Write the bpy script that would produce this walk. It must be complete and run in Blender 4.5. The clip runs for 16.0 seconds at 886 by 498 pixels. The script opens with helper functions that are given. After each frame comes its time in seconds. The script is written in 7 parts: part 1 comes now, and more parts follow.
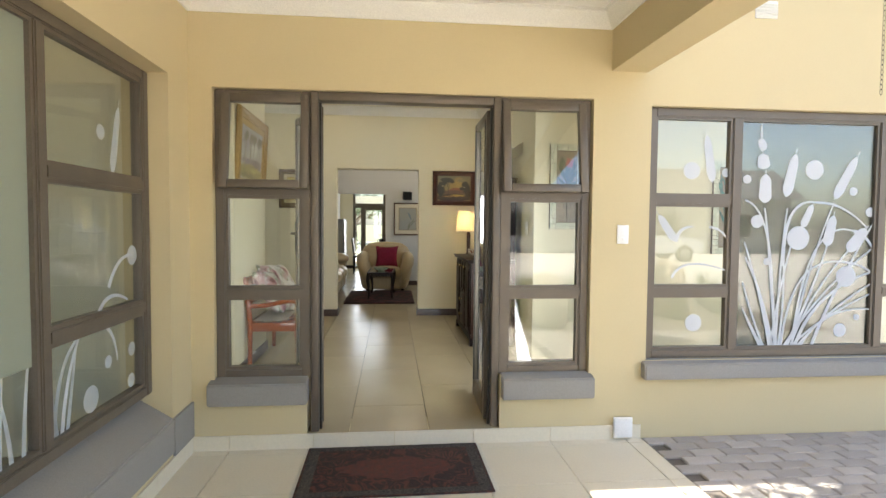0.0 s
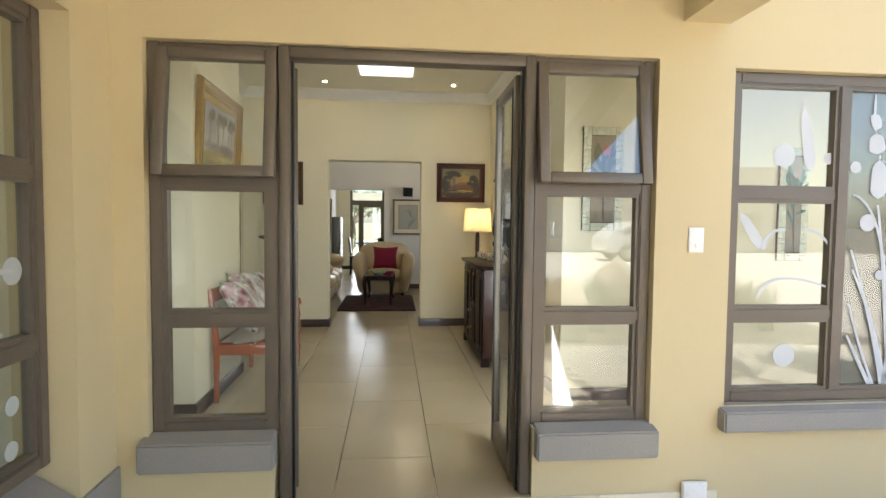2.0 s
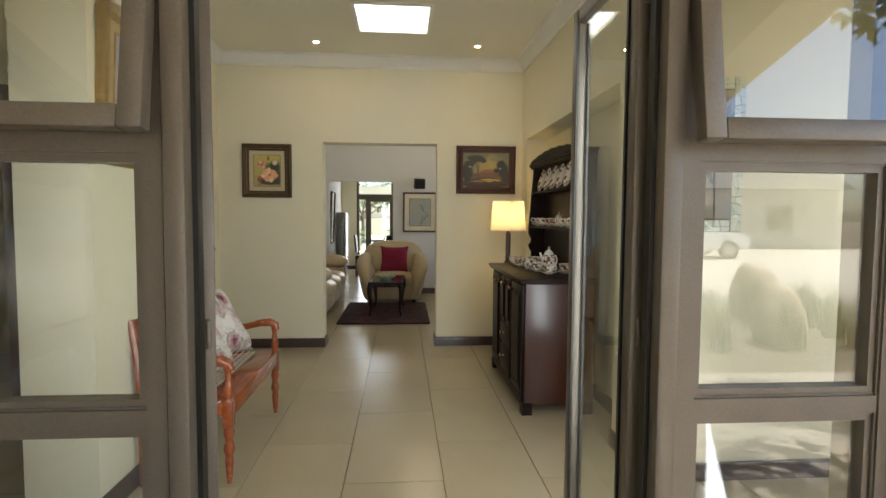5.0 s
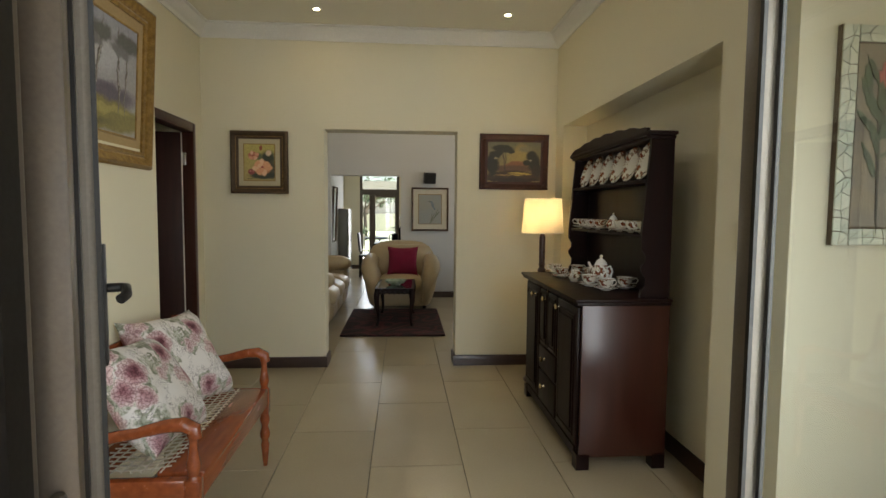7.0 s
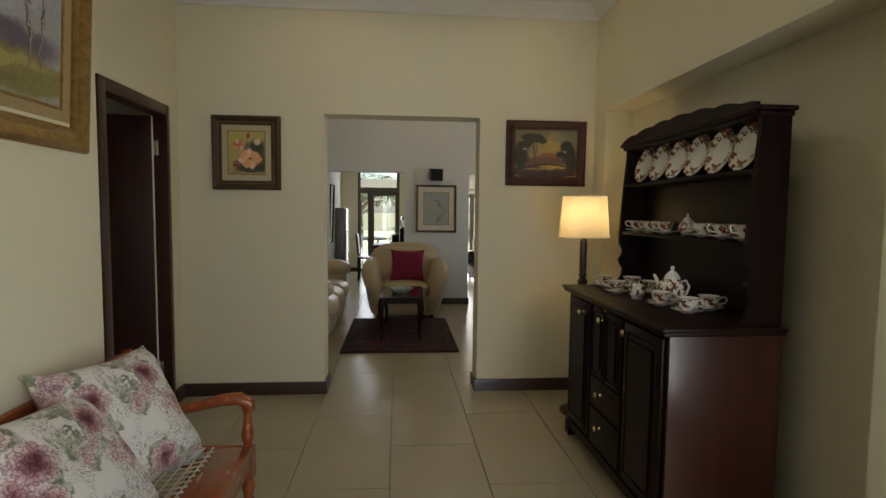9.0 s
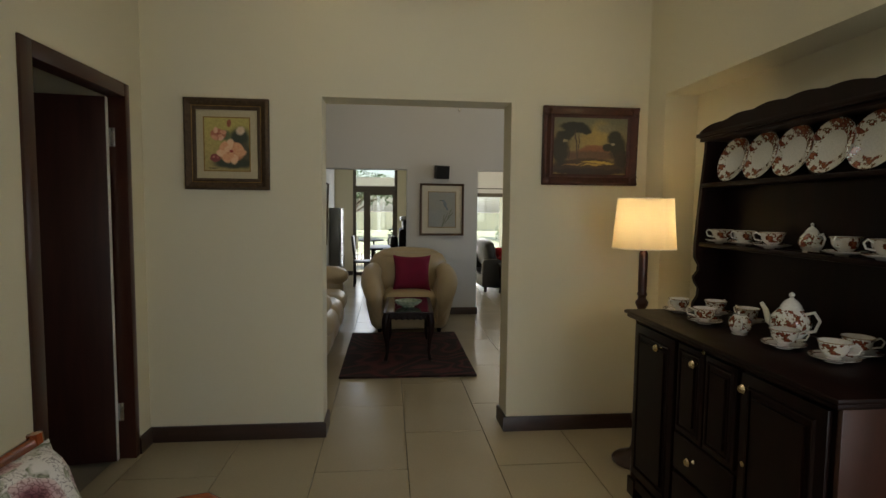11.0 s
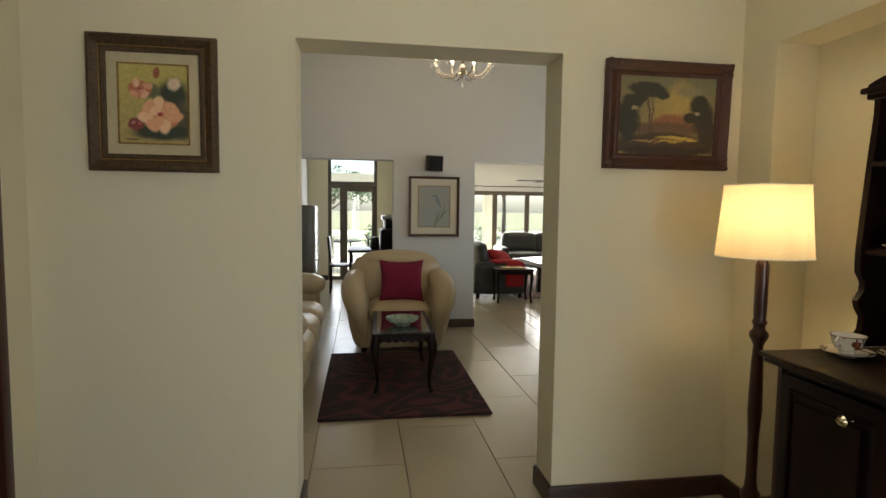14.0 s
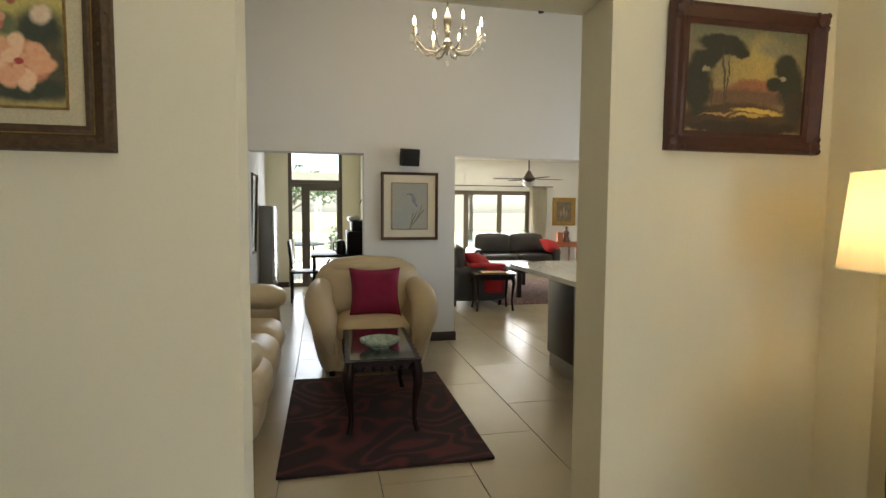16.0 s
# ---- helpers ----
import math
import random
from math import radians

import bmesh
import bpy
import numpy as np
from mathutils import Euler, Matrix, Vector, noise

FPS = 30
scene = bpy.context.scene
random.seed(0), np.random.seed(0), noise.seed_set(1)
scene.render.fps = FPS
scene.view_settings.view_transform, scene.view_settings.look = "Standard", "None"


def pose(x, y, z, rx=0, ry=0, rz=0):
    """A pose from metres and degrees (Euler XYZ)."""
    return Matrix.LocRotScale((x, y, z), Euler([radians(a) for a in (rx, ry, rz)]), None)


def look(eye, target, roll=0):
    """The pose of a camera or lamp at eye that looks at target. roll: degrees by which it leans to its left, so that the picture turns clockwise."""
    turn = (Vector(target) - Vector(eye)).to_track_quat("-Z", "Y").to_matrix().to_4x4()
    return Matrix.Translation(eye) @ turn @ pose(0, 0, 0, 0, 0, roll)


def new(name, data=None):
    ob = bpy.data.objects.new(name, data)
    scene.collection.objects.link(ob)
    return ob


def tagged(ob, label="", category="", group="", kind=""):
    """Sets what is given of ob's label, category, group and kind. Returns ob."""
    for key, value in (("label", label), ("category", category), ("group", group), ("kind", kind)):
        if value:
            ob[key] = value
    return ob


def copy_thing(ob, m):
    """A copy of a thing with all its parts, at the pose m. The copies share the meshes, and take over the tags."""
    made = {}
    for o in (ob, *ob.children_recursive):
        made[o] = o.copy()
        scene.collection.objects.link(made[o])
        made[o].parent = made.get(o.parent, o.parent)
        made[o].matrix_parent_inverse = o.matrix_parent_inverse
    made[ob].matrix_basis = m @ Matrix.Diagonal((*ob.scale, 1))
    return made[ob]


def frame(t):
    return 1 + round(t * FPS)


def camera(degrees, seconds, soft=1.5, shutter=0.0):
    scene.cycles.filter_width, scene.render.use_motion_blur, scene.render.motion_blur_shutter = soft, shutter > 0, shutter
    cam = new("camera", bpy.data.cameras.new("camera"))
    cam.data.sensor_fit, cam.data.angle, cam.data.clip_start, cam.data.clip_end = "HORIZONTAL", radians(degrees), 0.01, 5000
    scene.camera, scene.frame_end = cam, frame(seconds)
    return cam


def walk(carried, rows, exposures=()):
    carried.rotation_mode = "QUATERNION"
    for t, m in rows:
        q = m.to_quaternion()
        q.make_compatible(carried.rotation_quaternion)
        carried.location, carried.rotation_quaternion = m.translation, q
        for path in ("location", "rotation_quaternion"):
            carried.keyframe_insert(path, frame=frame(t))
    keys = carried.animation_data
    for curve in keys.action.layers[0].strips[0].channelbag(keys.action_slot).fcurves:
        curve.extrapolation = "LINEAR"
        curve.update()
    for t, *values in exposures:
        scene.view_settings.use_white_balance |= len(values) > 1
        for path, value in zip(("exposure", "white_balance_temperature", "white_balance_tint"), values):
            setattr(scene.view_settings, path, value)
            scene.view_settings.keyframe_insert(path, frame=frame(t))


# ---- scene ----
cam = camera(79.0, 16.0)
PATH = [
    (0, (0.571, 0.304, 1.289), (0.763, 2.293, 1.199), 0.5),
    (0.5, (0.565, 0.521, 1.302), (0.761, 2.509, 1.212), 0.5),
    (1, (0.563, 0.713, 1.3), (0.763, 2.701, 1.206), 0.6),
    (1.5, (0.574, 0.948, 1.309), (0.775, 2.935, 1.215), 0.6),
    (2, (0.584, 1.16, 1.309), (0.777, 3.148, 1.21), 0.6),
    (2.5, (0.585, 1.4, 1.313), (0.77, 3.389, 1.214), 0.6),
    (3, (0.595, 1.621, 1.309), (0.772, 3.611, 1.206), 0.5),
    (3.5, (0.61, 1.859, 1.316), (0.781, 3.849, 1.21), 0.5),
    (4, (0.618, 2.056, 1.298), (0.777, 4.047, 1.192), 0.5),
    (6.5, (0.516, 3.008, 1.367), (0.668, 4.998, 1.229), 0.4),
    (7, (0.483, 3.2, 1.363), (0.633, 5.189, 1.226), 0.5),
    (7.5, (0.459, 3.379, 1.347), (0.608, 5.369, 1.21), 0.5),
    (8, (0.426, 3.565, 1.353), (0.585, 5.554, 1.214), 0.5),
    (8.5, (0.398, 3.727, 1.351), (0.56, 5.716, 1.211), 0.5),
    (9, (0.346, 3.905, 1.365), (0.517, 5.893, 1.226), 0.6),
    (11.5, (0.187, 4.766, 1.403), (0.4, 6.749, 1.257), 0.6),
    (12, (0.173, 4.908, 1.389), (0.398, 6.891, 1.246), 0.6),
    (12.5, (0.161, 5.084, 1.386), (0.401, 7.064, 1.246), 0.5),
    (13, (0.145, 5.24, 1.381), (0.4, 7.218, 1.237), 0.5),
    (13.5, (0.106, 5.429, 1.376), (0.385, 7.404, 1.233), 0.7),
    (14, (0.075, 5.591, 1.368), (0.38, 7.562, 1.223), 0.7),
    (14.5, (0.066, 5.768, 1.35), (0.401, 7.735, 1.211), 0.5),
    (15, (0.063, 5.948, 1.362), (0.429, 7.91, 1.221), 0.5),
    (15.5, (0.064, 6.106, 1.347), (0.463, 8.061, 1.209), 0.5),
    (16, (0.041, 6.294, 1.358), (0.48, 8.241, 1.217), 0.4),
]
EXPOSURES = [(0, 2.1), (2, 2.1), (3, 2.1), (3.5, 2.05), (4, 2.1), (6.5, 1.8), (9, 1.35), (11.5, 1.1), (12.5, 1.0), (13, 1.15), (13.5, 1.5), (14, 1.8), (14.5, 2.05), (15, 2.15), (16, 2.2)]
walk(cam, [(t, look(eye, target, roll)) for t, eye, target, roll in PATH], EXPOSURES)

# ---- world and sun ----
SUN_ELEV, SUN_AZ = radians(76), radians(80)
world = bpy.data.worlds.new("sky")
scene.world = world
world.use_nodes = True
wn = world.node_tree.nodes
sky = wn.new("ShaderNodeTexSky")
sky.sky_type, sky.sun_disc = "NISHITA", False
sky.sun_elevation, sky.sun_rotation = SUN_ELEV, SUN_AZ
sky.dust_density, sky.ozone_density = 2.0, 1.0
world.node_tree.links.new(sky.outputs[0], wn["Background"].inputs[0])
wn["Background"].inputs[1].default_value = 0.15
sun = new("sun", bpy.data.lights.new("sun", "SUN"))
sun.data.energy, sun.data.angle, sun.data.color = 4.5, radians(0.6), (1.0, 0.95, 0.86)
sun_dir = Vector((math.sin(SUN_AZ) * math.cos(SUN_ELEV), math.cos(SUN_AZ) * math.cos(SUN_ELEV), math.sin(SUN_ELEV)))
sun.matrix_world = look(sun_dir * 30, (0, 0, 0))


# ---- materials ----
def rgb(c):
    return (*c, 1.0)


def nodes_of(name):
    m = bpy.data.materials.new(name)
    m.use_nodes = True
    nt = m.node_tree
    return m, nt, nt.nodes["Principled BSDF"]


def mat(name, base, rough=0.6, metal=0.0, second=None, scale=6.0, amount=0.5, fine=120.0, bump=0.05, coat=0.0, rough_var=0.08, stretch=(1, 1, 1), spec=0.5, random=0.0, grain=0.35):
    """A surface with broad stains, fine grain, uneven gloss and slight relief."""
    m, nt, bsdf = nodes_of(name)
    n, l = nt.nodes, nt.links
    tc = n.new("ShaderNodeTexCoord")
    mp = n.new("ShaderNodeMapping")
    mp.inputs["Scale"].default_value = stretch
    l.new(tc.outputs["Object"], mp.inputs[0])
    big, small = n.new("ShaderNodeTexNoise"), n.new("ShaderNodeTexNoise")
    big.inputs["Scale"].default_value, big.inputs["Detail"].default_value = scale, 6
    small.inputs["Scale"].default_value, small.inputs["Detail"].default_value = fine, 4
    for t in (big, small):
        l.new(mp.outputs[0], t.inputs["Vector"])
    other = second or tuple(v * 0.82 for v in base)
    ramp = n.new("ShaderNodeValToRGB")
    ramp.color_ramp.elements[0].position, ramp.color_ramp.elements[1].position = 0.5 - 0.28, 0.5 + 0.28
    ramp.color_ramp.elements[0].color = rgb(tuple(a + (b - a) * amount for a, b in zip(base, other)))
    ramp.color_ramp.elements[1].color = rgb(base)
    l.new(big.outputs[0], ramp.inputs[0])
    mix = n.new("ShaderNodeMixRGB")
    mix.blend_type = "MULTIPLY"
    mix.inputs[0].default_value = grain
    l.new(ramp.outputs[0], mix.inputs[1])
    l.new(small.outputs[0], mix.inputs[2])
    lift = n.new("ShaderNodeHueSaturation")
    level = 1 / (1 - 0.5 * grain)
    lift.inputs["Value"].default_value = level
    l.new(mix.outputs[0], lift.inputs["Color"])
    out = lift.outputs[0]
    if random:
        info, mr = n.new("ShaderNodeObjectInfo"), n.new("ShaderNodeMapRange")
        mr.inputs[3].default_value, mr.inputs[4].default_value = level * (1 - random), level * (1 + random)
        l.new(info.outputs["Random"], mr.inputs[0])
        l.new(mr.outputs[0], lift.inputs["Value"])
    l.new(out, bsdf.inputs["Base Color"])
    mr = n.new("ShaderNodeMapRange")
    mr.inputs[3].default_value, mr.inputs[4].default_value = max(0.02, rough - rough_var), min(1, rough + rough_var)
    l.new(big.outputs[0], mr.inputs[0])
    l.new(mr.outputs[0], bsdf.inputs["Roughness"])
    bsdf.inputs["Metallic"].default_value = metal
    bsdf.inputs["Specular IOR Level"].default_value = spec
    if coat:
        bsdf.inputs["Coat Weight"].default_value, bsdf.inputs["Coat Roughness"].default_value = coat, 0.12
    if bump:
        bp = n.new("ShaderNodeBump")
        bp.inputs["Strength"].default_value, bp.inputs["Distance"].default_value = bump, 0.01
        l.new(small.outputs[0], bp.inputs["Height"])
        l.new(bp.outputs[0], bsdf.inputs["Normal"])
    return m


def glow(name, color, strength):
    m, nt, bsdf = nodes_of(name)
    bsdf.inputs["Base Color"].default_value = rgb(color)
    bsdf.inputs["Emission Color"].default_value = rgb(color)
    bsdf.inputs["Emission Strength"].default_value = strength
    return m


def glass_mat(name, tint=(0.95, 0.97, 0.955), face=0.09):
    m = bpy.data.materials.new(name)
    m.use_nodes = True
    n, l = m.node_tree.nodes, m.node_tree.links
    n.remove(n["Principled BSDF"])
    clear, gloss, mix, fr = n.new("ShaderNodeBsdfTransparent"), n.new("ShaderNodeBsdfGlossy"), n.new("ShaderNodeMixShader"), n.new("ShaderNodeLayerWeight")
    clear.inputs[0].default_value, gloss.inputs["Roughness"].default_value = rgb(tint), 0.005
    # gloss rises from its head-on value towards grazing views
    up, span = n.new("ShaderNodeMath"), n.new("ShaderNodeMath")
    up.operation, up.inputs[1].default_value = "POWER", 5.0
    span.operation, span.inputs[1].default_value, span.inputs[2].default_value = "MULTIPLY_ADD", 1 - face, face
    l.new(fr.outputs["Facing"], up.inputs[0])
    l.new(up.outputs[0], span.inputs[0])
    l.new(span.outputs[0], mix.inputs[0])
    l.new(clear.outputs[0], mix.inputs[1])
    l.new(gloss.outputs[0], mix.inputs[2])
    l.new(mix.outputs[0], n["Material Output"].inputs[0])
    return m


def wood(name, dark, light, rough=0.35, coat=0.3, stretch=(14, 14, 1.2), scale=3.0):
    return mat(name, light, rough, second=dark, scale=scale, amount=1.0, fine=60, bump=0.04, coat=coat, stretch=stretch)


M_EXT = mat("plaster_outside", (0.61, 0.51, 0.305), 0.85, second=(0.56, 0.46, 0.27), scale=1.4, amount=0.6, fine=220, bump=0.05, grain=0.1)
M_GREY = mat("grey_paint", (0.30, 0.282, 0.258), 0.75, second=(0.25, 0.235, 0.213), scale=3, fine=200, bump=0.1)
M_INT = mat("plaster_inside", (0.745, 0.692, 0.518), 0.8, second=(0.705, 0.652, 0.478), scale=1.2, amount=0.6, fine=180, bump=0.025, grain=0.08)
M_LOUNGE = mat("plaster_lounge", (0.68, 0.68, 0.67), 0.8, second=(0.64, 0.64, 0.63), scale=1.2, amount=0.6, fine=180, bump=0.025, grain=0.08)
M_CEIL = mat("ceiling_paint", (0.78, 0.75, 0.62), 0.85, second=(0.75, 0.72, 0.59), scale=1.0, amount=0.5, fine=150, bump=0.02, grain=0.08)
M_WHITE = mat("white_paint", (0.80, 0.79, 0.74), 0.6, scale=4, fine=160, bump=0.03, amount=0.2)
M_PLASTIC = mat("white_plastic", (0.80, 0.79, 0.76), 0.35, scale=8, fine=200, bump=0.0, amount=0.15)
M_TILE = mat("floor_tile", (0.42, 0.355, 0.24), 0.22, second=(0.365, 0.305, 0.20), scale=2.2, amount=0.7, fine=90, bump=0.01, rough_var=0.07, random=0.035, grain=0.15)
M_GROUT = mat("grout", (0.22, 0.19, 0.14), 0.9, scale=9, fine=200, bump=0.1)
M_PTILE = mat("porch_tile", (0.73, 0.66, 0.52), 0.38, second=(0.67, 0.60, 0.46), scale=2.5, amount=0.7, fine=80, bump=0.012, random=0.03, grain=0.15)
M_FRAME = mat("bronze_frame", (0.14, 0.115, 0.088), 0.4, metal=0.25, second=(0.17, 0.143, 0.112), scale=9, fine=150, bump=0.02)
M_GLASS = glass_mat("window_glass")
M_SKIRT = wood("skirting_wood", (0.022, 0.010, 0.007), (0.05, 0.022, 0.014), 0.4, 0.2, (2, 2, 12))
M_PAVER = mat("paver", (0.42, 0.375, 0.325), 0.9, second=(0.32, 0.285, 0.25), scale=9, fine=140, bump=0.35, random=0.16)
M_SOIL = mat("soil", (0.16, 0.13, 0.10), 0.95, scale=8, fine=80, bump=0.5)


def film_mat(name, color, cover):
    """Frosted plastic film, partly clear."""
    m, nt, bsdf = nodes_of(name)
    n, l = nt.nodes, nt.links
    mix, clear = n.new("ShaderNodeMixShader"), n.new("ShaderNodeBsdfTransparent")
    bsdf.inputs["Base Color"].default_value, bsdf.inputs["Roughness"].default_value = rgb(color), 0.6
    mix.inputs[0].default_value = cover
    l.new(clear.outputs[0], mix.inputs[1])
    l.new(bsdf.outputs[0], mix.inputs[2])
    l.new(mix.outputs[0], n["Material Output"].inputs[0])
    return m


M_FROST = film_mat("frosted_decal", (0.66, 0.68, 0.70), 0.72)
M_FILM = film_mat("frosted_translucent", (0.36, 0.39, 0.31), 0.6)
M_SMOKE = film_mat("smoked_film", (0.10, 0.095, 0.065), 0.66)
M_BLACKMETAL = mat("dark_metal", (0.03, 0.028, 0.026), 0.4, metal=0.6, scale=12, fine=150, bump=0.02)
M_STEEL = mat("steel", (0.55, 0.55, 0.54), 0.25, metal=1.0, scale=10, fine=180, bump=0.01)


# ---- building helpers ----
def box(bm, a, b):
    x0, y0, z0 = (min(p, q) for p, q in zip(a, b))
    x1, y1, z1 = (max(p, q) for p, q in zip(a, b))
    v = [bm.verts.new(c) for c in ((x0, y0, z0), (x1, y0, z0), (x1, y1, z0), (x0, y1, z0), (x0, y0, z1), (x1, y0, z1), (x1, y1, z1), (x0, y1, z1))]
    return [bm.faces.new([v[i] for i in f]) for f in ((3, 2, 1, 0), (4, 5, 6, 7), (0, 1, 5, 4), (1, 2, 6, 5), (2, 3, 7, 6), (3, 0, 4, 7))]


def boxes(*pairs):
    bm = bmesh.new()
    for a, b in pairs:
        box(bm, a, b)
    return bm


def soft_box(a, b, r=0.01, seg=2):
    bm = boxes((a, b))
    bmesh.ops.bevel(bm, geom=bm.edges[:], offset=r, segments=seg, profile=0.5, affect="EDGES")
    return bm


def lathe(profile, seg=20, at=(0, 0, 0), ring=False):
    """A turned solid from (radius, height) pairs; ring: an open hoop whose profile closes on itself."""
    bm = bmesh.new()
    rings = []
    for r, z in profile:
        r = max(r, 0.0004)
        rings.append([bm.verts.new((at[0] + r * math.cos(2 * math.pi * k / seg), at[1] + r * math.sin(2 * math.pi * k / seg), at[2] + z)) for k in range(seg)])
    for lo, hi in zip(rings, rings[1:]):
        for k in range(seg):
            bm.faces.new((lo[k], lo[(k + 1) % seg], hi[(k + 1) % seg], hi[k]))
    if ring:
        for k in range(seg):
            bm.faces.new((rings[-1][k], rings[-1][(k + 1) % seg], rings[0][(k + 1) % seg], rings[0][k]))
    else:
        bm.faces.new(rings[0][::-1])
        bm.faces.new(rings[-1])
    return bm


def tube(points, r, seg=8, flat=1.0):
    """A bar of round section along points; r may be a list."""
    bm = bmesh.new()
    pts = [Vector(p) for p in points]
    rs = r if isinstance(r, (list, tuple)) else [r] * len(pts)
    rings = []
    side = None
    for i, p in enumerate(pts):
        d = (pts[min(i + 1, len(pts) - 1)] - pts[max(i - 1, 0)]).normalized()
        if side is None:
            side = d.cross(Vector((0, 0, 1)) if abs(d.z) < 0.9 else Vector((1, 0, 0))).normalized()
        side = (side - d * side.dot(d)).normalized()
        up = side.cross(d)
        rings.append([bm.verts.new(p + (side * math.cos(2 * math.pi * k / seg) + up * math.sin(2 * math.pi * k / seg) * flat) * rs[i]) for k in range(seg)])
    for lo, hi in zip(rings, rings[1:]):
        for k in range(seg):
            bm.faces.new((lo[k], lo[(k + 1) % seg], hi[(k + 1) % seg], hi[k]))
    bm.faces.new(rings[0][::-1])
    bm.faces.new(rings[-1])
    return bm


def prism(outline, z0, z1):
    """A slab from an (x, y) outline."""
    bm = bmesh.new()
    lo = [bm.verts.new((x, y, z0)) for x, y in outline]
    hi = [bm.verts.new((x, y, z1)) for x, y in outline]
    bm.faces.new(lo[::-1])
    bm.faces.new(hi)
    for k in range(len(lo)):
        j = (k + 1) % len(lo)
        bm.faces.new((lo[k], lo[j], hi[j], hi[k]))
    return bm


def turned(bm, m):
    bmesh.ops.transform(bm, matrix=m, verts=bm.verts[:])
    return bm


def joined(*many):
    out = bmesh.new()
    for bm in many:
        me = bpy.data.meshes.new("tmp")
        bm.to_mesh(me)
        out.from_mesh(me)
        bm.free()
        bpy.data.meshes.remove(me)
    return out


def mesh_from(bm, name, material, smooth=None):
    bmesh.ops.recalc_face_normals(bm, faces=bm.faces[:])
    if smooth is not None:
        for f in bm.faces:
            f.smooth = True
        for e in bm.edges:
            if len(e.link_faces) == 2 and e.calc_face_angle(0) > radians(smooth):
                e.smooth = False
    me = bpy.data.meshes.new(name)
    bm.to_mesh(me)
    bm.free()
    me.materials.append(material)
    return me


def part(name, bm, material, parent=None, label="", smooth=40, kind=""):
    ob = new(name, mesh_from(bm, name, material, smooth))
    if parent:
        ob.parent = parent
    return tagged(ob, label, kind=kind)


def thing(name, at, label, category, group="", rz=0.0):
    ob = new(name)
    ob.empty_display_size = 0.1
    ob.matrix_basis = pose(*at, 0, 0, rz)
    return tagged(ob, label, category, group)


def solid(name, bm, material, label, category="", kind="", group="", smooth=40):
    ob = new(name, mesh_from(bm, name, material, smooth))
    return tagged(ob, label, category, group, kind)


def wall(name, axis, face, x, z, holes, material, label):
    """An upright wall. axis 'y': it spans x at depth face=(y0, y1); axis 'x': it spans y. holes: (a0, a1, z0, z1)."""
    xs = sorted({x[0], x[1], *(v for q in holes for v in q[:2] if x[0] < v < x[1])})
    zs = sorted({z[0], z[1], *(v for q in holes for v in q[2:] if z[0] < v < z[1])})
    full = lambda i, k: 0 <= i < len(xs) - 1 and 0 <= k < len(zs) - 1 and not any(
        q[0] < (xs[i] + xs[i + 1]) / 2 < q[1] and q[2] < (zs[k] + zs[k + 1]) / 2 < q[3] for q in holes)
    bm = bmesh.new()
    place = (lambda a, d, h: (a, d, h)) if axis == "y" else (lambda a, d, h: (d, a, h))
    quad = lambda *c: bm.faces.new([bm.verts.new(place(*v)) for v in c])
    f0, f1 = face
    for i in range(len(xs) - 1):
        for k in range(len(zs) - 1):
            if not full(i, k):
                continue
            a, b, c, d = xs[i], xs[i + 1], zs[k], zs[k + 1]
            quad((a, f0, c), (b, f0, c), (b, f0, d), (a, f0, d))
            quad((a, f1, c), (a, f1, d), (b, f1, d), (b, f1, c))
            if not full(i - 1, k):
                quad((a, f0, c), (a, f0, d), (a, f1, d), (a, f1, c))
            if not full(i + 1, k):
                quad((b, f0, c), (b, f1, c), (b, f1, d), (b, f0, d))
            if not full(i, k - 1):
                quad((a, f0, c), (a, f1, c), (b, f1, c), (b, f0, c))
            if not full(i, k + 1):
                quad((a, f0, d), (b, f0, d), (b, f1, d), (a, f1, d))
    bmesh.ops.remove_doubles(bm, verts=bm.verts[:], dist=1e-5)
    return solid(name, bm, material, label, kind="structure", smooth=None)


def run(points, profile):
    """A moulding: a (out, up) profile swept along a plan polyline; out is to the left of the way."""
    bm = bmesh.new()
    pts = [Vector((x, y, 0)) for x, y in points]
    rings = []
    for i, p in enumerate(pts):
        ds = [(pts[j + 1] - pts[j]).normalized() for j in (i - 1, i) if 0 <= j < len(pts) - 1]
        ns = [Vector((-d.y, d.x, 0)) for d in ds]
        n = ns[0] if len(ns) == 1 else (ns[0] + ns[1]) / (1 + ns[0].dot(ns[1]))
        rings.append([bm.verts.new(p + n * o + Vector((0, 0, h))) for o, h in profile])
    k = len(profile)
    for a, b in zip(rings, rings[1:]):
        for j in range(k):
            bm.faces.new((a[j], a[(j + 1) % k], b[(j + 1) % k], b[j]))
    bm.faces.new(rings[0])
    bm.faces.new(rings[-1][::-1])
    return bm


# ---- plan ----
F0, F1 = 3.62, 3.86          # entrance wall, outer and inner face
B0, B1 = 7.90, 8.11          # wall between hall and lounge
P0, P1 = 11.74, 11.93        # wall between lounge and the rooms beyond
PORCH = -0.09
HALL_CEIL, LOUNGE_CEIL = 2.90, 3.45

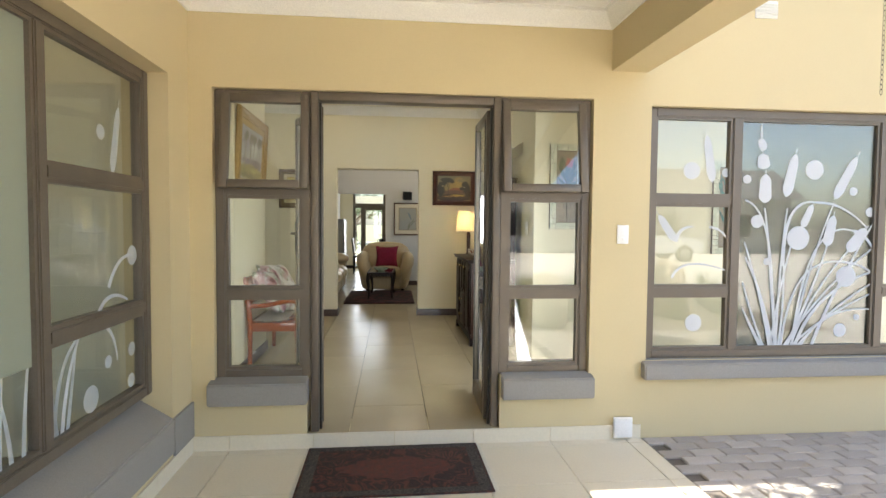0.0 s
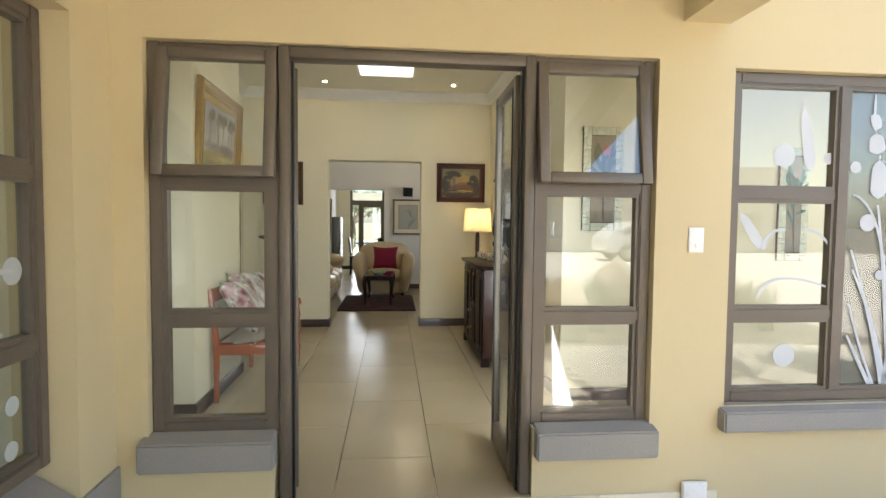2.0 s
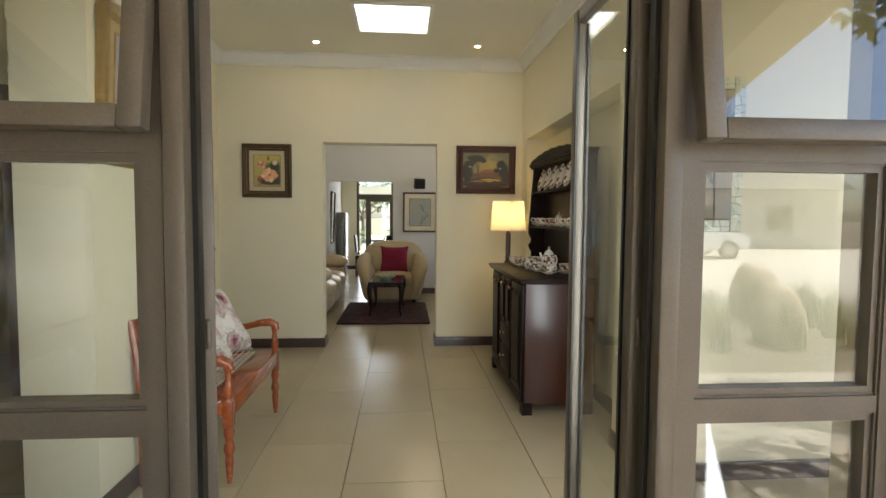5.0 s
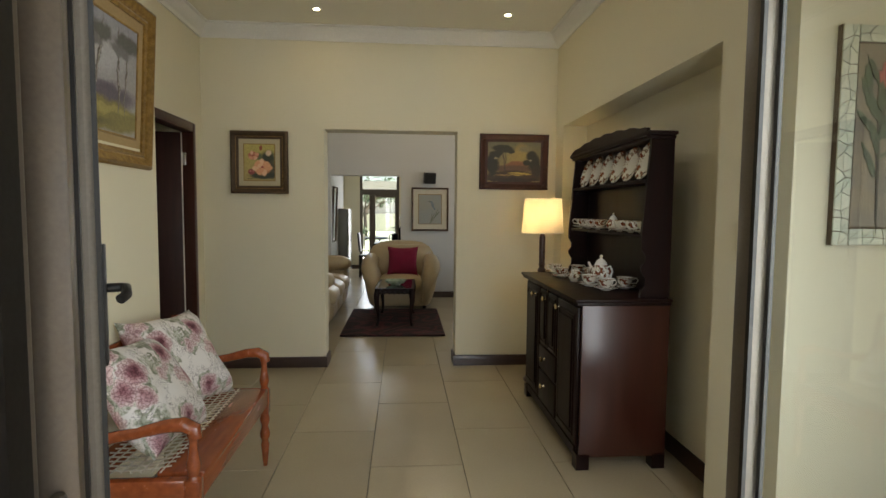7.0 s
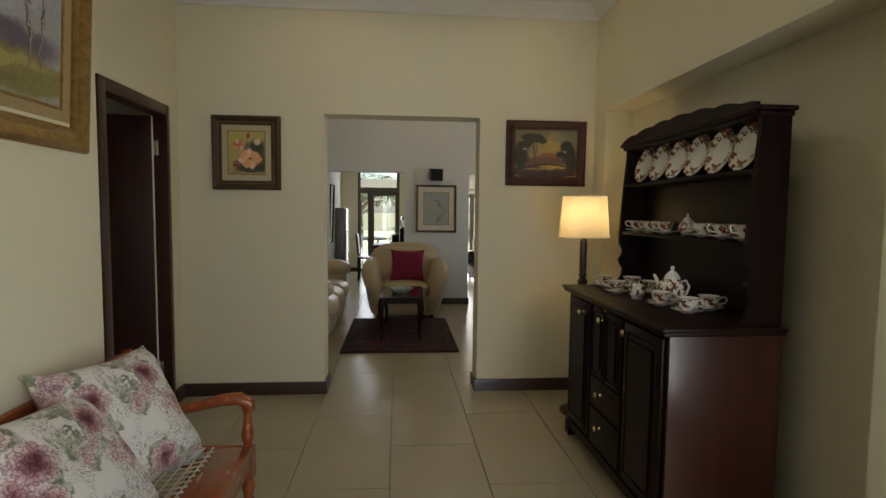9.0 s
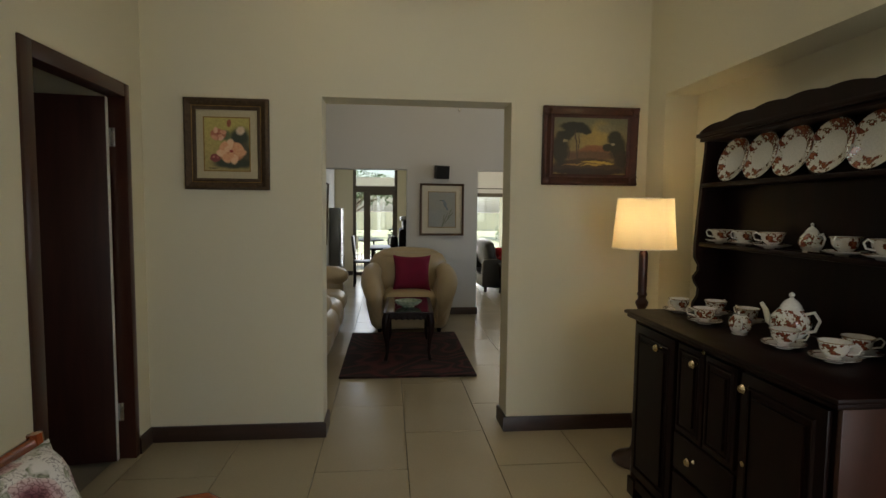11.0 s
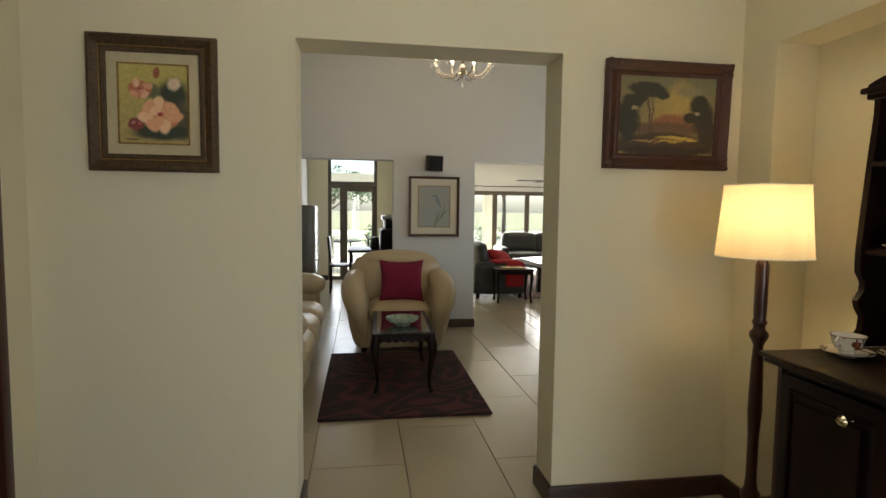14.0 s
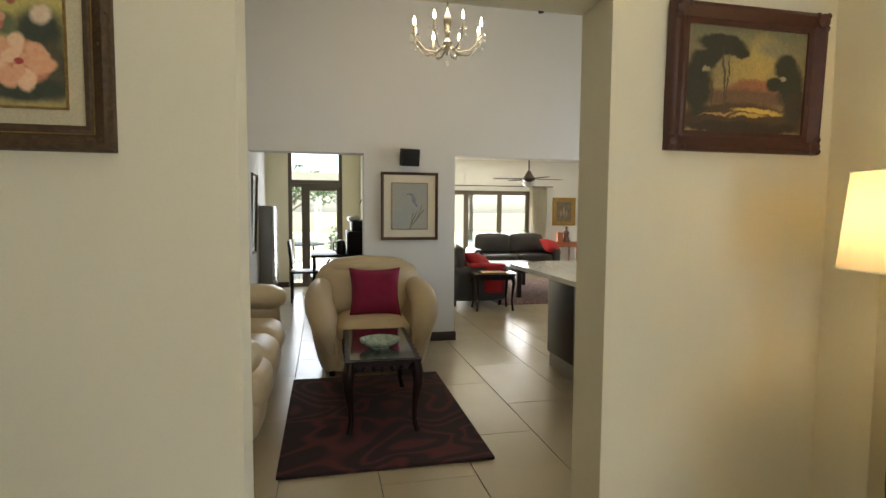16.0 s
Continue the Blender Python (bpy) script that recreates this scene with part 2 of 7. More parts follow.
wall("wall_entrance", "y", (F0, F1), (-1.6, 7.2), (-0.3, 3.6),
     [(-0.485, 0.175, 0.335, 2.09), (0.06, 1.26, -0.004, 2.09), (1.15, 1.84, 0.335, 2.09), (2.22, 6.6, 0.42, 2.06)], M_EXT, "beige plastered entrance wall with window openings")
wall("wall_porch_side", "x", (-0.858, -0.618), (-4.5, F0), (-0.3, 3.0), [(0.6, 3.335, 0.02, 2.085)], M_EXT, "beige plastered porch side wall beside the entrance")
wall("wall_hall_east", "x", (1.83, 2.03), (4.98, B0), (-0.1, 3.0), [(5.43, 7.69, -0.1, 2.095)], M_INT, "cream plastered hall wall with a niche")
solid("wall_niche_back", boxes(((2.03, 5.201, -0.1), (2.14, 7.8, 3.0))), M_INT, "cream plastered back of the wall niche", kind="structure")
solid("wall_gallery", boxes(((2.03, 4.98, -0.1), (7.2, 5.2, 3.0))), M_INT, "cream plastered passage wall with pictures", kind="structure")
solid("wall_passage_end", boxes(((7.2, 3.4, -0.3), (7.4, 5.2, 3.6))), M_INT, "cream plastered end of the passage", kind="structure")
solid("wall_hall_west", boxes(((-1.01, 4.80, -0.1), (-0.70, 5.90, 3.0))), M_INT, "cream plastered hall wall behind the bench", kind="structure")
wall("wall_hall_door", "x", (-1.40, -1.20), (5.7, B0), (-0.1, 3.0), [(6.86, 7.732, -0.1, 2.06)], M_INT, "cream plastered wall with an inner door")
solid("wall_hall_return", boxes(((-1.2, 5.72, -0.1), (-1.01, 5.90, 3.0))), M_INT, "cream plastered return beside the inner door", kind="structure")
wall("wall_side_passage", "y", (5.72, 5.90), (-3.2, -1.2), (-0.1, 3.0), [(-2.45, -1.60, -0.1, 2.06)], M_INT, "cream plastered side passage wall with a doorway")
# unseen opening, added so that sky light reaches the study
wall("wall_study_west", "x", (-4.4, -4.2), (-1.2, F0), (-0.3, 3.0), [(0.4, 2.8, 0.7, 2.2)], M_INT, "cream plastered study wall with an added window opening")
solid("wall_study_ends", boxes(((-4.2, -1.2, -0.3), (-0.86, -1.0, 3.0)), ((-4.2, 3.40, -0.3), (-0.86, 3.61, 3.0))), M_INT, "cream plastered study end walls", kind="structure")
solid("floor_study", boxes(((-4.2, -1.0, -0.25), (-0.86, 3.40, 0.0))), M_TILE, "cream tiled study floor", kind="structure")
solid("ceiling_study", boxes(((-4.4, -1.2, 2.85), (-0.862, 3.61, 2.97))), M_CEIL, "cream painted study ceiling", kind="structure")
solid("roof_study", boxes(((-4.6, -4.6, 3.02), (-0.70, F0 - 0.51, 3.14))), mat("study_roof", (0.12, 0.11, 0.10), 0.8, bump=0.2), "dark flat roof over the study", kind="structure")
wall("wall_hall_north", "y", (B0, B1), (-3.2, 4.2), (-0.1, 3.6), [(-0.187, 0.955, -0.1, 2.06)], M_INT, "cream plastered hall wall with a square opening")
solid("wall_west_room", boxes(((-3.4, 3.62, -0.1), (-3.2, B1, 3.0)), ((-3.2, 3.62, -0.1), (-1.6, F1, 3.0))), M_INT, "cream plastered outer wall of the side passage", kind="structure")
wall("wall_lounge_north", "y", (P0, P1), (-3.2, 7.2), (-0.1, 3.6), [(-0.64, 0.451, -0.1, 1.925), (1.391, 4.6, -0.1, 1.925)], M_LOUNGE, "pale plastered lounge wall with two openings")
solid("wall_lounge_west", boxes(((-1.45, B1, -0.1), (-1.25, P0, 3.6))), M_LOUNGE, "pale plastered lounge wall behind the sofa", kind="structure")
# the window opening here is unseen, added to brighten the lounge
wall("wall_lounge_east", "x", (4.2, 4.4), (B1, P0), (-0.1, 3.6), [(8.6, 11.2, 0.9, 2.2)], M_LOUNGE, "pale plastered kitchen wall with an added window opening")
solid("wall_passage_west", boxes(((-1.1, P1, -0.1), (-0.90, 16.06, 3.0))), M_LOUNGE, "pale plastered passage wall with pictures", kind="structure")
wall("wall_kitchen_north", "y", (16.06, 16.26), (-1.1, 1.2), (-0.1, 3.0), [(-0.53, 0.40, -0.004, 2.42)], M_INT, "olive cream wall round the glass door")
solid("wall_kitchen_east", boxes(((0.72, P1, -0.1), (0.92, 16.06, 3.0))), M_INT, "cream plastered dividing wall", kind="structure")
wall("wall_sitting_north", "y", (18.9, 19.1), (0.92, 7.4), (-0.1, 3.0), [(1.6, 5.10, -0.004, 1.86)], M_LOUNGE, "pale plastered wall round the sliding doors")
solid("wall_sitting_sides", boxes(((7.2, P1, -0.1), (7.4, 18.9, 3.0)), ((0.92, 16.06, -0.1), (1.12, 18.9, 3.0))), M_LOUNGE, "pale plastered sitting room walls", kind="structure")

# ceilings
def holed_slab(x, y, z, holes):
    xs = sorted({*x, *(v for q in holes for v in q[:2])})
    ys = sorted({*y, *(v for q in holes for v in q[2:])})
    bm = bmesh.new()
    for a, b in zip(xs, xs[1:]):
        for c, d in zip(ys, ys[1:]):
            if not any(q[0] < (a + b) / 2 < q[1] and q[2] < (c + d) / 2 < q[3] for q in holes):
                box(bm, (a, c, z[0]), (b, d, z[1]))
    return bm

SKYLIGHT = (0.245, 0.81, 6.54, 7.125)
solid("ceiling_hall", holed_slab((-3.2, 7.2), (F1, B0), (HALL_CEIL, HALL_CEIL + 0.12), [SKYLIGHT]), M_CEIL, "cream painted hall ceiling with a skylight opening", kind="structure")
solid("ceiling_lounge", boxes(((-3.2, B1, LOUNGE_CEIL), (4.4, P0, LOUNGE_CEIL + 0.12))), M_CEIL, "pale painted high lounge ceiling", kind="structure")
solid("ceiling_kitchen", boxes(((-1.1, P1, 2.6), (0.92, 16.06, 2.72))), M_CEIL, "pale painted kitchen ceiling", kind="structure")
solid("ceiling_sitting", boxes(((0.92, P1, 2.6), (7.4, 19.1, 2.72))), M_CEIL, "pale painted sitting room ceiling", kind="structure")
solid("ceiling_porch", boxes(((-0.858, -4.5, 2.62), (1.95, F0, 2.8))), M_WHITE, "white porch ceiling", kind="structure")
solid("porch_beam", boxes(((1.95, -4.5, 2.265), (2.185, F0, 3.0))), M_EXT, "beige plastered beam along the porch edge", kind="structure")
COVE = [(0, 0), (0, -0.10), (0.012, -0.10), (0.018, -0.085), (0.03, -0.078), (0.062, -0.03), (0.07, -0.012), (0.09, -0.008), (0.09, 0)]
solid("cornice_porch", turned(run([(1.95, -4.5), (1.95, F0), (-0.618, F0), (-0.618, -4.5)], COVE), Matrix.Translation((0, 0, 2.62))), M_WHITE, "white coved cornice under the porch ceiling", kind="structure")
COVE2 = [(a * 1.1, b * 1.1) for a, b in COVE]
solid("cornice_hall", turned(run([(1.83, 4.98), (1.83, B0), (-1.2, B0), (-1.2, 5.90), (-0.70, 5.90), (-0.70, 4.80)], COVE2), Matrix.Translation((0, 0, HALL_CEIL))), M_WHITE, "cream coved cornice round the hall ceiling", kind="structure")

# skirtings
SK = [(0, 0), (0.018, 0), (0.018, 0.082), (0.012, 0.092), (0, 0.092)]
for pts in ([(1.83, 7.69), (1.83, B0), (0.955, B0), (0.955, B1)], [(-0.187, B1), (-0.187, B0), (-1.2, B0), (-1.2, 7.736)], [(-1.2, 6.78), (-1.2, 5.90), (-0.70, 5.90), (-0.70, 4.80), (-1.01, 4.80)],
            [(7.2, 4.98), (1.83, 4.98), (1.83, 5.43)], [(1.83, 5.43), (2.03, 5.43), (2.03, 7.69), (1.83, 7.69)], [(1.391, P1), (1.391, P0), (0.451, P0), (0.451, P1)], [(-0.64, P0), (-1.25, P0), (-1.25, B1)], [(-0.53, 16.06), (-0.90, 16.06), (-0.90, P1)], [(0.72, 12.0), (0.72, 16.06), (0.40, 16.06)], [(7.2, 18.9), (5.1, 18.9)]):
    solid("baseboard", run(pts, SK), M_SKIRT, "dark-stained wooden skirting board", kind="structure")

# floors
solid("floor_bed", boxes(((-3.4, F0 + 0.03, -0.25), (7.4, 19.1, -0.012))), M_GROUT, "dark grout bed under the floor tiles", kind="structure")
floor = solid("floor", boxes(((-3.2, F0 + 0.001, -0.012), (-1.3, F1 + 3, -0.004)), ((1.0, F1, -0.012), (1.1, F1 + 0.2, -0.0115))), M_TILE, "glossy cream rectangular ceramic floor tiles", kind="structure")
ground = solid("ground", boxes(((-300, -400, -0.6), (300, 400, -0.135))), M_SOIL, "bare earth ground", kind="structure")
porch = solid("porch_floor", boxes(((-0.858, -4.5, -0.3), (2.2, F0, PORCH - 0.012))), M_GROUT, "cream tiled porch floor", kind="structure")

# tall outer walls and roof over the house, closing it from above
solid("roof", holed_slab((-4.4, 7.6), (F0 - 0.5, 19.6), (3.62, 3.8), [(0.1, 0.95, 6.4, 7.27), (-4.4, 0.9, 16.4, 19.6)]), mat("roof_tile", (0.12, 0.11, 0.10), 0.8, bump=0.2), "dark flat roof over the house", kind="structure")
solid("skylight_shaft", joined(*[boxes(b) for b in (((0.205, 6.50, 3.021), (0.245, 7.165, 3.7)), ((0.81, 6.50, 3.021), (0.85, 7.165, 3.7)), ((0.246, 6.50, 3.021), (0.809, 6.54, 3.7)), ((0.246, 7.125, 3.021), (0.809, 7.165, 3.7)))]), M_WHITE, "white painted skylight shaft", kind="structure")

# ---- windows and doors of the entrance ----
def window_frame(name, label, axis, face, a, z, mull, rails, w=0.055, d=0.07, skip=()):
    """A fixed frame with bars and panes. mull: upright positions; rails: (a0, a1, z). skip: (column, row) without pane."""
    t = thing(name, (0, 0, 0), label, "window")
    t["kind"] = "structure"
    put = (lambda p, q, r0, r1, e=0: ((p, face + e, r0), (q, face + d - e, r1))) if axis == "y" else (lambda p, q, r0, r1, e=0: ((face + e, p, r0), (face + d - e, q, r1)))
    def bar(nm, p, q, r0, r1, e=0.0):
        bm = boxes(put(p, q, r0, r1, e))
        bmesh.ops.bevel(bm, geom=bm.edges[:], offset=0.006, segments=2, affect="EDGES")
        part(nm, bm, M_FRAME, t)
    bar("stile", a[0], a[0] + w, z[0], z[1])
    bar("stile", a[1] - w, a[1], z[0], z[1])
    bar("rail", a[0] + w, a[1] - w, z[1] - w, z[1], 0.002)
    bar("rail", a[0] + w, a[1] - w, z[0], z[0] + w, 0.002)
    for m in mull:
        bar("mullion", m - w / 2, m + w / 2, z[0] + w, z[1] - w, 0.003)
    cols = [a[0], *mull, a[1]]
    for i, (p, q) in enumerate(zip(cols, cols[1:])):
        rs = [r for c, r in rails if c == i]
        for r in rs:
            bar("transom", p + w / 2, q - w / 2, r - w / 2, r + w / 2, 0.005)
        hs = [z[0], *rs, z[1]]
        for k, (lo, hi) in enumerate(zip(hs, hs[1:])):
            if (i, k) in skip:
                continue
            # glazing bead, one closed ring, and the pane in it
            p0, q0, l0, h0 = p + w * (1 if i == 0 else 0.5), q - w * (1 if i == len(cols) - 2 else 0.5), lo + w * (1 if k == 0 else 0.5), hi - w * (1 if k == len(hs) - 2 else 0.5)
            b = 0.016
            part("bead", boxes(put(p0, p0 + b, l0, h0, 0.014), put(q0 - b, q0, l0, h0, 0.014), put(p0 + b, q0 - b, l0, l0 + b, 0.014), put(p0 + b, q0 - b, h0 - b, h0, 0.014)), M_FRAME, t)
            part("pane", boxes(put(p0 + 0.004, q0 - 0.004, l0 + 0.004, h0 - 0.004, d / 2 - 0.003)), M_GLASS, t)
    return t


def sash(name, x0, x1, z0, z1, swing):
    """A top-hung sash, pushed out at its foot."""
    t = thing(name, ((x0 + x1) / 2, 3.70, z1), "bronze aluminium top-hung window sash, pushed open", "window sash")
    t.matrix_basis = pose((x0 + x1) / 2, 3.675, z1, -swing, 0, 0)
    h, hw, w = z1 - z0, (x1 - x0) / 2, 0.05
    for a, b in (((-hw, -0.03, -h), (-hw + w, 0.015, 0)), ((hw - w, -0.03, -h), (hw, 0.015, 0)), ((-hw + w, -0.029, -w), (hw - w, 0.014, 0)), ((-hw + w, -0.029, -h), (hw - w, 0.014, -h + w))):
        part("sash_bar", soft_box(a, b, 0.006), M_FRAME, t)
    part("pane", boxes(((-hw + w - 0.004, -0.011, -h + w - 0.004), (hw - w + 0.004, -0.005, -w + 0.004))), M_GLASS, t)
    part("stay", tube([(0.12, 0.03, -h + 0.03), (0.05, 0.10, -h + 0.03)], 0.006), M_BLACKMETAL, t)
    return t


FY = 3.66
window_frame("window_entry_left", "bronze aluminium side window with three panes beside the door", "y", FY, (-0.483, 0.08), (0.337, 2.088), [], [(0, 0.862), (0, 1.482)], skip=((0, 2),))
window_frame("window_entry_right", "bronze aluminium side window with three panes beside the door", "y", FY, (1.255, 1.838), (0.337, 2.088), [], [(0, 0.862), (0, 1.482)], skip=((0, 2),))
sash("sash", -0.44, 0.075, 1.49, 2.06, 8)
sash("sash", 1.262, 1.80, 1.49, 2.06, 8)

# door frame and leaves
dframe = thing("door_1", (0, 0, 0), "bronze aluminium double door frame at the entrance", "door frame")
dframe["kind"] = "structure"
for a, b in (((0.081, FY - 0.02, 0.0), (0.130, FY + 0.08, 2.088)), ((1.205, FY - 0.02, 0.0), (1.254, FY + 0.08, 2.088)), ((0.13, FY - 0.018, 2.035), (1.205, FY + 0.078, 2.088))):
    part("jamb", soft_box(a, b, 0.008), M_FRAME, dframe)
for x in (0.13, 1.193):
    part("stop", boxes(((x, FY + 0.02, 0.003), (x + 0.012, FY + 0.05, 2.03))), M_BLACKMETAL, dframe)


def leaf(name, hinge, rz, side, lever=True, w=0.52):
    """A glazed leaf, 0.48 wide; side +1: it runs to +x from its hinge when shut."""
    t = thing(name, (*hinge, 0.0), "bronze aluminium glazed entrance door leaf, standing open inward", "door", rz=rz)
    h, s, d = 2.025, 0.052, 0.019
    X = lambda v: v * side
    for a, b in (((X(0), -d, 0.012), (X(s), d, h)), ((X(w - s), -d, 0.012), (X(w), d, h)), ((X(s), -d + 0.002, h - s), (X(w - s), d - 0.002, h)), ((X(s), -d + 0.002, 0.012), (X(w - s), d - 0.002, 0.14))):
        part("stile", soft_box(a, b, 0.006), M_FRAME, t)
    part("pane", boxes(((X(s - 0.004), -0.003, 0.136), (X(w - s + 0.004), 0.003, h - s + 0.004))), M_GLASS, t)
    part("bead", boxes(*[((X(a), e * 0.019 - 0.004, lo), (X(b), e * 0.019 + 0.004, hi)) for e in (-1, 1) for a, b, lo, hi in ((s, s + 0.012, 0.14, h - s), (w - s - 0.012, w - s, 0.14, h - s))]), M_BLACKMETAL, t)
    for e in (-1, 1) if lever else ():
        plate = part("lock_plate", soft_box((X(w - 0.06), e * (d + 0.001), 1.08), (X(w - 0.02), e * (d + 0.009), 1.30), 0.003), M_BLACKMETAL, t)
        part("lever", tube([(X(w - 0.04), e * (d + 0.008), 1.22), (X(w - 0.04), e * (d + 0.032), 1.22), (X(w - 0.05), e * (d + 0.040), 1.22), (X(w - 0.13), e * (d + 0.041), 1.218), (X(w - 0.142), e * (d + 0.032), 1.212)], 0.0085, 10), M_BLACKMETAL, t)
    for z in (0.2, 1.0, 1.85):
        part("hinge", lathe([(0.006, 0), (0.0075, 0.003), (0.0075, 0.067), (0.006, 0.07)], 10, (X(-0.009), 0, z)), M_FRAME, t)
    return t


leaf("door_leaf", (0.128, FY + 0.108), 115.5, 1)
leaf("door_leaf", (1.198, FY + 0.084), -91, -1, False, 0.545)

window_frame("window_gallery", "bronze aluminium wide window with frosted reed decals", "y", FY, (2.222, 6.598), (0.422, 2.058), [2.835, 3.89, 5.2], [(0, 0.865), (0, 1.465), (2, 0.865), (2, 1.465)])
window_frame("window_porch_side", "bronze aluminium porch window with frosted reed decals", "x", -0.79, (0.602, 3.333), (0.362, 2.083), [1.30, 2.455], [(2, 0.84), (2, 1.48), (0, 0.84), (0, 1.48)])

# sills
def wedge(x0, x1, y0, y1, z0, zf, zb):
    bm = bmesh.new()
    v = [bm.verts.new(c) for x in (x0, x1) for c in ((x, y0, z0), (x, y1, z0), (x, y1, zb), (x, y0, zf))]
    for f in ((0, 1, 2, 3), (7, 6, 5, 4), (0, 4, 5, 1), (1, 5, 6, 2), (2, 6, 7, 3), (3, 7, 4, 0)):
        bm.faces.new([v[i] for i in f])
    bmesh.ops.bevel(bm, geom=bm.edges[:], offset=0.008, segments=2, affect="EDGES")
    return bm

solid("window_sill_1", wedge(-0.515, 0.068, F0 - 0.062, FY, 0.195, 0.325, 0.352), M_GREY, "grey painted plaster window sill", kind="structure")
solid("window_sill_2", wedge(1.268, 1.862, F0 - 0.062, FY, 0.195, 0.325, 0.352), M_GREY, "grey painted plaster window sill", kind="structure")
solid("window_sill_3", wedge(2.19, 6.7, F0 - 0.062, FY, 0.305, 0.405, 0.425), M_GREY, "grey painted plaster window sill", kind="structure")
solid("window_sill_4", joined(turned(wedge(0.602, 3.333, 0.0, 0.235, 0.022, 0.214, 0.361), Matrix(((0, -1, 0, -0.606), (1, 0, 0, 0), (0, 0, 1, 0), (0, 0, 0, 1)))), boxes(((-0.6175, 3.334, 0.004), (-0.604, 3.618, 0.214)), ((-0.6175, 0.45, 0.004), (-0.604, 0.601, 0.214)))), M_GREY, "grey painted deep plaster sill along the porch", kind="structure")

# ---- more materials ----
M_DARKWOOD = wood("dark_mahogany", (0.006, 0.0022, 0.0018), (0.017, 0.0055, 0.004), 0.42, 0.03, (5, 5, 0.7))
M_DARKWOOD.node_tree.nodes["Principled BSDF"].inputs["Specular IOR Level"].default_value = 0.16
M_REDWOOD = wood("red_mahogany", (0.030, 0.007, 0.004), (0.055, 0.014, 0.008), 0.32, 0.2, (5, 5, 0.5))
M_ORANGE = wood("orange_varnished_wood", (0.20, 0.045, 0.014), (0.34, 0.085, 0.025), 0.25, 0.5, (12, 2, 12))
M_CANE = mat("hide_strap", (0.62, 0.56, 0.44), 0.7, scale=30, fine=200, bump=0.1)
M_BRASS = mat("polished_brass", (0.78, 0.66, 0.42), 0.16, metal=1.0, scale=20, fine=200, bump=0.0)
M_CHINA = mat("white_china", (0.82, 0.80, 0.75), 0.12, scale=12, fine=150, bump=0.0, amount=0.15, coat=0.5)


def printed_china(name, scale):
    """White glaze with scattered sprays of dark red roses, green leaves and gilt."""
    m, nt, bsdf = nodes_of(name)
    n, l = nt.nodes, nt.links
    tc, big, small = n.new("ShaderNodeTexCoord"), n.new("ShaderNodeTexNoise"), n.new("ShaderNodeTexNoise")
    big.inputs["Scale"].default_value, big.inputs["Detail"].default_value = scale, 2
    small.inputs["Scale"].default_value, small.inputs["Detail"].default_value = scale * 4, 2
    add = n.new("ShaderNodeMath")
    add.operation, add.inputs[1].default_value = "MULTIPLY_ADD", 0.35
    for t in (big, small):
        l.new(tc.outputs["Object"], t.inputs["Vector"])
    l.new(small.outputs[0], add.inputs[0])
    l.new(big.outputs[0], add.inputs[2])
    ramp = n.new("ShaderNodeValToRGB")
    e = ramp.color_ramp.elements
    for _ in range(4):
        e.new(0.5)
    for k, (p, c) in enumerate(((0.675, (0.80, 0.77, 0.70)), (0.695, (0.34, 0.23, 0.08)), (0.71, (0.08, 0.09, 0.03)), (0.74, (0.24, 0.05, 0.02)), (0.79, (0.15, 0.018, 0.015)), (0.86, (0.34, 0.12, 0.05)))):
        e[k].position, e[k].color = p, rgb(c)
    l.new(add.outputs[0], ramp.inputs[0])
    l.new(ramp.outputs[0], bsdf.inputs["Base Color"])
    bsdf.inputs["Roughness"].default_value, bsdf.inputs["Coat Weight"].default_value = 0.16, 0.5
    return m


M_CHINAROSE = printed_china("printed_china", 34)
M_GILT = mat("gilt_frame", (0.42, 0.27, 0.08), 0.38, metal=0.7, second=(0.16, 0.09, 0.03), scale=40, amount=0.9, fine=160, bump=0.15)
M_FRAMEDARK = mat("carved_dark_frame", (0.045, 0.026, 0.013), 0.55, metal=0.2, second=(0.11, 0.066, 0.028), scale=55, amount=0.9, fine=140, bump=0.3)
M_FRAMERED = wood("red_brown_frame", (0.035, 0.009, 0.005), (0.07, 0.018, 0.009), 0.5, 0.05, (6, 6, 6), 5)
M_MOUNT = mat("picture_mount", (0.56, 0.49, 0.32), 0.85, scale=6, fine=200, bump=0.05)
M_IVORY = mat("ivory_mount", (0.72, 0.68, 0.56), 0.85, scale=6, fine=200, bump=0.05)


def paint(name, c, c2=None, scale=14.0):
    return mat("paint_" + name, c, 0.55, second=c2 or tuple(v * 0.5 for v in c), scale=scale, amount=1.0, fine=90, bump=0.25)


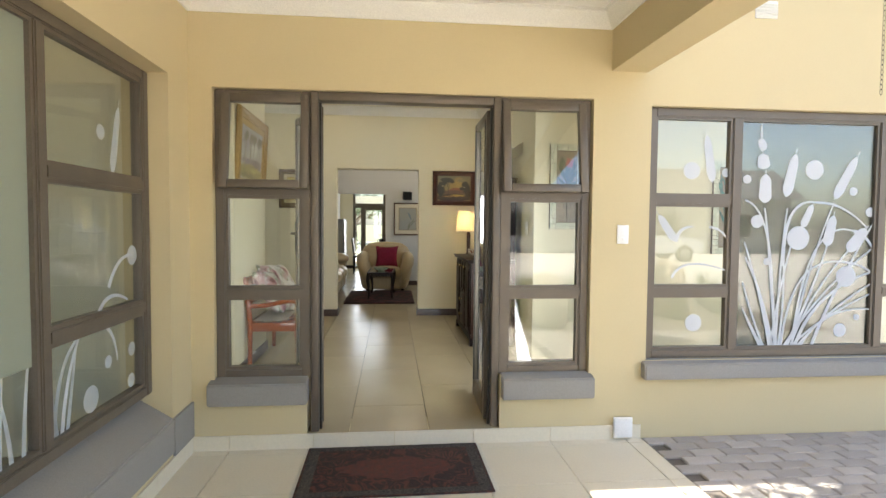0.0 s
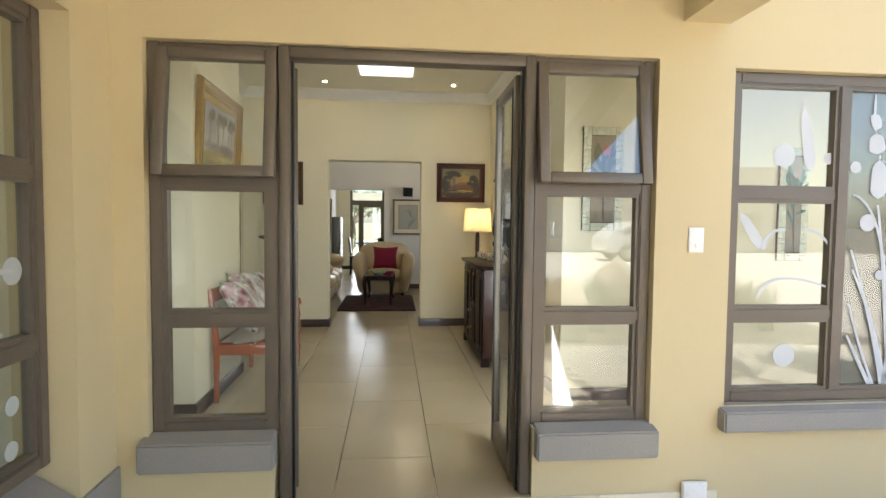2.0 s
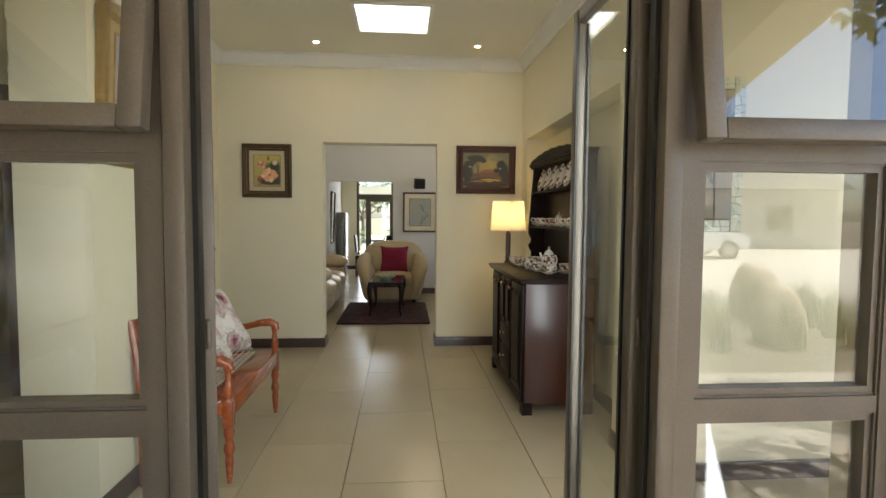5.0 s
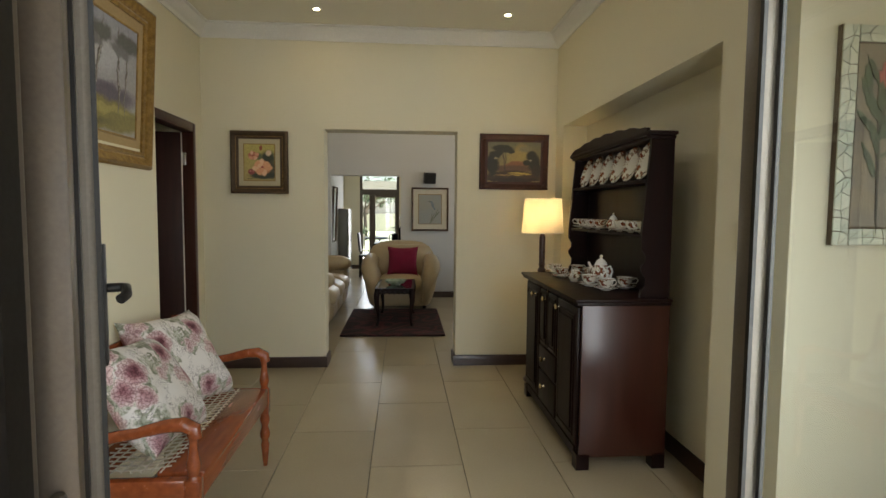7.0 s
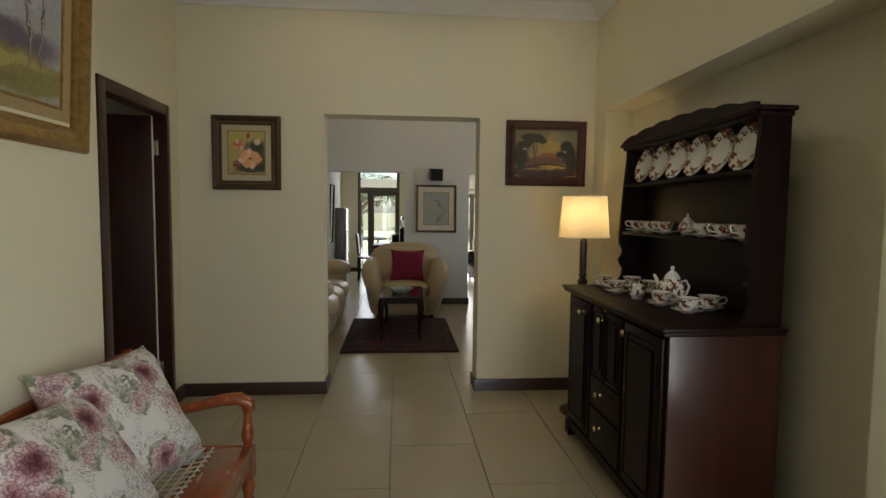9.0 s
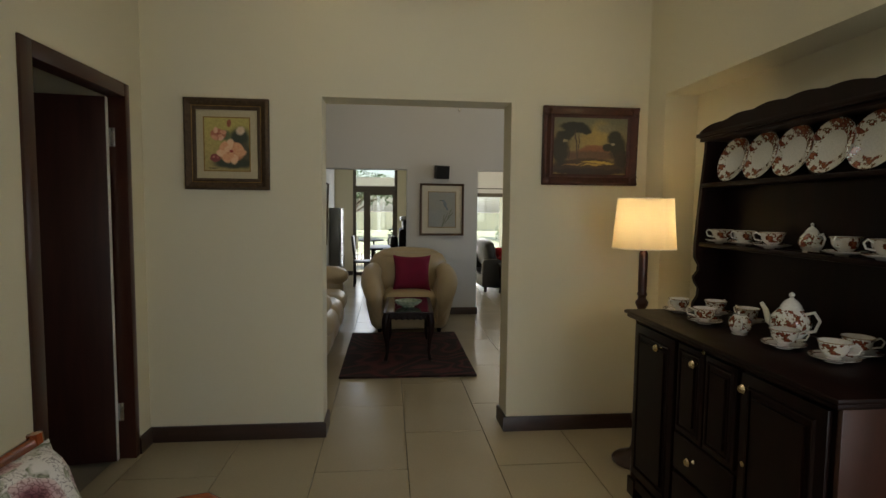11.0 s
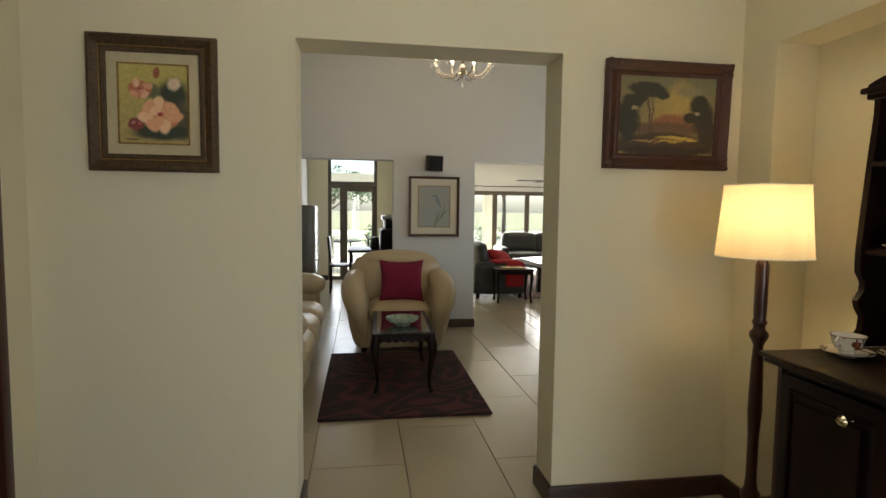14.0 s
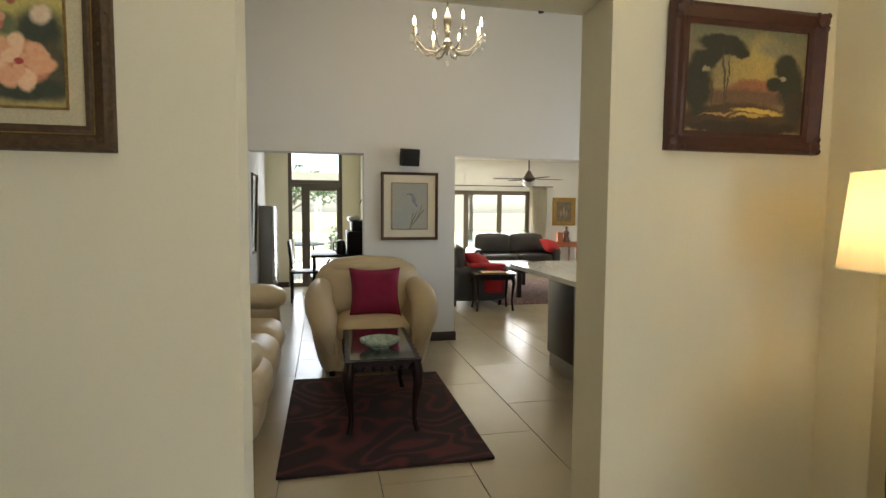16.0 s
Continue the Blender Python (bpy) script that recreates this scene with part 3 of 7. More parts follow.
def floral(name):
    """Printed cotton: pink and plum roses drawn petal by petal, sage leaves and thin script on white."""
    m, nt, bsdf = nodes_of(name)
    n, l = nt.nodes, nt.links
    tc = n.new("ShaderNodeTexCoord")

    def noise_tex(s, d=3, dist=0.0):
        t = n.new("ShaderNodeTexNoise")
        t.inputs["Scale"].default_value, t.inputs["Detail"].default_value, t.inputs["Distortion"].default_value = s, d, dist
        l.new(tc.outputs["Object"], t.inputs["Vector"])
        return t

    def warped(scale, amount):
        x = n.new("ShaderNodeMixRGB")
        x.blend_type, x.inputs[0].default_value = "ADD", amount
        l.new(tc.outputs["Object"], x.inputs[1])
        l.new(noise_tex(scale, 2).outputs["Color"], x.inputs[2])
        return x

    def cells(scale, vec, feature="F1"):
        v = n.new("ShaderNodeTexVoronoi")
        v.feature = feature
        v.inputs["Scale"].default_value = scale
        l.new(vec.outputs[0], v.inputs["Vector"])
        return v

    def band(src, stops):
        r = n.new("ShaderNodeValToRGB")
        e = r.color_ramp.elements
        while len(e) < len(stops):
            e.new(0.5)
        for k, (p, c) in enumerate(stops):
            e[k].position, e[k].color = p, rgb(c)
        l.new(src, r.inputs[0])
        return r.outputs[0]

    def blend(kind, f, a, b):
        x = n.new("ShaderNodeMixRGB")
        x.blend_type = kind
        for slot, v in zip(x.inputs, (f, a, b)):
            if isinstance(v, float):
                slot.default_value = v
            elif isinstance(v, tuple):
                slot.default_value = rgb(v)
            else:
                l.new(v, slot)
        return x.outputs[0]

    W, K = (1, 1, 1), (0, 0, 0)
    soft = warped(26, 0.05)
    rose = cells(9.5, soft)
    petal_edge = band(cells(75, warped(50, 0.03), "DISTANCE_TO_EDGE").outputs["Distance"], [(0.02, (0.36, 0.25, 0.27)), (0.14, W)])
    vein = band(cells(60, warped(40, 0.05), "DISTANCE_TO_EDGE").outputs["Distance"], [(0.02, (0.36, 0.38, 0.32)), (0.12, W)])
    pick = band(rose.outputs["Color"], [(0.14, K), (0.16, W)])
    near = band(rose.outputs["Distance"], [(0.50, W), (0.54, K)])
    ring = band(rose.outputs["Distance"], [(0.40, W), (0.66, W), (0.74, K)])
    flower = blend("MULTIPLY", 0.85, band(rose.outputs["Distance"], [(0.06, (0.12, 0.03, 0.045)), (0.20, (0.30, 0.13, 0.15)), (0.34, (0.50, 0.32, 0.33)), (0.50, (0.68, 0.56, 0.54))]), petal_edge)
    leaf_c = blend("MULTIPLY", 0.8, band(noise_tex(30, 2).outputs[0], [(0.4, (0.24, 0.25, 0.18)), (0.6, (0.53, 0.53, 0.45))]), vein)
    leaf_at = blend("MULTIPLY", 1.0, ring, band(noise_tex(17, 2, 0.8).outputs[0], [(0.485, K), (0.52, W)]))
    script = blend("MULTIPLY", 1.0, band(noise_tex(34, 2, 2.5).outputs[0], [(0.465, K), (0.485, W), (0.515, W), (0.535, K)]), band(noise_tex(12, 1).outputs[0], [(0.40, K), (0.48, (0.85, 0.85, 0.85))]))
    c = blend("MIX", script, (0.70, 0.67, 0.64), (0.18, 0.16, 0.16))
    c = blend("MIX", leaf_at, c, leaf_c)
    c = blend("MIX", blend("MULTIPLY", 1.0, near, pick), c, flower)
    l.new(c, bsdf.inputs["Base Color"])
    bsdf.inputs["Roughness"].default_value = 0.9
    bp = n.new("ShaderNodeBump")
    bp.inputs["Strength"].default_value, bp.inputs["Distance"].default_value = 0.15, 0.004
    l.new(noise_tex(300, 2).outputs[0], bp.inputs["Height"])
    l.new(bp.outputs[0], bsdf.inputs["Normal"])
    return m


M_FLORAL = floral("floral_cotton")


def swirl(name, ground_c, line_c, scale=1.6, width=0.035, bands=9.0):
    """Pile carpet with thin winding lines."""
    m, nt, bsdf = nodes_of(name)
    n, l = nt.nodes, nt.links
    tc = n.new("ShaderNodeTexCoord")
    a, fine = n.new("ShaderNodeTexNoise"), n.new("ShaderNodeTexNoise")
    a.inputs["Scale"].default_value, a.inputs["Detail"].default_value, a.inputs["Distortion"].default_value = scale, 1.0, 0.8
    fine.inputs["Scale"].default_value = 260
    for t in (a, fine):
        l.new(tc.outputs["Object"], t.inputs["Vector"])
    mul, fr = n.new("ShaderNodeMath"), n.new("ShaderNodeMath")
    mul.operation, mul.inputs[1].default_value, fr.operation = "MULTIPLY", bands, "PINGPONG"
    fr.inputs[1].default_value = 0.5
    l.new(a.outputs[0], mul.inputs[0])
    l.new(mul.outputs[0], fr.inputs[0])
    r = n.new("ShaderNodeValToRGB")
    r.color_ramp.elements[0].position, r.color_ramp.elements[0].color = 0.06, rgb(line_c)
    r.color_ramp.elements[1].position, r.color_ramp.elements[1].color = 0.06 + width * 4, rgb(ground_c)
    l.new(fr.outputs[0], r.inputs[0])
    mx = n.new("ShaderNodeMixRGB")
    mx.blend_type, mx.inputs[0].default_value = "MULTIPLY", 0.6
    l.new(r.outputs[0], mx.inputs[1])
    l.new(fine.outputs[0], mx.inputs[2])
    l.new(mx.outputs[0], bsdf.inputs["Base Color"])
    bsdf.inputs["Roughness"].default_value = 0.95
    bp = n.new("ShaderNodeBump")
    bp.inputs["Strength"].default_value, bp.inputs["Distance"].default_value = 0.5, 0.006
    l.new(fine.outputs[0], bp.inputs["Height"])
    l.new(bp.outputs[0], bsdf.inputs["Normal"])
    return m


# ---- pictures ----
def painted(name, low, high, z0, z1, spec, wobble=0.02):
    """Oil paint on canvas: a ground that runs from low to high, then soft dabs (x, z, half width, half height, tilt, softness, colour)."""
    m, nt, bsdf = nodes_of("painting_" + name)
    n, l = nt.nodes, nt.links
    tc = n.new("ShaderNodeTexCoord")
    vec = tc.outputs["Object"]
    for scale, amount in ((16, wobble), (75, wobble * 0.35)):
        t, sub, mul, add = n.new("ShaderNodeTexNoise"), n.new("ShaderNodeVectorMath"), n.new("ShaderNodeVectorMath"), n.new("ShaderNodeVectorMath")
        t.inputs["Scale"].default_value = scale
        l.new(tc.outputs["Object"], t.inputs["Vector"])
        sub.operation, mul.operation, add.operation = "SUBTRACT", "SCALE", "ADD"
        sub.inputs[1].default_value, mul.inputs["Scale"].default_value = (0.5, 0.5, 0.5), amount * 2
        l.new(t.outputs["Color"], sub.inputs[0])
        l.new(sub.outputs[0], mul.inputs[0])
        l.new(vec, add.inputs[0])
        l.new(mul.outputs[0], add.inputs[1])
        vec = add.outputs[0]
    sep, rise, base = n.new("ShaderNodeSeparateXYZ"), n.new("ShaderNodeMapRange"), n.new("ShaderNodeMixRGB")
    l.new(vec, sep.inputs[0])
    rise.inputs[1].default_value, rise.inputs[2].default_value = z0, z1
    l.new(sep.outputs[2], rise.inputs[0])
    l.new(rise.outputs[0], base.inputs[0])
    base.inputs[1].default_value, base.inputs[2].default_value = rgb(low), rgb(high)
    out = base.outputs[0]
    for x, z, rx, rz, tilt, soft, color in spec:
        mp, ln, mr, mx = n.new("ShaderNodeMapping"), n.new("ShaderNodeVectorMath"), n.new("ShaderNodeMapRange"), n.new("ShaderNodeMixRGB")
        mp.vector_type, ln.operation, mr.interpolation_type = "TEXTURE", "LENGTH", "SMOOTHSTEP"
        mp.inputs["Location"].default_value, mp.inputs["Rotation"].default_value, mp.inputs["Scale"].default_value = (x, 0, z), (0, -radians(tilt), 0), (rx, 1000, rz)
        mr.inputs[1].default_value, mr.inputs[2].default_value, mr.inputs[3].default_value, mr.inputs[4].default_value = 1 - soft * 0.6, 1 + soft * 0.6, 1, 0
        l.new(vec, mp.inputs[0])
        l.new(mp.outputs[0], ln.inputs[0])
        l.new(ln.outputs["Value"], mr.inputs[0])
        l.new(mr.outputs[0], mx.inputs[0])
        l.new(out, mx.inputs[1])
        mx.inputs[2].default_value = rgb(color)
        out = mx.outputs[0]
    brush, tone = n.new("ShaderNodeTexNoise"), n.new("ShaderNodeMixRGB")
    brush.inputs["Scale"].default_value, brush.inputs["Detail"].default_value = 90, 5
    l.new(vec, brush.inputs["Vector"])
    tone.blend_type, tone.inputs[0].default_value = "OVERLAY", 0.35
    l.new(out, tone.inputs[1])
    l.new(brush.outputs[0], tone.inputs[2])
    l.new(tone.outputs[0], bsdf.inputs["Base Color"])
    bp = n.new("ShaderNodeBump")
    bp.inputs["Strength"].default_value, bp.inputs["Distance"].default_value = 0.2, 0.003
    l.new(brush.outputs[0], bp.inputs["Height"])
    l.new(bp.outputs[0], bsdf.inputs["Normal"])
    bsdf.inputs["Roughness"].default_value = 0.5
    return m


def rose_dabs(x, z, r, seed, tones, outer, inner):
    """A full-blown rose: pointed outer petals, folded inner ones, a dark heart."""
    rnd = random.Random(seed)
    spec = [(x, z, r * 0.84, r * 0.70, 0, 0.2, tones[0])]
    for count, far, size in ((outer, 0.66, 0.36), (inner, 0.30, 0.26)):
        for k in range(count):
            a = 2 * math.pi * (k + rnd.uniform(-0.2, 0.2)) / count + far
            spec.append((x + r * far * math.cos(a), z + r * far * 0.8 * math.sin(a), r * size, r * size * 0.70, -math.degrees(a) + rnd.uniform(-20, 20), 0.35, tones[1 + k % 2]))
    return spec + [(x, z + r * 0.06, r * 0.14, r * 0.10, 0, 0.5, tones[3])]


PEACH = ((0.62, 0.24, 0.12), (0.78, 0.40, 0.22), (0.86, 0.56, 0.34), (0.42, 0.05, 0.04))
PINK = ((0.52, 0.18, 0.11), (0.70, 0.34, 0.22), (0.78, 0.48, 0.33), (0.40, 0.10, 0.07))
CRIMSON = ((0.26, 0.06, 0.06), (0.42, 0.13, 0.12), (0.50, 0.20, 0.16), (0.18, 0.03, 0.03))
DARKLEAF, MIDLEAF = (0.045, 0.055, 0.035), (0.13, 0.15, 0.07)
def frame_ring(w, h, profile):
    """Mitred moulding round a w x h opening; profile: (out from the opening, towards the viewer = -y)."""
    bm = bmesh.new()
    rings = []
    for sx, sz in ((-1, -1), (1, -1), (1, 1), (-1, 1)):
        rings.append([bm.verts.new((sx * (w / 2 + o), -d, sz * (h / 2 + o))) for o, d in profile])
    k = len(profile)
    for i in range(4):
        a, b = rings[i], rings[(i + 1) % 4]
        for j in range(k):
            bm.faces.new((a[j], a[(j + 1) % k], b[(j + 1) % k], b[j]))
    return bm


def blobs(spec, depth, seed, rough=0.25, seg=18):
    """Flat strokes of paint: (x, z, half width, half height, tilt)."""
    rnd = random.Random(seed)
    bm = bmesh.new()
    for x, z, rx, rz, tilt in spec:
        ca, sa = math.cos(radians(tilt)), math.sin(radians(tilt))
        rim = []
        for k in range(seg):
            a = 2 * math.pi * k / seg
            q = 1 + rnd.uniform(-rough, rough)
            u, v = rx * q * math.cos(a), rz * q * math.sin(a)
            rim.append((x + u * ca - v * sa, z + u * sa + v * ca))
        top = [bm.verts.new((p, -depth - 0.0008, q)) for p, q in rim]
        low = [bm.verts.new((p, -depth + 0.001, q)) for p, q in rim]
        bm.faces.new(top)
        for k in range(seg):
            j = (k + 1) % seg
            bm.faces.new((top[k], low[k], low[j], top[j]))
        depth += 0.00012
    return bm


def picture(name, label, at, rz, w, h, mould, mould_mat, canvas_mat, mount=0.0, mount_mat=None, inner=0.0, tilt=0.0, sub=True):
    """Outer size w x h; faces -y before turning. mould: width of the moulding."""
    t = thing(name, at, label, "picture")
    t.matrix_basis = pose(*at, tilt, 0, rz)
    ow, oh = w - 2 * mould, h - 2 * mould
    prof = [(0, 0.012), (0, 0.022), (mould * 0.18, 0.026), (mould * 0.30, 0.022), (mould * 0.45, 0.030), (mould * 0.75, 0.042), (mould * 0.9, 0.038), (mould, 0.026), (mould, 0.0), (mould * 0.4, 0.0)]
    part("frame", frame_ring(ow, oh, prof), mould_mat, t)
    cw, ch = ow, oh
    if mount:
        part("mount", boxes(((-ow / 2 - 0.002, -0.012, -oh / 2 - 0.002), (ow / 2 + 0.002, -0.004, oh / 2 + 0.002))), mount_mat, t)
        cw, ch = ow - 2 * mount, oh - 2 * mount
        if inner:
            part("slip", frame_ring(cw, ch, [(0, 0.0121), (0, 0.0175), (inner, 0.0185), (inner, 0.0121)]), M_GILT, t)
    part("canvas", boxes(((-cw / 2 - 0.001, -0.0145, -ch / 2 - 0.001), (cw / 2 + 0.001, -0.006, ch / 2 + 0.001))), canvas_mat, t)
    return t, cw, ch


# roses
ROSES = [(0.07, 0.03, 0.06, 0.065, 0, 0.6, DARKLEAF), (0.105, -0.06, 0.03, 0.07, 0, 0.6, (0.09, 0.08, 0.045)), (0.03, -0.108, 0.11, 0.032, 0, 0.5, DARKLEAF), (-0.015, 0.05, 0.035, 0.03, 0, 0.6, MIDLEAF), (0.075, 0.08, 0.022, 0.022, 0, 0.6, (0.74, 0.58, 0.42)), (0.012, 0.122, 0.012, 0.022, -10, 0.4, (0.34, 0.10, 0.05)), (-0.08, -0.137, 0.026, 0.0025, 3, 0.4, (0.06, 0.05, 0.03))]
ROSES += rose_dabs(-0.066, -0.078, 0.036, 75, CRIMSON, 0, 2) + rose_dabs(-0.050, 0.056, 0.050, 71, PINK, 4, 1) + rose_dabs(0.022, -0.042, 0.084, 61, PEACH, 7, 3)
rose, cw, ch = picture("rose_picture", "small rose painting in a carved dark gilt frame", (-0.725, B0 - 0.002, 1.768), 0, 0.475, 0.525, 0.066, M_FRAMEDARK, painted("roses", (0.42, 0.33, 0.13), (0.52, 0.44, 0.13), -0.15, 0.12, ROSES, 0.009), 0.046, M_MOUNT, 0.006)
part("liner", frame_ring(0.383, 0.433, [(0, 0.020), (0, 0.0255), (0.003, 0.0262), (0.003, 0.020)]), M_GILT, rose)
rnd = random.Random(17)
knobs = []
for k in range(120):
    u, e = rnd.uniform(-0.5, 0.5), rnd.choice((-1, 1))
    x, z = (u * 0.45, e * (0.2625 - rnd.uniform(0.008, 0.028))) if k % 2 else (e * (0.2375 - rnd.uniform(0.008, 0.028)), u * 0.50)
    r = rnd.uniform(0.004, 0.009)
    knobs.append(turned(lathe([(r, 0.0), (r * 0.8, 0.004), (0.001, 0.006)], 7), pose(x, -0.034, z, 90, 0, 0)))
part("carving", joined(*knobs), M_FRAMEDARK, rose, kind="stuff")

# trees in evening light
BARK, CANOPY = (0.075, 0.05, 0.03), (0.028, 0.027, 0.016)
EVENING = [(0.05, 0.06, 0.06, 0.09, -25, 0.8, (0.38, 0.28, 0.085)), (-0.02, 0.03, 0.05, 0.05, 0, 0.8, (0.34, 0.25, 0.08)), (0.10, 0.11, 0.06, 0.03, 0, 0.8, (0.22, 0.20, 0.11)), (0.02, -0.03, 0.11, 0.035, 4, 0.4, (0.24, 0.10, 0.045)), (0.0, -0.055, 0.20, 0.03, 0, 0.5, (0.13, 0.075, 0.04)), (0.0, -0.13, 0.26, 0.055, 0, 0.25, (0.06, 0.035, 0.016)), (0.06, -0.098, 0.10, 0.009, 0, 0.6, (0.52, 0.37, 0.07)), (0.02, -0.115, 0.07, 0.005, 2, 0.7, (0.44, 0.29, 0.06)), (-0.11, -0.112, 0.07, 0.004, 3, 0.7, (0.36, 0.22, 0.07)), (0.0, -0.155, 0.25, 0.02, 0, 0.5, (0.035, 0.022, 0.012))]
EVENING += [(-0.19, -0.02, 0.055, 0.10, 0, 0.45, CANOPY), (-0.17, 0.06, 0.05, 0.035, 10, 0.4, CANOPY), (-0.10, 0.115, 0.095, 0.030, -5, 0.35, CANOPY), (-0.04, 0.10, 0.04, 0.022, -18, 0.4, CANOPY), (-0.13, 0.085, 0.04, 0.03, 20, 0.4, CANOPY), (-0.09, 0.0, 0.0045, 0.10, 4, 0.5, BARK), (-0.076, 0.0, 0.003, 0.09, -3, 0.5, BARK), (-0.13, -0.06, 0.003, 0.05, 8, 0.5, BARK), (-0.155, 0.03, 0.014, 0.010, 0, 0.6, (0.30, 0.26, 0.14))]
EVENING += [(0.18, -0.01, 0.055, 0.075, 0, 0.4, CANOPY), (0.155, 0.055, 0.045, 0.04, 0, 0.4, CANOPY), (0.115, -0.005, 0.03, 0.02, 20, 0.45, CANOPY), (0.20, -0.08, 0.05, 0.05, 0, 0.5, (0.04, 0.028, 0.016)), (0.145, 0.015, 0.012, 0.008, 0, 0.6, (0.28, 0.25, 0.17)), (0.15, -0.065, 0.003, 0.04, 22, 0.5, BARK)]
land, cw, ch = picture("landscape_picture", "wooded landscape painting in a red-brown wooden frame", (1.452, B0 - 0.002, 1.805), 0, 0.605, 0.48, 0.068, M_FRAMERED, painted("evening", (0.28, 0.21, 0.075), (0.16, 0.155, 0.09), -0.05, 0.17, EVENING, 0.018), tilt=2.0)
for sx in (-1, 1):
    for sz in (-1, 1):
        part("corner_scroll", joined(*[turned(lathe([(0.002, 0.0), (r, 0.004), (r, 0.010), (r * 0.5, 0.016), (0.001, 0.018)], 14), pose(sx * dx, -0.030, sz * dz, 90, 0, 0)) for dx, dz, r in ((0.275, 0.213, 0.024), (0.287, 0.188, 0.012), (0.250, 0.226, 0.012), (0.291, 0.229, 0.011))]), M_FRAMERED, land)

# gum trees, on the wall over the bench
MIST = [(0.10, 0.08, 0.16, 0.08, 10, 0.9, (0.46, 0.46, 0.48)), (-0.2, 0.10, 0.12, 0.08, 0, 0.9, (0.26, 0.25, 0.30)), (0.0, -0.07, 0.36, 0.035, 0, 0.6, (0.17, 0.15, 0.19)), (0.15, -0.075, 0.15, 0.045, 0, 0.7, (0.11, 0.09, 0.12)), (0.0, -0.16, 0.45, 0.07, 0, 0.3, (0.22, 0.19, 0.055)), (0.10, -0.135, 0.20, 0.018, 2, 0.7, (0.36, 0.30, 0.09)), (-0.1, -0.19, 0.25, 0.02, 0, 0.7, (0.13, 0.11, 0.04))]
for x, lean, w in ((-0.05, 5, 0.017), (0.06, -10, 0.008), (0.21, 3, 0.008), (0.27, -4, 0.006), (-0.22, -4, 0.012)):
    MIST += [(x, 0.03, w, 0.17, lean, 0.4, (0.10, 0.08, 0.07)), (x + w * 0.4, 0.03, w * 0.3, 0.15, lean, 0.6, (0.40, 0.37, 0.34)), (x + 0.03, 0.15, 0.07, 0.035, 8, 0.6, (0.10, 0.10, 0.09)), (x - 0.02, 0.11, 0.045, 0.02, -15, 0.7, (0.16, 0.16, 0.16))]
gum, cw, ch = picture("gum_tree_picture", "large gum tree landscape painting in a broad gilt frame", (-0.698, 5.335, 1.90), 90, 0.97, 0.71, 0.075, M_GILT, painted("gum_trees", (0.36, 0.34, 0.32), (0.30, 0.31, 0.36), -0.1, 0.2, MIST, 0.025), 0.055, mat("tan_mount", (0.42, 0.30, 0.14), 0.8, bump=0.05), 0.008, tilt=3.0)

# mosaic-edged flower panels
M_MOSAIC = mat("mosaic_chip", (0.70, 0.68, 0.54), 0.35, second=(0.50, 0.56, 0.44), scale=14, amount=1.0, bump=0.05, random=0.15)
M_MOSGROUT = mat("mosaic_grout", (0.11, 0.075, 0.045), 0.9, bump=0.2)


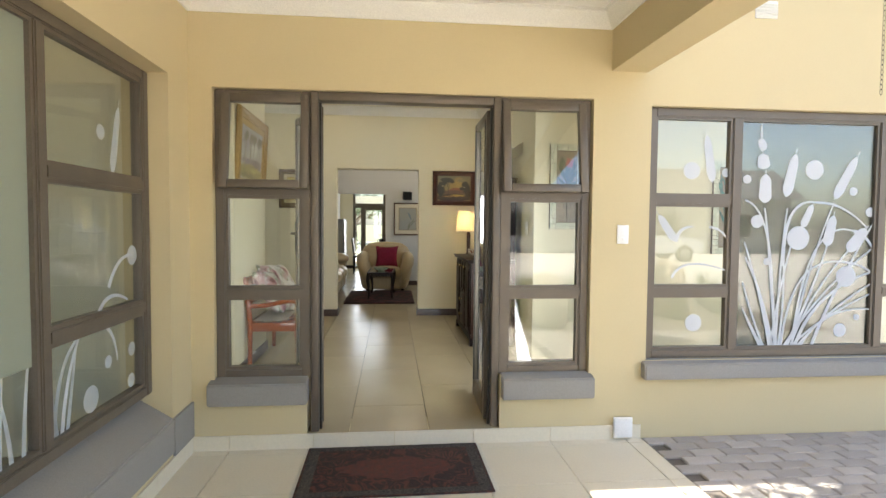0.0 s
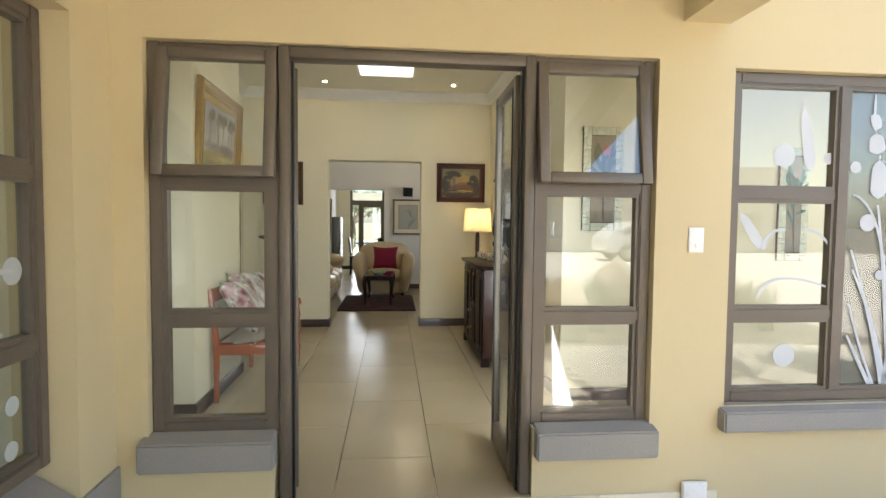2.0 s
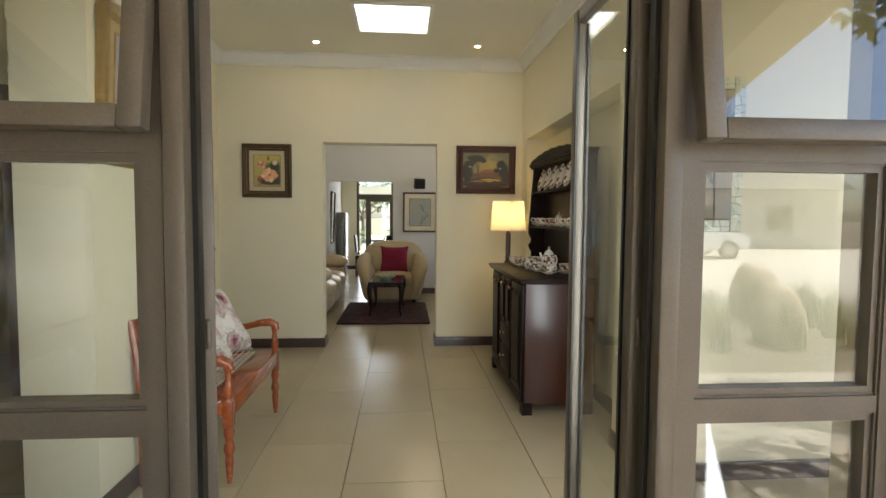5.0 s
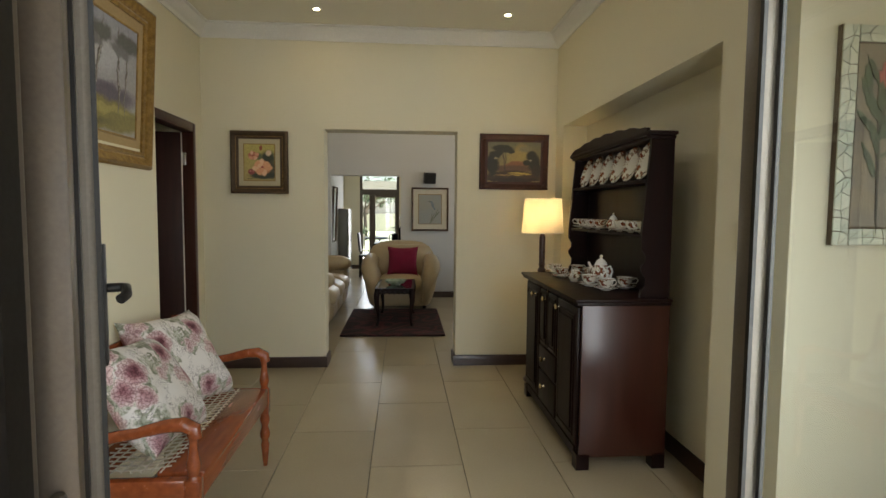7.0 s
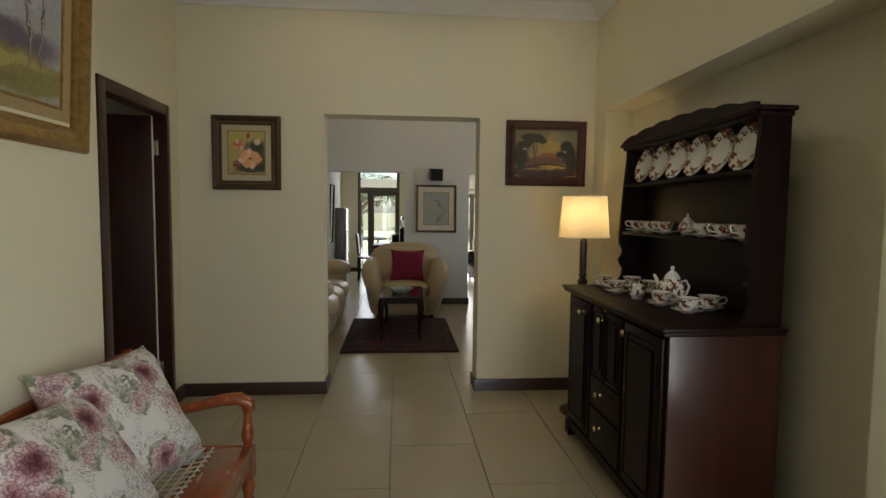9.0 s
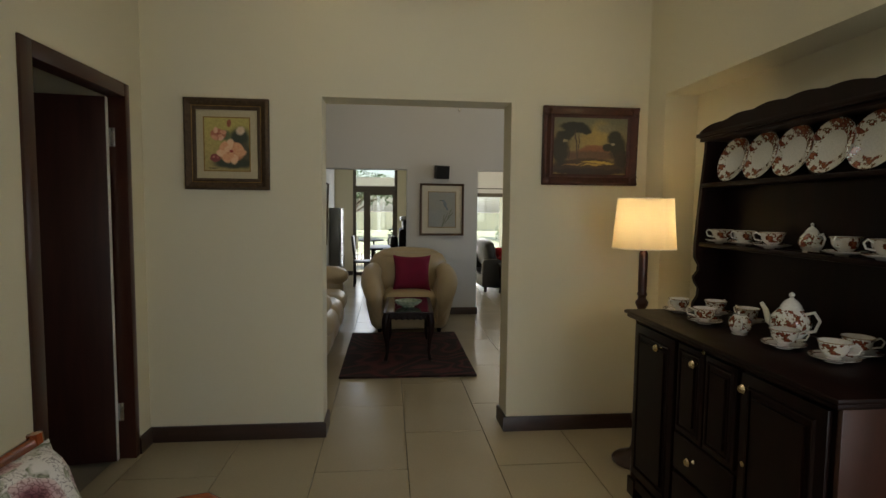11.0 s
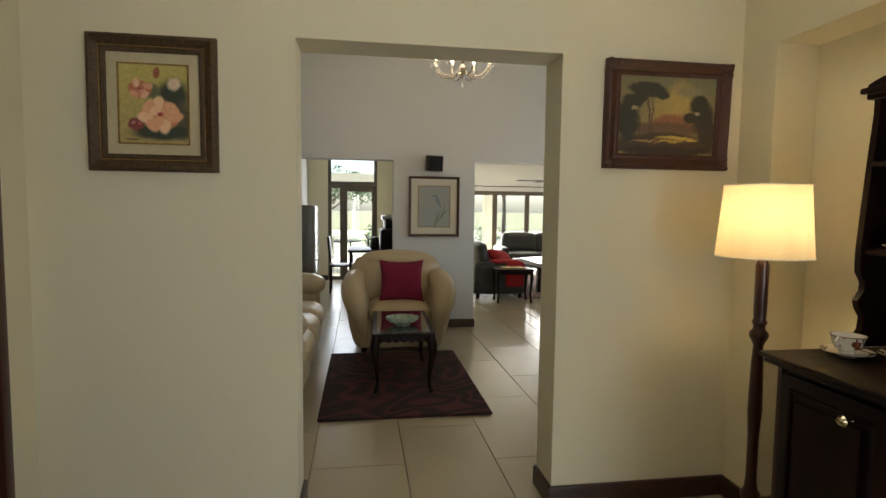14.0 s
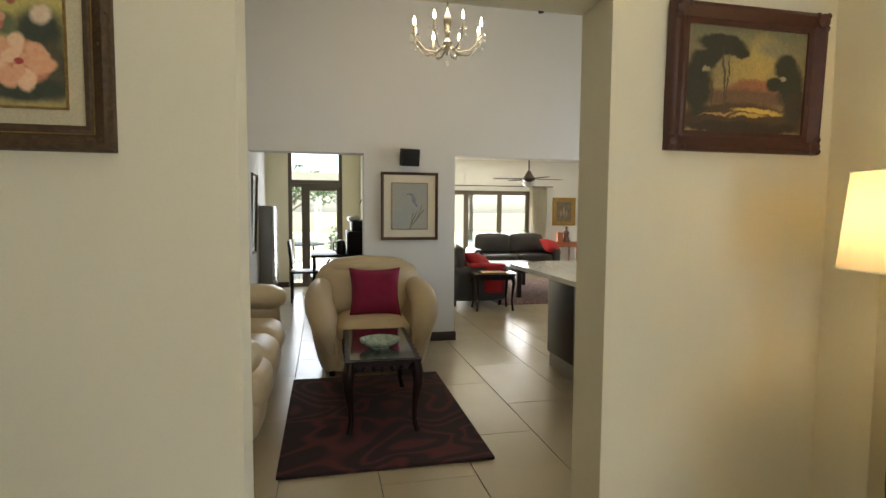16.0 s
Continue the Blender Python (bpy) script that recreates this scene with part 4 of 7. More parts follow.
def flower_panel(name, at, w, h, seed, bloom):
    t = thing(name, at, "tall painted flower panel with a broken-tile mosaic border", "picture", "flower panels")
    part("backing", boxes(((-w / 2, -0.020, -h / 2), (w / 2, 0, h / 2))), M_MOSGROUT, t)
    iw, ih = w - 0.12, h - 0.13
    part("canvas", boxes(((-iw / 2, -0.026, -ih / 2), (iw / 2, -0.0205, ih / 2))), paint("panel_%d" % seed, (0.34, 0.27, 0.17), (0.15, 0.14, 0.13), 7), t)
    rnd = random.Random(seed)
    chips = []
    for side in range(4):
        along, rows, wide = (h if side < 2 else w - 0.122), 2, 0.057
        n = max(3, int(along / 0.042))
        knot = {}
        for i in range(n + 1):
            for r in range(rows + 1):
                a = -along / 2 + along * i / n + (rnd.uniform(-0.014, 0.014) if 0 < i < n else 0)
                b = wide * r / rows + (rnd.uniform(-0.011, 0.011) if 0 < r < rows else 0)
                knot[i, r] = ((-w / 2 + 0.001 + b, a) if side == 0 else (w / 2 - 0.001 - b, a) if side == 1 else (a, -h / 2 + 0.001 + b) if side == 2 else (a, h / 2 - 0.001 - b))
        for i in range(n):
            for r in range(rows):
                q = [knot[i, r], knot[i + 1, r], knot[i + 1, r + 1], knot[i, r + 1]]
                for tri in ([q] if rnd.random() < 0.6 else [[q[0], q[1], q[2]], [q[0], q[2], q[3]]]):
                    cx, cz = sum(p[0] for p in tri) / len(tri), sum(p[1] for p in tri) / len(tri)
                    inset = []
                    for px, pz in tri:
                        d = max(0.006, math.hypot(px - cx, pz - cz))
                        inset.append((cx + (px - cx) * (1 - 0.0022 / d), cz + (pz - cz) * (1 - 0.0022 / d)))
                    if sum(inset[m - 1][0] * inset[m][1] - inset[m][0] * inset[m - 1][1] for m in range(len(inset))) < 0:
                        inset.reverse()
                    chips.append(inset)
    for pts in chips:
        bm = bmesh.new()
        hi = [bm.verts.new((x, -0.0255, z)) for x, z in pts]
        lo = [bm.verts.new((x, -0.019, z)) for x, z in pts]
        bm.faces.new(hi)
        for m in range(len(pts)):
            o = (m + 1) % len(pts)
            bm.faces.new((hi[m], lo[m], lo[o], hi[o]))
        part("tile", bm, M_MOSAIC, t, smooth=None)
    k = h / 0.75
    part("stem", blobs([(0.0, -0.12 * k, 0.006, 0.20 * k, 2), (0.005, 0.06 * k, 0.006, 0.12 * k, -6)], 0.027, seed, 0.15), paint("stem", (0.055, 0.045, 0.03)), t)
    part("leaf_mass", blobs([(-0.05, 0.14 * k, 0.014, 0.07, 20), (-0.025, 0.10 * k, 0.013, 0.075, 28), (0.05, 0.09 * k, 0.016, 0.075, -40), (0.045, 0.02 * k, 0.013, 0.06, -60), (-0.035, -0.08 * k, 0.012, 0.06, 24), (0.02, 0.16 * k, 0.012, 0.06, -15), (0.05, -0.05 * k, 0.010, 0.05, -70), (-0.045, 0.04 * k, 0.013, 0.06, 40), (-0.05, 0.19 * k, 0.012, 0.055, 10), (0.055, 0.15 * k, 0.014, 0.06, -30), (-0.02, 0.0, 0.012, 0.055, 15), (0.03, 0.05 * k, 0.013, 0.06, -35), (0.06, 0.20 * k, 0.011, 0.05, -12), (-0.035, 0.22 * k, 0.010, 0.05, 25), (0.0, 0.13 * k, 0.016, 0.05, 5)], 0.0273, seed + 1), paint("panel_leaf_%d" % seed, bloom[1], (0.04, 0.05, 0.035), 30), t)
    part("bloom", blobs([(0.015, 0.215 * k, 0.022, 0.04, 12), (0.04, 0.20 * k, 0.020, 0.035, -20), (0.0, 0.19 * k, 0.014, 0.03, 30)], 0.028, seed + 2), paint("bloom_%d" % seed, bloom[0], (0.30, 0.10, 0.08), 30), t)
    return t


flower_panel("flower_panel", (2.115, 4.978, 1.635), 0.30, 0.75, 21, ((0.50, 0.13, 0.11), (0.10, 0.14, 0.07)))
flower_panel("flower_panel", (3.61, 4.978, 1.47), 0.24, 0.85, 31, ((0.35, 0.32, 0.25), (0.06, 0.26, 0.24)))

# ---- switches ----
def switch(at, rz, rockers=3):
    t = thing("light_switch", at, "white plastic light switch plate on the wall", "switch", rz=rz)
    part("plate", soft_box((-0.038, -0.008, -0.06), (0.038, 0, 0.06), 0.003), M_PLASTIC, t)
    for k in range(rockers):
        part("rocker", soft_box((-0.007, -0.0125, -0.036 + 0.027 * k), (0.007, -0.0075, -0.018 + 0.027 * k), 0.0015), M_PLASTIC, t)

switch((2.045, F0 - 0.001, 1.237), 0, 1)
switch((1.829, 5.222, 1.262), -90, 2)
boxp = thing("junction_box", (2.067, F0 - 0.013, -0.01), "white plastic junction box low on the entrance wall", "box")
part("box_body", soft_box((-0.064, -0.018, -0.066), (0.064, 0, 0.066), 0.005), M_PLASTIC, boxp)
part("box_lid", soft_box((-0.06, -0.023, -0.062), (0.06, -0.0185, 0.062), 0.002), M_PLASTIC, boxp)

# ---- inner door ----
ind = thing("door_2", (-1.2, 0, 0), "dark-stained wooden door frame in the hall", "door frame")
ind["kind"] = "structure"
M_DOOR = wood("stained_door", (0.022, 0.006, 0.0045), (0.050, 0.014, 0.010), 0.42, 0.1, (8, 8, 0.8))
for a, b in (((-0.09, 7.685, 0.0), (0.012, 7.734, 2.055)), ((-0.09, 6.858, 0.0), (0.012, 6.935, 2.055)), ((-0.089, 6.935, 1.985), (0.011, 7.685, 2.055))):
    part("jamb", soft_box(a, b, 0.005), M_REDWOOD, ind)
dl = thing("inner_door", (-1.398, 7.683, 0), "dark-stained wooden inner door, standing open", "door")
dl.matrix_basis = pose(-1.275, 7.676, 0, 0, 0, 188)
part("door_panel", soft_box((0, 0, 0.008), (0.76, 0.04, 1.975), 0.003), M_DOOR, dl)
part("edge_strip", boxes(((-0.003, 0.004, 0.008), (-0.0005, 0.036, 1.975))), M_WHITE, dl)
for z in (0.22, 1.72):
    part("hinge", soft_box((-0.03, -0.006, z), (0.03, -0.0005, z + 0.1), 0.001), M_STEEL, dl)
part("door_handle", tube([(0.70, -0.001, 1.02), (0.70, -0.045, 1.02), (0.58, -0.05, 1.02)], 0.009, 8), M_STEEL, dl)

# ---- bench ----
LEG = [(0.0, 0.0), (0.010, 0.002), (0.014, 0.03), (0.019, 0.09), (0.022, 0.12), (0.017, 0.135), (0.017, 0.145), (0.024, 0.16), (0.026, 0.18), (0.022, 0.20), (0.017, 0.215), (0.018, 0.225), (0.024, 0.245), (0.026, 0.26), (0.020, 0.285), (0.024, 0.30)]
POST = [(0.022, 0.0), (0.016, 0.012), (0.022, 0.03), (0.025, 0.05), (0.018, 0.085), (0.014, 0.12), (0.016, 0.14), (0.022, 0.16)]
bench = thing("bench", (-0.45, 5.58, 0), "orange varnished wooden hall bench with a woven strap seat", "bench")
BX0, BX1, BY0, BY1 = -0.215, 0.225, -0.49, 0.475
for x in (BX1 - 0.02,):
    for y in (BY0, BY1):
        leg = part("leg", lathe(LEG, 18, (x, y, 0.0)), M_ORANGE, bench)
        part("block", soft_box((x - 0.024, y - 0.024, 0.29), (x + 0.024, y + 0.024, 0.42), 0.003), M_ORANGE, bench)
        part("arm_post", lathe(POST, 18, (x, y, 0.42)), M_ORANGE, bench)
        arm = tube([(x + 0.012, y, 0.565), (x + 0.004, y, 0.598), (x - 0.03, y, 0.616), (x - 0.09, y, 0.612), (x - 0.18, y, 0.59), (x - 0.28, y, 0.572), (BX0 + 0.02, y, 0.565)], [0.020, 0.026, 0.027, 0.024, 0.021, 0.021, 0.022], 10)
        part("armrest", arm, M_ORANGE, bench)
for y in (BY0, BY1):
    part("leg", tube([(BX0 + 0.01, y, 0), (BX0 + 0.015, y, 0.40), (BX0 + 0.0, y, 0.60), (BX0 - 0.03, y, 0.82)], [0.018, 0.024, 0.022, 0.018], 8), M_ORANGE, bench)
for a, b in (((BX1 - 0.055, BY0 + 0.02, 0.335), (BX1 + 0.003, BY1 - 0.02, 0.425)), ((BX0 - 0.01, BY0 + 0.02, 0.345), (BX0 + 0.035, BY1 - 0.02, 0.425)), ((BX0 + 0.035, BY0 - 0.02, 0.345), (BX1 - 0.045, BY0 + 0.022, 0.423)), ((BX0 + 0.035, BY1 - 0.022, 0.345), (BX1 - 0.045, BY1 + 0.02, 0.423))):
    part("seat_rail", soft_box(a, b, 0.008), M_ORANGE, bench)
part("seat_rail", soft_box((BX1 - 0.16, BY0 + 0.03, 0.405), (BX1 + 0.006, BY1 - 0.03, 0.432), 0.006), M_ORANGE, bench)
part("backrest", turned(soft_box((-0.014, BY0 - 0.02, -0.05), (0.014, BY1 + 0.02, 0.05), 0.012, 3), pose(BX0 - 0.026, 0, 0.765, 0, -8, 0)), M_ORANGE, bench)
part("backrest", turned(soft_box((-0.011, BY0, -0.028), (0.011, BY1, 0.028), 0.008, 3), pose(BX0 - 0.008, 0, 0.60, 0, -8, 0)), M_ORANGE, bench)
for k in range(23):
    y = BY0 + 0.06 + k * 0.037
    part("strap", tube([(BX0 + 0.03, y, 0.428), (0.0, y + 0.004, 0.424), (BX1 - 0.125, y + 0.01, 0.436)], 0.0042, 6, 0.6), M_CANE, bench)
for k in range(8):
    x = BX0 + 0.055 + k * 0.034
    part("strap", tube([(x, BY0 + 0.03, 0.431), (x + 0.008, 0, 0.431), (x + 0.004, BY1 - 0.03, 0.431)], 0.0042, 6, 0.6), M_CANE, bench)


def pillow_mesh(w, h, d, seed, n=16):
    """A stuffed cover with pinched corners, standing in xz, thick in y."""
    bm = bmesh.new()
    rnd = random.Random(seed)
    grid = {}
    for s in (-1, 1):
        for i in range(n + 1):
            for k in range(n + 1):
                u, v = 2 * i / n - 1, 2 * k / n - 1
                edge = i in (0, n) or k in (0, n)
                if edge and s == 1:
                    grid[s, i, k] = grid[-1, i, k]
                    continue
                pinch = 1 - 0.09 * (1 - u * u) * abs(v) ** 3 - 0.0
                x = w / 2 * u * (1 - 0.12 * (1 - abs(v) ** 2) * abs(u) ** 3)
                z = h / 2 * v * (1 - 0.12 * (1 - abs(u) ** 2) * abs(v) ** 3)
                y = s * d / 2 * ((1 - u ** 4) * (1 - v ** 4)) ** 0.6
                if not edge:
                    y += 0.012 * noise.noise(Vector((u * 2.2 + seed, v * 2.2, s)))
                grid[s, i, k] = bm.verts.new((x, y, z))
    for s in (-1, 1):
        for i in range(n):
            for k in range(n):
                q = [grid[s, i, k], grid[s, i + 1, k], grid[s, i + 1, k + 1], grid[s, i, k + 1]]
                bm.faces.new(q if s == -1 else q[::-1])
    return bm


# each cushion leans on the backrest: its middle, the way its seam runs along the seat, the way it leans up
for k, (mid, along, up) in enumerate((((-0.50, 5.62, 0.70), (0.05, -0.90, -0.38), (-0.53, 0.20, 0.82)), ((-0.485, 5.30, 0.668), (-0.05, -0.99, 0.10), (-0.58, 0.10, 0.80)))):
    v = Vector(up).normalized()
    u = Vector(along)
    u = (u - v * u.dot(v)).normalized()
    ob = solid("cushion", pillow_mesh(0.46, 0.46, 0.17, 40 + k), M_FLORAL, "white cotton cushion with mauve rose print on the bench", "cushion", group="bench cushions", smooth=60)
    ob.matrix_basis = Matrix.Translation(mid) @ Matrix((u, v.cross(u), v)).transposed().to_4x4()

# ---- dresser ----
dresser = thing("dresser", (1.404, 5.904, 0), "dark mahogany sideboard with panelled doors and drawers", "sideboard")
L, D, H = 1.216, 0.485, 0.885
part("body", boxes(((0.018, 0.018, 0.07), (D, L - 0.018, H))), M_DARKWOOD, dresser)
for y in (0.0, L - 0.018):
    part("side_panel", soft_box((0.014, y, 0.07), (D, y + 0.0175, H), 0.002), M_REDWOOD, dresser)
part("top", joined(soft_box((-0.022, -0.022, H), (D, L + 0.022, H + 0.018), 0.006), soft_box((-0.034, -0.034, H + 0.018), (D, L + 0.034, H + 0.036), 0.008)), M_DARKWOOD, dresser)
for y in (0.0, L - 0.07):
    for x in (0.0, D - 0.07):
        part("foot", prism([(x, y), (x + 0.07, y), (x + 0.07, y + 0.07), (x, y + 0.07)], 0, 0.085), M_DARKWOOD, dresser)
part("plinth", boxes(((0.006, 0.07, 0.05), (0.02, L - 0.07, 0.10))), M_DARKWOOD, dresser)


def raised_door(y0, y1, z0, z1, knob=None, handle=True):
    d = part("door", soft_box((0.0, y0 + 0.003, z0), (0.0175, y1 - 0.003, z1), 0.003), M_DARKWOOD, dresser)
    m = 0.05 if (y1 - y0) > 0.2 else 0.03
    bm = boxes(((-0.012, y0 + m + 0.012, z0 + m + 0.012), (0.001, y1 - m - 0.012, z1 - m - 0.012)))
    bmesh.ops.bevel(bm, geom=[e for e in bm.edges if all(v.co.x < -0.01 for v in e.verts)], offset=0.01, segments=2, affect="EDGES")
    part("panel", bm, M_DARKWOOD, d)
    part("bead", turned(frame_ring(y1 - y0 - 2 * m, z1 - z0 - 2 * m, [(0, 0), (0, 0.005), (0.006, 0.007), (0.011, 0.0)]), Matrix.Translation((-0.0005, (y0 + y1) / 2, (z0 + z1) / 2)) @ pose(0, 0, 0, 0, 0, -90)), M_DARKWOOD, d)
    if knob:
        part("knob", turned(lathe([(0.010, 0), (0.006, 0.008), (0.006, 0.016), (0.016, 0.020), (0.017, 0.026), (0.012, 0.033), (0.003, 0.035)], 16), pose(-0.0, knob[0], knob[1], 0, -90, 0)), M_BRASS, d, "bright brass knob")
    return d


a1, a2 = 0.415, 0.80
raised_door(a2 + 0.02, L - 0.03, 0.12, 0.865, (0.935, 0.805))
raised_door(0.03, a1 - 0.02, 0.12, 0.865, (0.355, 0.817))
raised_door((a1 + a2) / 2 + 0.002, a2, 0.50, 0.865, (0.65, 0.815))
raised_door(a1, (a1 + a2) / 2 - 0.002, 0.50, 0.865)
for z0, z1, zk in ((0.335, 0.49, 0.422), (0.12, 0.32, 0.245)):
    dr = part("drawer", soft_box((-0.004, a1, z0), (0.0175, a2, z1), 0.008, 3), M_DARKWOOD, dresser)
    part("knob", turned(lathe([(0.010, 0), (0.006, 0.008), (0.006, 0.016), (0.016, 0.020), (0.017, 0.026), (0.012, 0.033), (0.003, 0.035)], 16), pose(-0.004, (a1 + a2) / 2 + 0.042, zk, 0, -90, 0)), M_BRASS, dr, "bright brass knob")
for y, z in ((0.366, 0.554), (0.91, 0.558), (0.613, 0.872)):
    part("keyhole", turned(lathe([(0.010, 0), (0.010, 0.003), (0.004, 0.004)], 12), pose(-0.001, y, z, 0, -90, 0)), M_BRASS, dresser)

hutch = thing("plate_rack", (1.765, 5.92, 0.921), "dark mahogany plate rack with scalloped top on the sideboard", "plate rack")
HL, HD, HH = 1.25, 0.125, 0.87
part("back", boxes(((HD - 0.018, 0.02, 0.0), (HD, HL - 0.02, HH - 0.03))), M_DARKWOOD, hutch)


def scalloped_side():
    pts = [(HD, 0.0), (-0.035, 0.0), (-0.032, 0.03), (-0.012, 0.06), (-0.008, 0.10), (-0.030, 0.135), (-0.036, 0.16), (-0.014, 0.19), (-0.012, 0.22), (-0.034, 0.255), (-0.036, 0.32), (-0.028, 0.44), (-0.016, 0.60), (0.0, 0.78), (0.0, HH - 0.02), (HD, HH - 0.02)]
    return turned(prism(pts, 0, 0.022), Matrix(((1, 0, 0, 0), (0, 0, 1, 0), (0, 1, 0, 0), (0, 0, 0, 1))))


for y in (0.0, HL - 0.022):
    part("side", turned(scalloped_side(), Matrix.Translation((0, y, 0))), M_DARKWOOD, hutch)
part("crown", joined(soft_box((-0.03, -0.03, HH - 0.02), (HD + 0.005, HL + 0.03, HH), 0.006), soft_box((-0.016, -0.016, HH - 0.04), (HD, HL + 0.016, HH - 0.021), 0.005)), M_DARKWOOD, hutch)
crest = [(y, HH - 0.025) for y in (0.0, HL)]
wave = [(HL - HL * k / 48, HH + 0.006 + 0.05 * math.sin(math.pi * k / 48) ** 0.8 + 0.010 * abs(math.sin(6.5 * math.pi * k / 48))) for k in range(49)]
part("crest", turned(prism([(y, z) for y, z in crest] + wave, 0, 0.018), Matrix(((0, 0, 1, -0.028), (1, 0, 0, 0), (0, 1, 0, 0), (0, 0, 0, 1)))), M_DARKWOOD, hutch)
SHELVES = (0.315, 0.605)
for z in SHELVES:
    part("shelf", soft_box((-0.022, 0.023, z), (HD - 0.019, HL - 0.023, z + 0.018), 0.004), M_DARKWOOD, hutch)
    part("plate_rail", soft_box((0.020, 0.023, z + 0.0185), (0.026, HL - 0.023, z + 0.024), 0.001), M_DARKWOOD, hutch)

# china
HX, HY, HZ = 1.765, 5.92, 0.921
SAUCER = [(0.028, 0.0), (0.03, 0.004), (0.034, 0.006), (0.055, 0.010), (0.072, 0.017), (0.073, 0.019), (0.055, 0.0135), (0.03, 0.009)]
CUP = [(0.020, 0.0), (0.022, 0.004), (0.019, 0.009), (0.030, 0.018), (0.040, 0.034), (0.043, 0.050), (0.049, 0.060), (0.0475, 0.0605), (0.041, 0.050), (0.037, 0.034), (0.027, 0.020), (0.012, 0.014)]


def cup_and_saucer(at, rz):
    t = thing("teacup", at, "white china teacup and saucer with a rose-printed band", "teacup", "rose china tea set", rz)
    part("saucer", lathe(SAUCER, 28), M_CHINA, t)
    part("rim_print", lathe([(0.056, 0.0142), (0.072, 0.0196), (0.0715, 0.0202), (0.0555, 0.0148)], 28, ring=True), M_CHINAROSE, t)
    part("cup", lathe(CUP, 28, (0, 0, 0.008)), M_CHINA, t)
    part("band", lathe([(0.0322, 0.020), (0.0408, 0.034), (0.0437, 0.0505), (0.0482, 0.0575), (0.0488, 0.0575), (0.0443, 0.0505), (0.0415, 0.034), (0.0329, 0.020)], 28, (0, 0, 0.008), True), M_CHINAROSE, t)
    part("gilt_rim", lathe([(0.0478, 0.0585), (0.0492, 0.0585), (0.0492, 0.0608), (0.0478, 0.0608)], 28, (0, 0, 0.008), True), M_GILT, t)
    part("handle", tube([(0.041, 0, 0.056), (0.062, 0, 0.068), (0.074, 0, 0.056), (0.066, 0, 0.038), (0.038, 0, 0.032)], 0.0036, 8), M_CHINA, t)
    return t


cup0 = cup_and_saucer((1.60, 7.05, 0.921), 200)
for x, y, rz in ((1.575, 6.80, 150), (1.74, 6.98, 20), (1.765, 6.79, 100), (1.62, 6.385, -40), (1.655, 6.205, -60), (1.79, 6.26, -30)):
    copy_thing(cup0, pose(x, y, 0.921, 0, 0, rz))
for y, rz in ((7.04, 170), (6.88, 190), (6.70, 160), (6.34, 200), (6.18, 170), (6.03, 185)):
    copy_thing(cup0, pose(HX + 0.030, y, HZ + SHELVES[0] + 0.0185, 0, 0, rz))
PLATE = [(0.05, 0.0), (0.055, 0.004), (0.07, 0.007), (0.105, 0.018), (0.106, 0.0205), (0.07, 0.0105), (0.05, 0.006)]
plate0 = thing("plate", (HX + 0.16, 6.93, HZ + 0.76), "white china plate with a rose-printed rim, leaning on the shelf", "plate", "rose china plates")
part("dish", lathe(PLATE, 36), M_CHINA, plate0)
part("rim_print", lathe([(0.062, 0.0092), (0.075, 0.0125), (0.105, 0.0213), (0.104, 0.0219), (0.0745, 0.0131), (0.0615, 0.0098)], 36, ring=True), M_CHINAROSE, plate0)
for k in range(6):
    m = pose(HX + 0.058, 7.00 - 0.185 * k, HZ + SHELVES[1] + 0.121, 0, -74, 0)
    if k == 0:
        plate0.matrix_basis = m
    else:
        copy_thing(plate0, m)


def pot(name, at, s, rz, spout=True, lid=True):
    t = thing(name, at, "white china %s with rose print and gilt edge" % name.replace("_", " "), name.replace("_", " "), rz=rz)
    S = lambda prof: [(r * s, z * s) for r, z in prof]
    part("body", lathe(S([(0.045, 0), (0.047, 0.006), (0.042, 0.012), (0.062, 0.035), (0.070, 0.06), (0.064, 0.09), (0.042, 0.118), (0.036, 0.126), (0.032, 0.124)]), 28), M_CHINA, t)
    part("print", lathe(S([(0.0625, 0.034), (0.0707, 0.06), (0.0647, 0.09), (0.0425, 0.118), (0.0415, 0.118), (0.0637, 0.09), (0.0697, 0.06), (0.0615, 0.034)]), 28, ring=True), M_CHINAROSE, t)
    if lid:
        part("lid", lathe(S([(0.037, 0.126), (0.034, 0.134), (0.022, 0.150), (0.010, 0.158), (0.006, 0.163), (0.011, 0.170), (0.009, 0.178), (0.002, 0.183)]), 24), M_CHINA, t)
    if spout:
        part("spout", tube([(0.055 * s, 0, 0.045 * s), (0.085 * s, 0, 0.06 * s), (0.10 * s, 0, 0.10 * s), (0.118 * s, 0, 0.125 * s)], [0.018 * s, 0.014 * s, 0.010 * s, 0.008 * s], 12), M_CHINA, t)
    part("handle", tube([(-0.05 * s, 0, 0.105 * s), (-0.085 * s, 0, 0.118 * s), (-0.105 * s, 0, 0.09 * s), (-0.09 * s, 0, 0.05 * s), (-0.062 * s, 0, 0.04 * s)], 0.006 * s, 8), M_CHINA, t)
    return t


pot("teapot", (1.735, 6.50, 0.921), 1.0, 110)
pot("milk_jug", (1.60, 6.60, 0.921), 0.62, 60, True, False)
pot("sugar_bowl", (HX + 0.045, 6.51, HZ + SHELVES[0] + 0.0185), 0.62, 90, False, True)

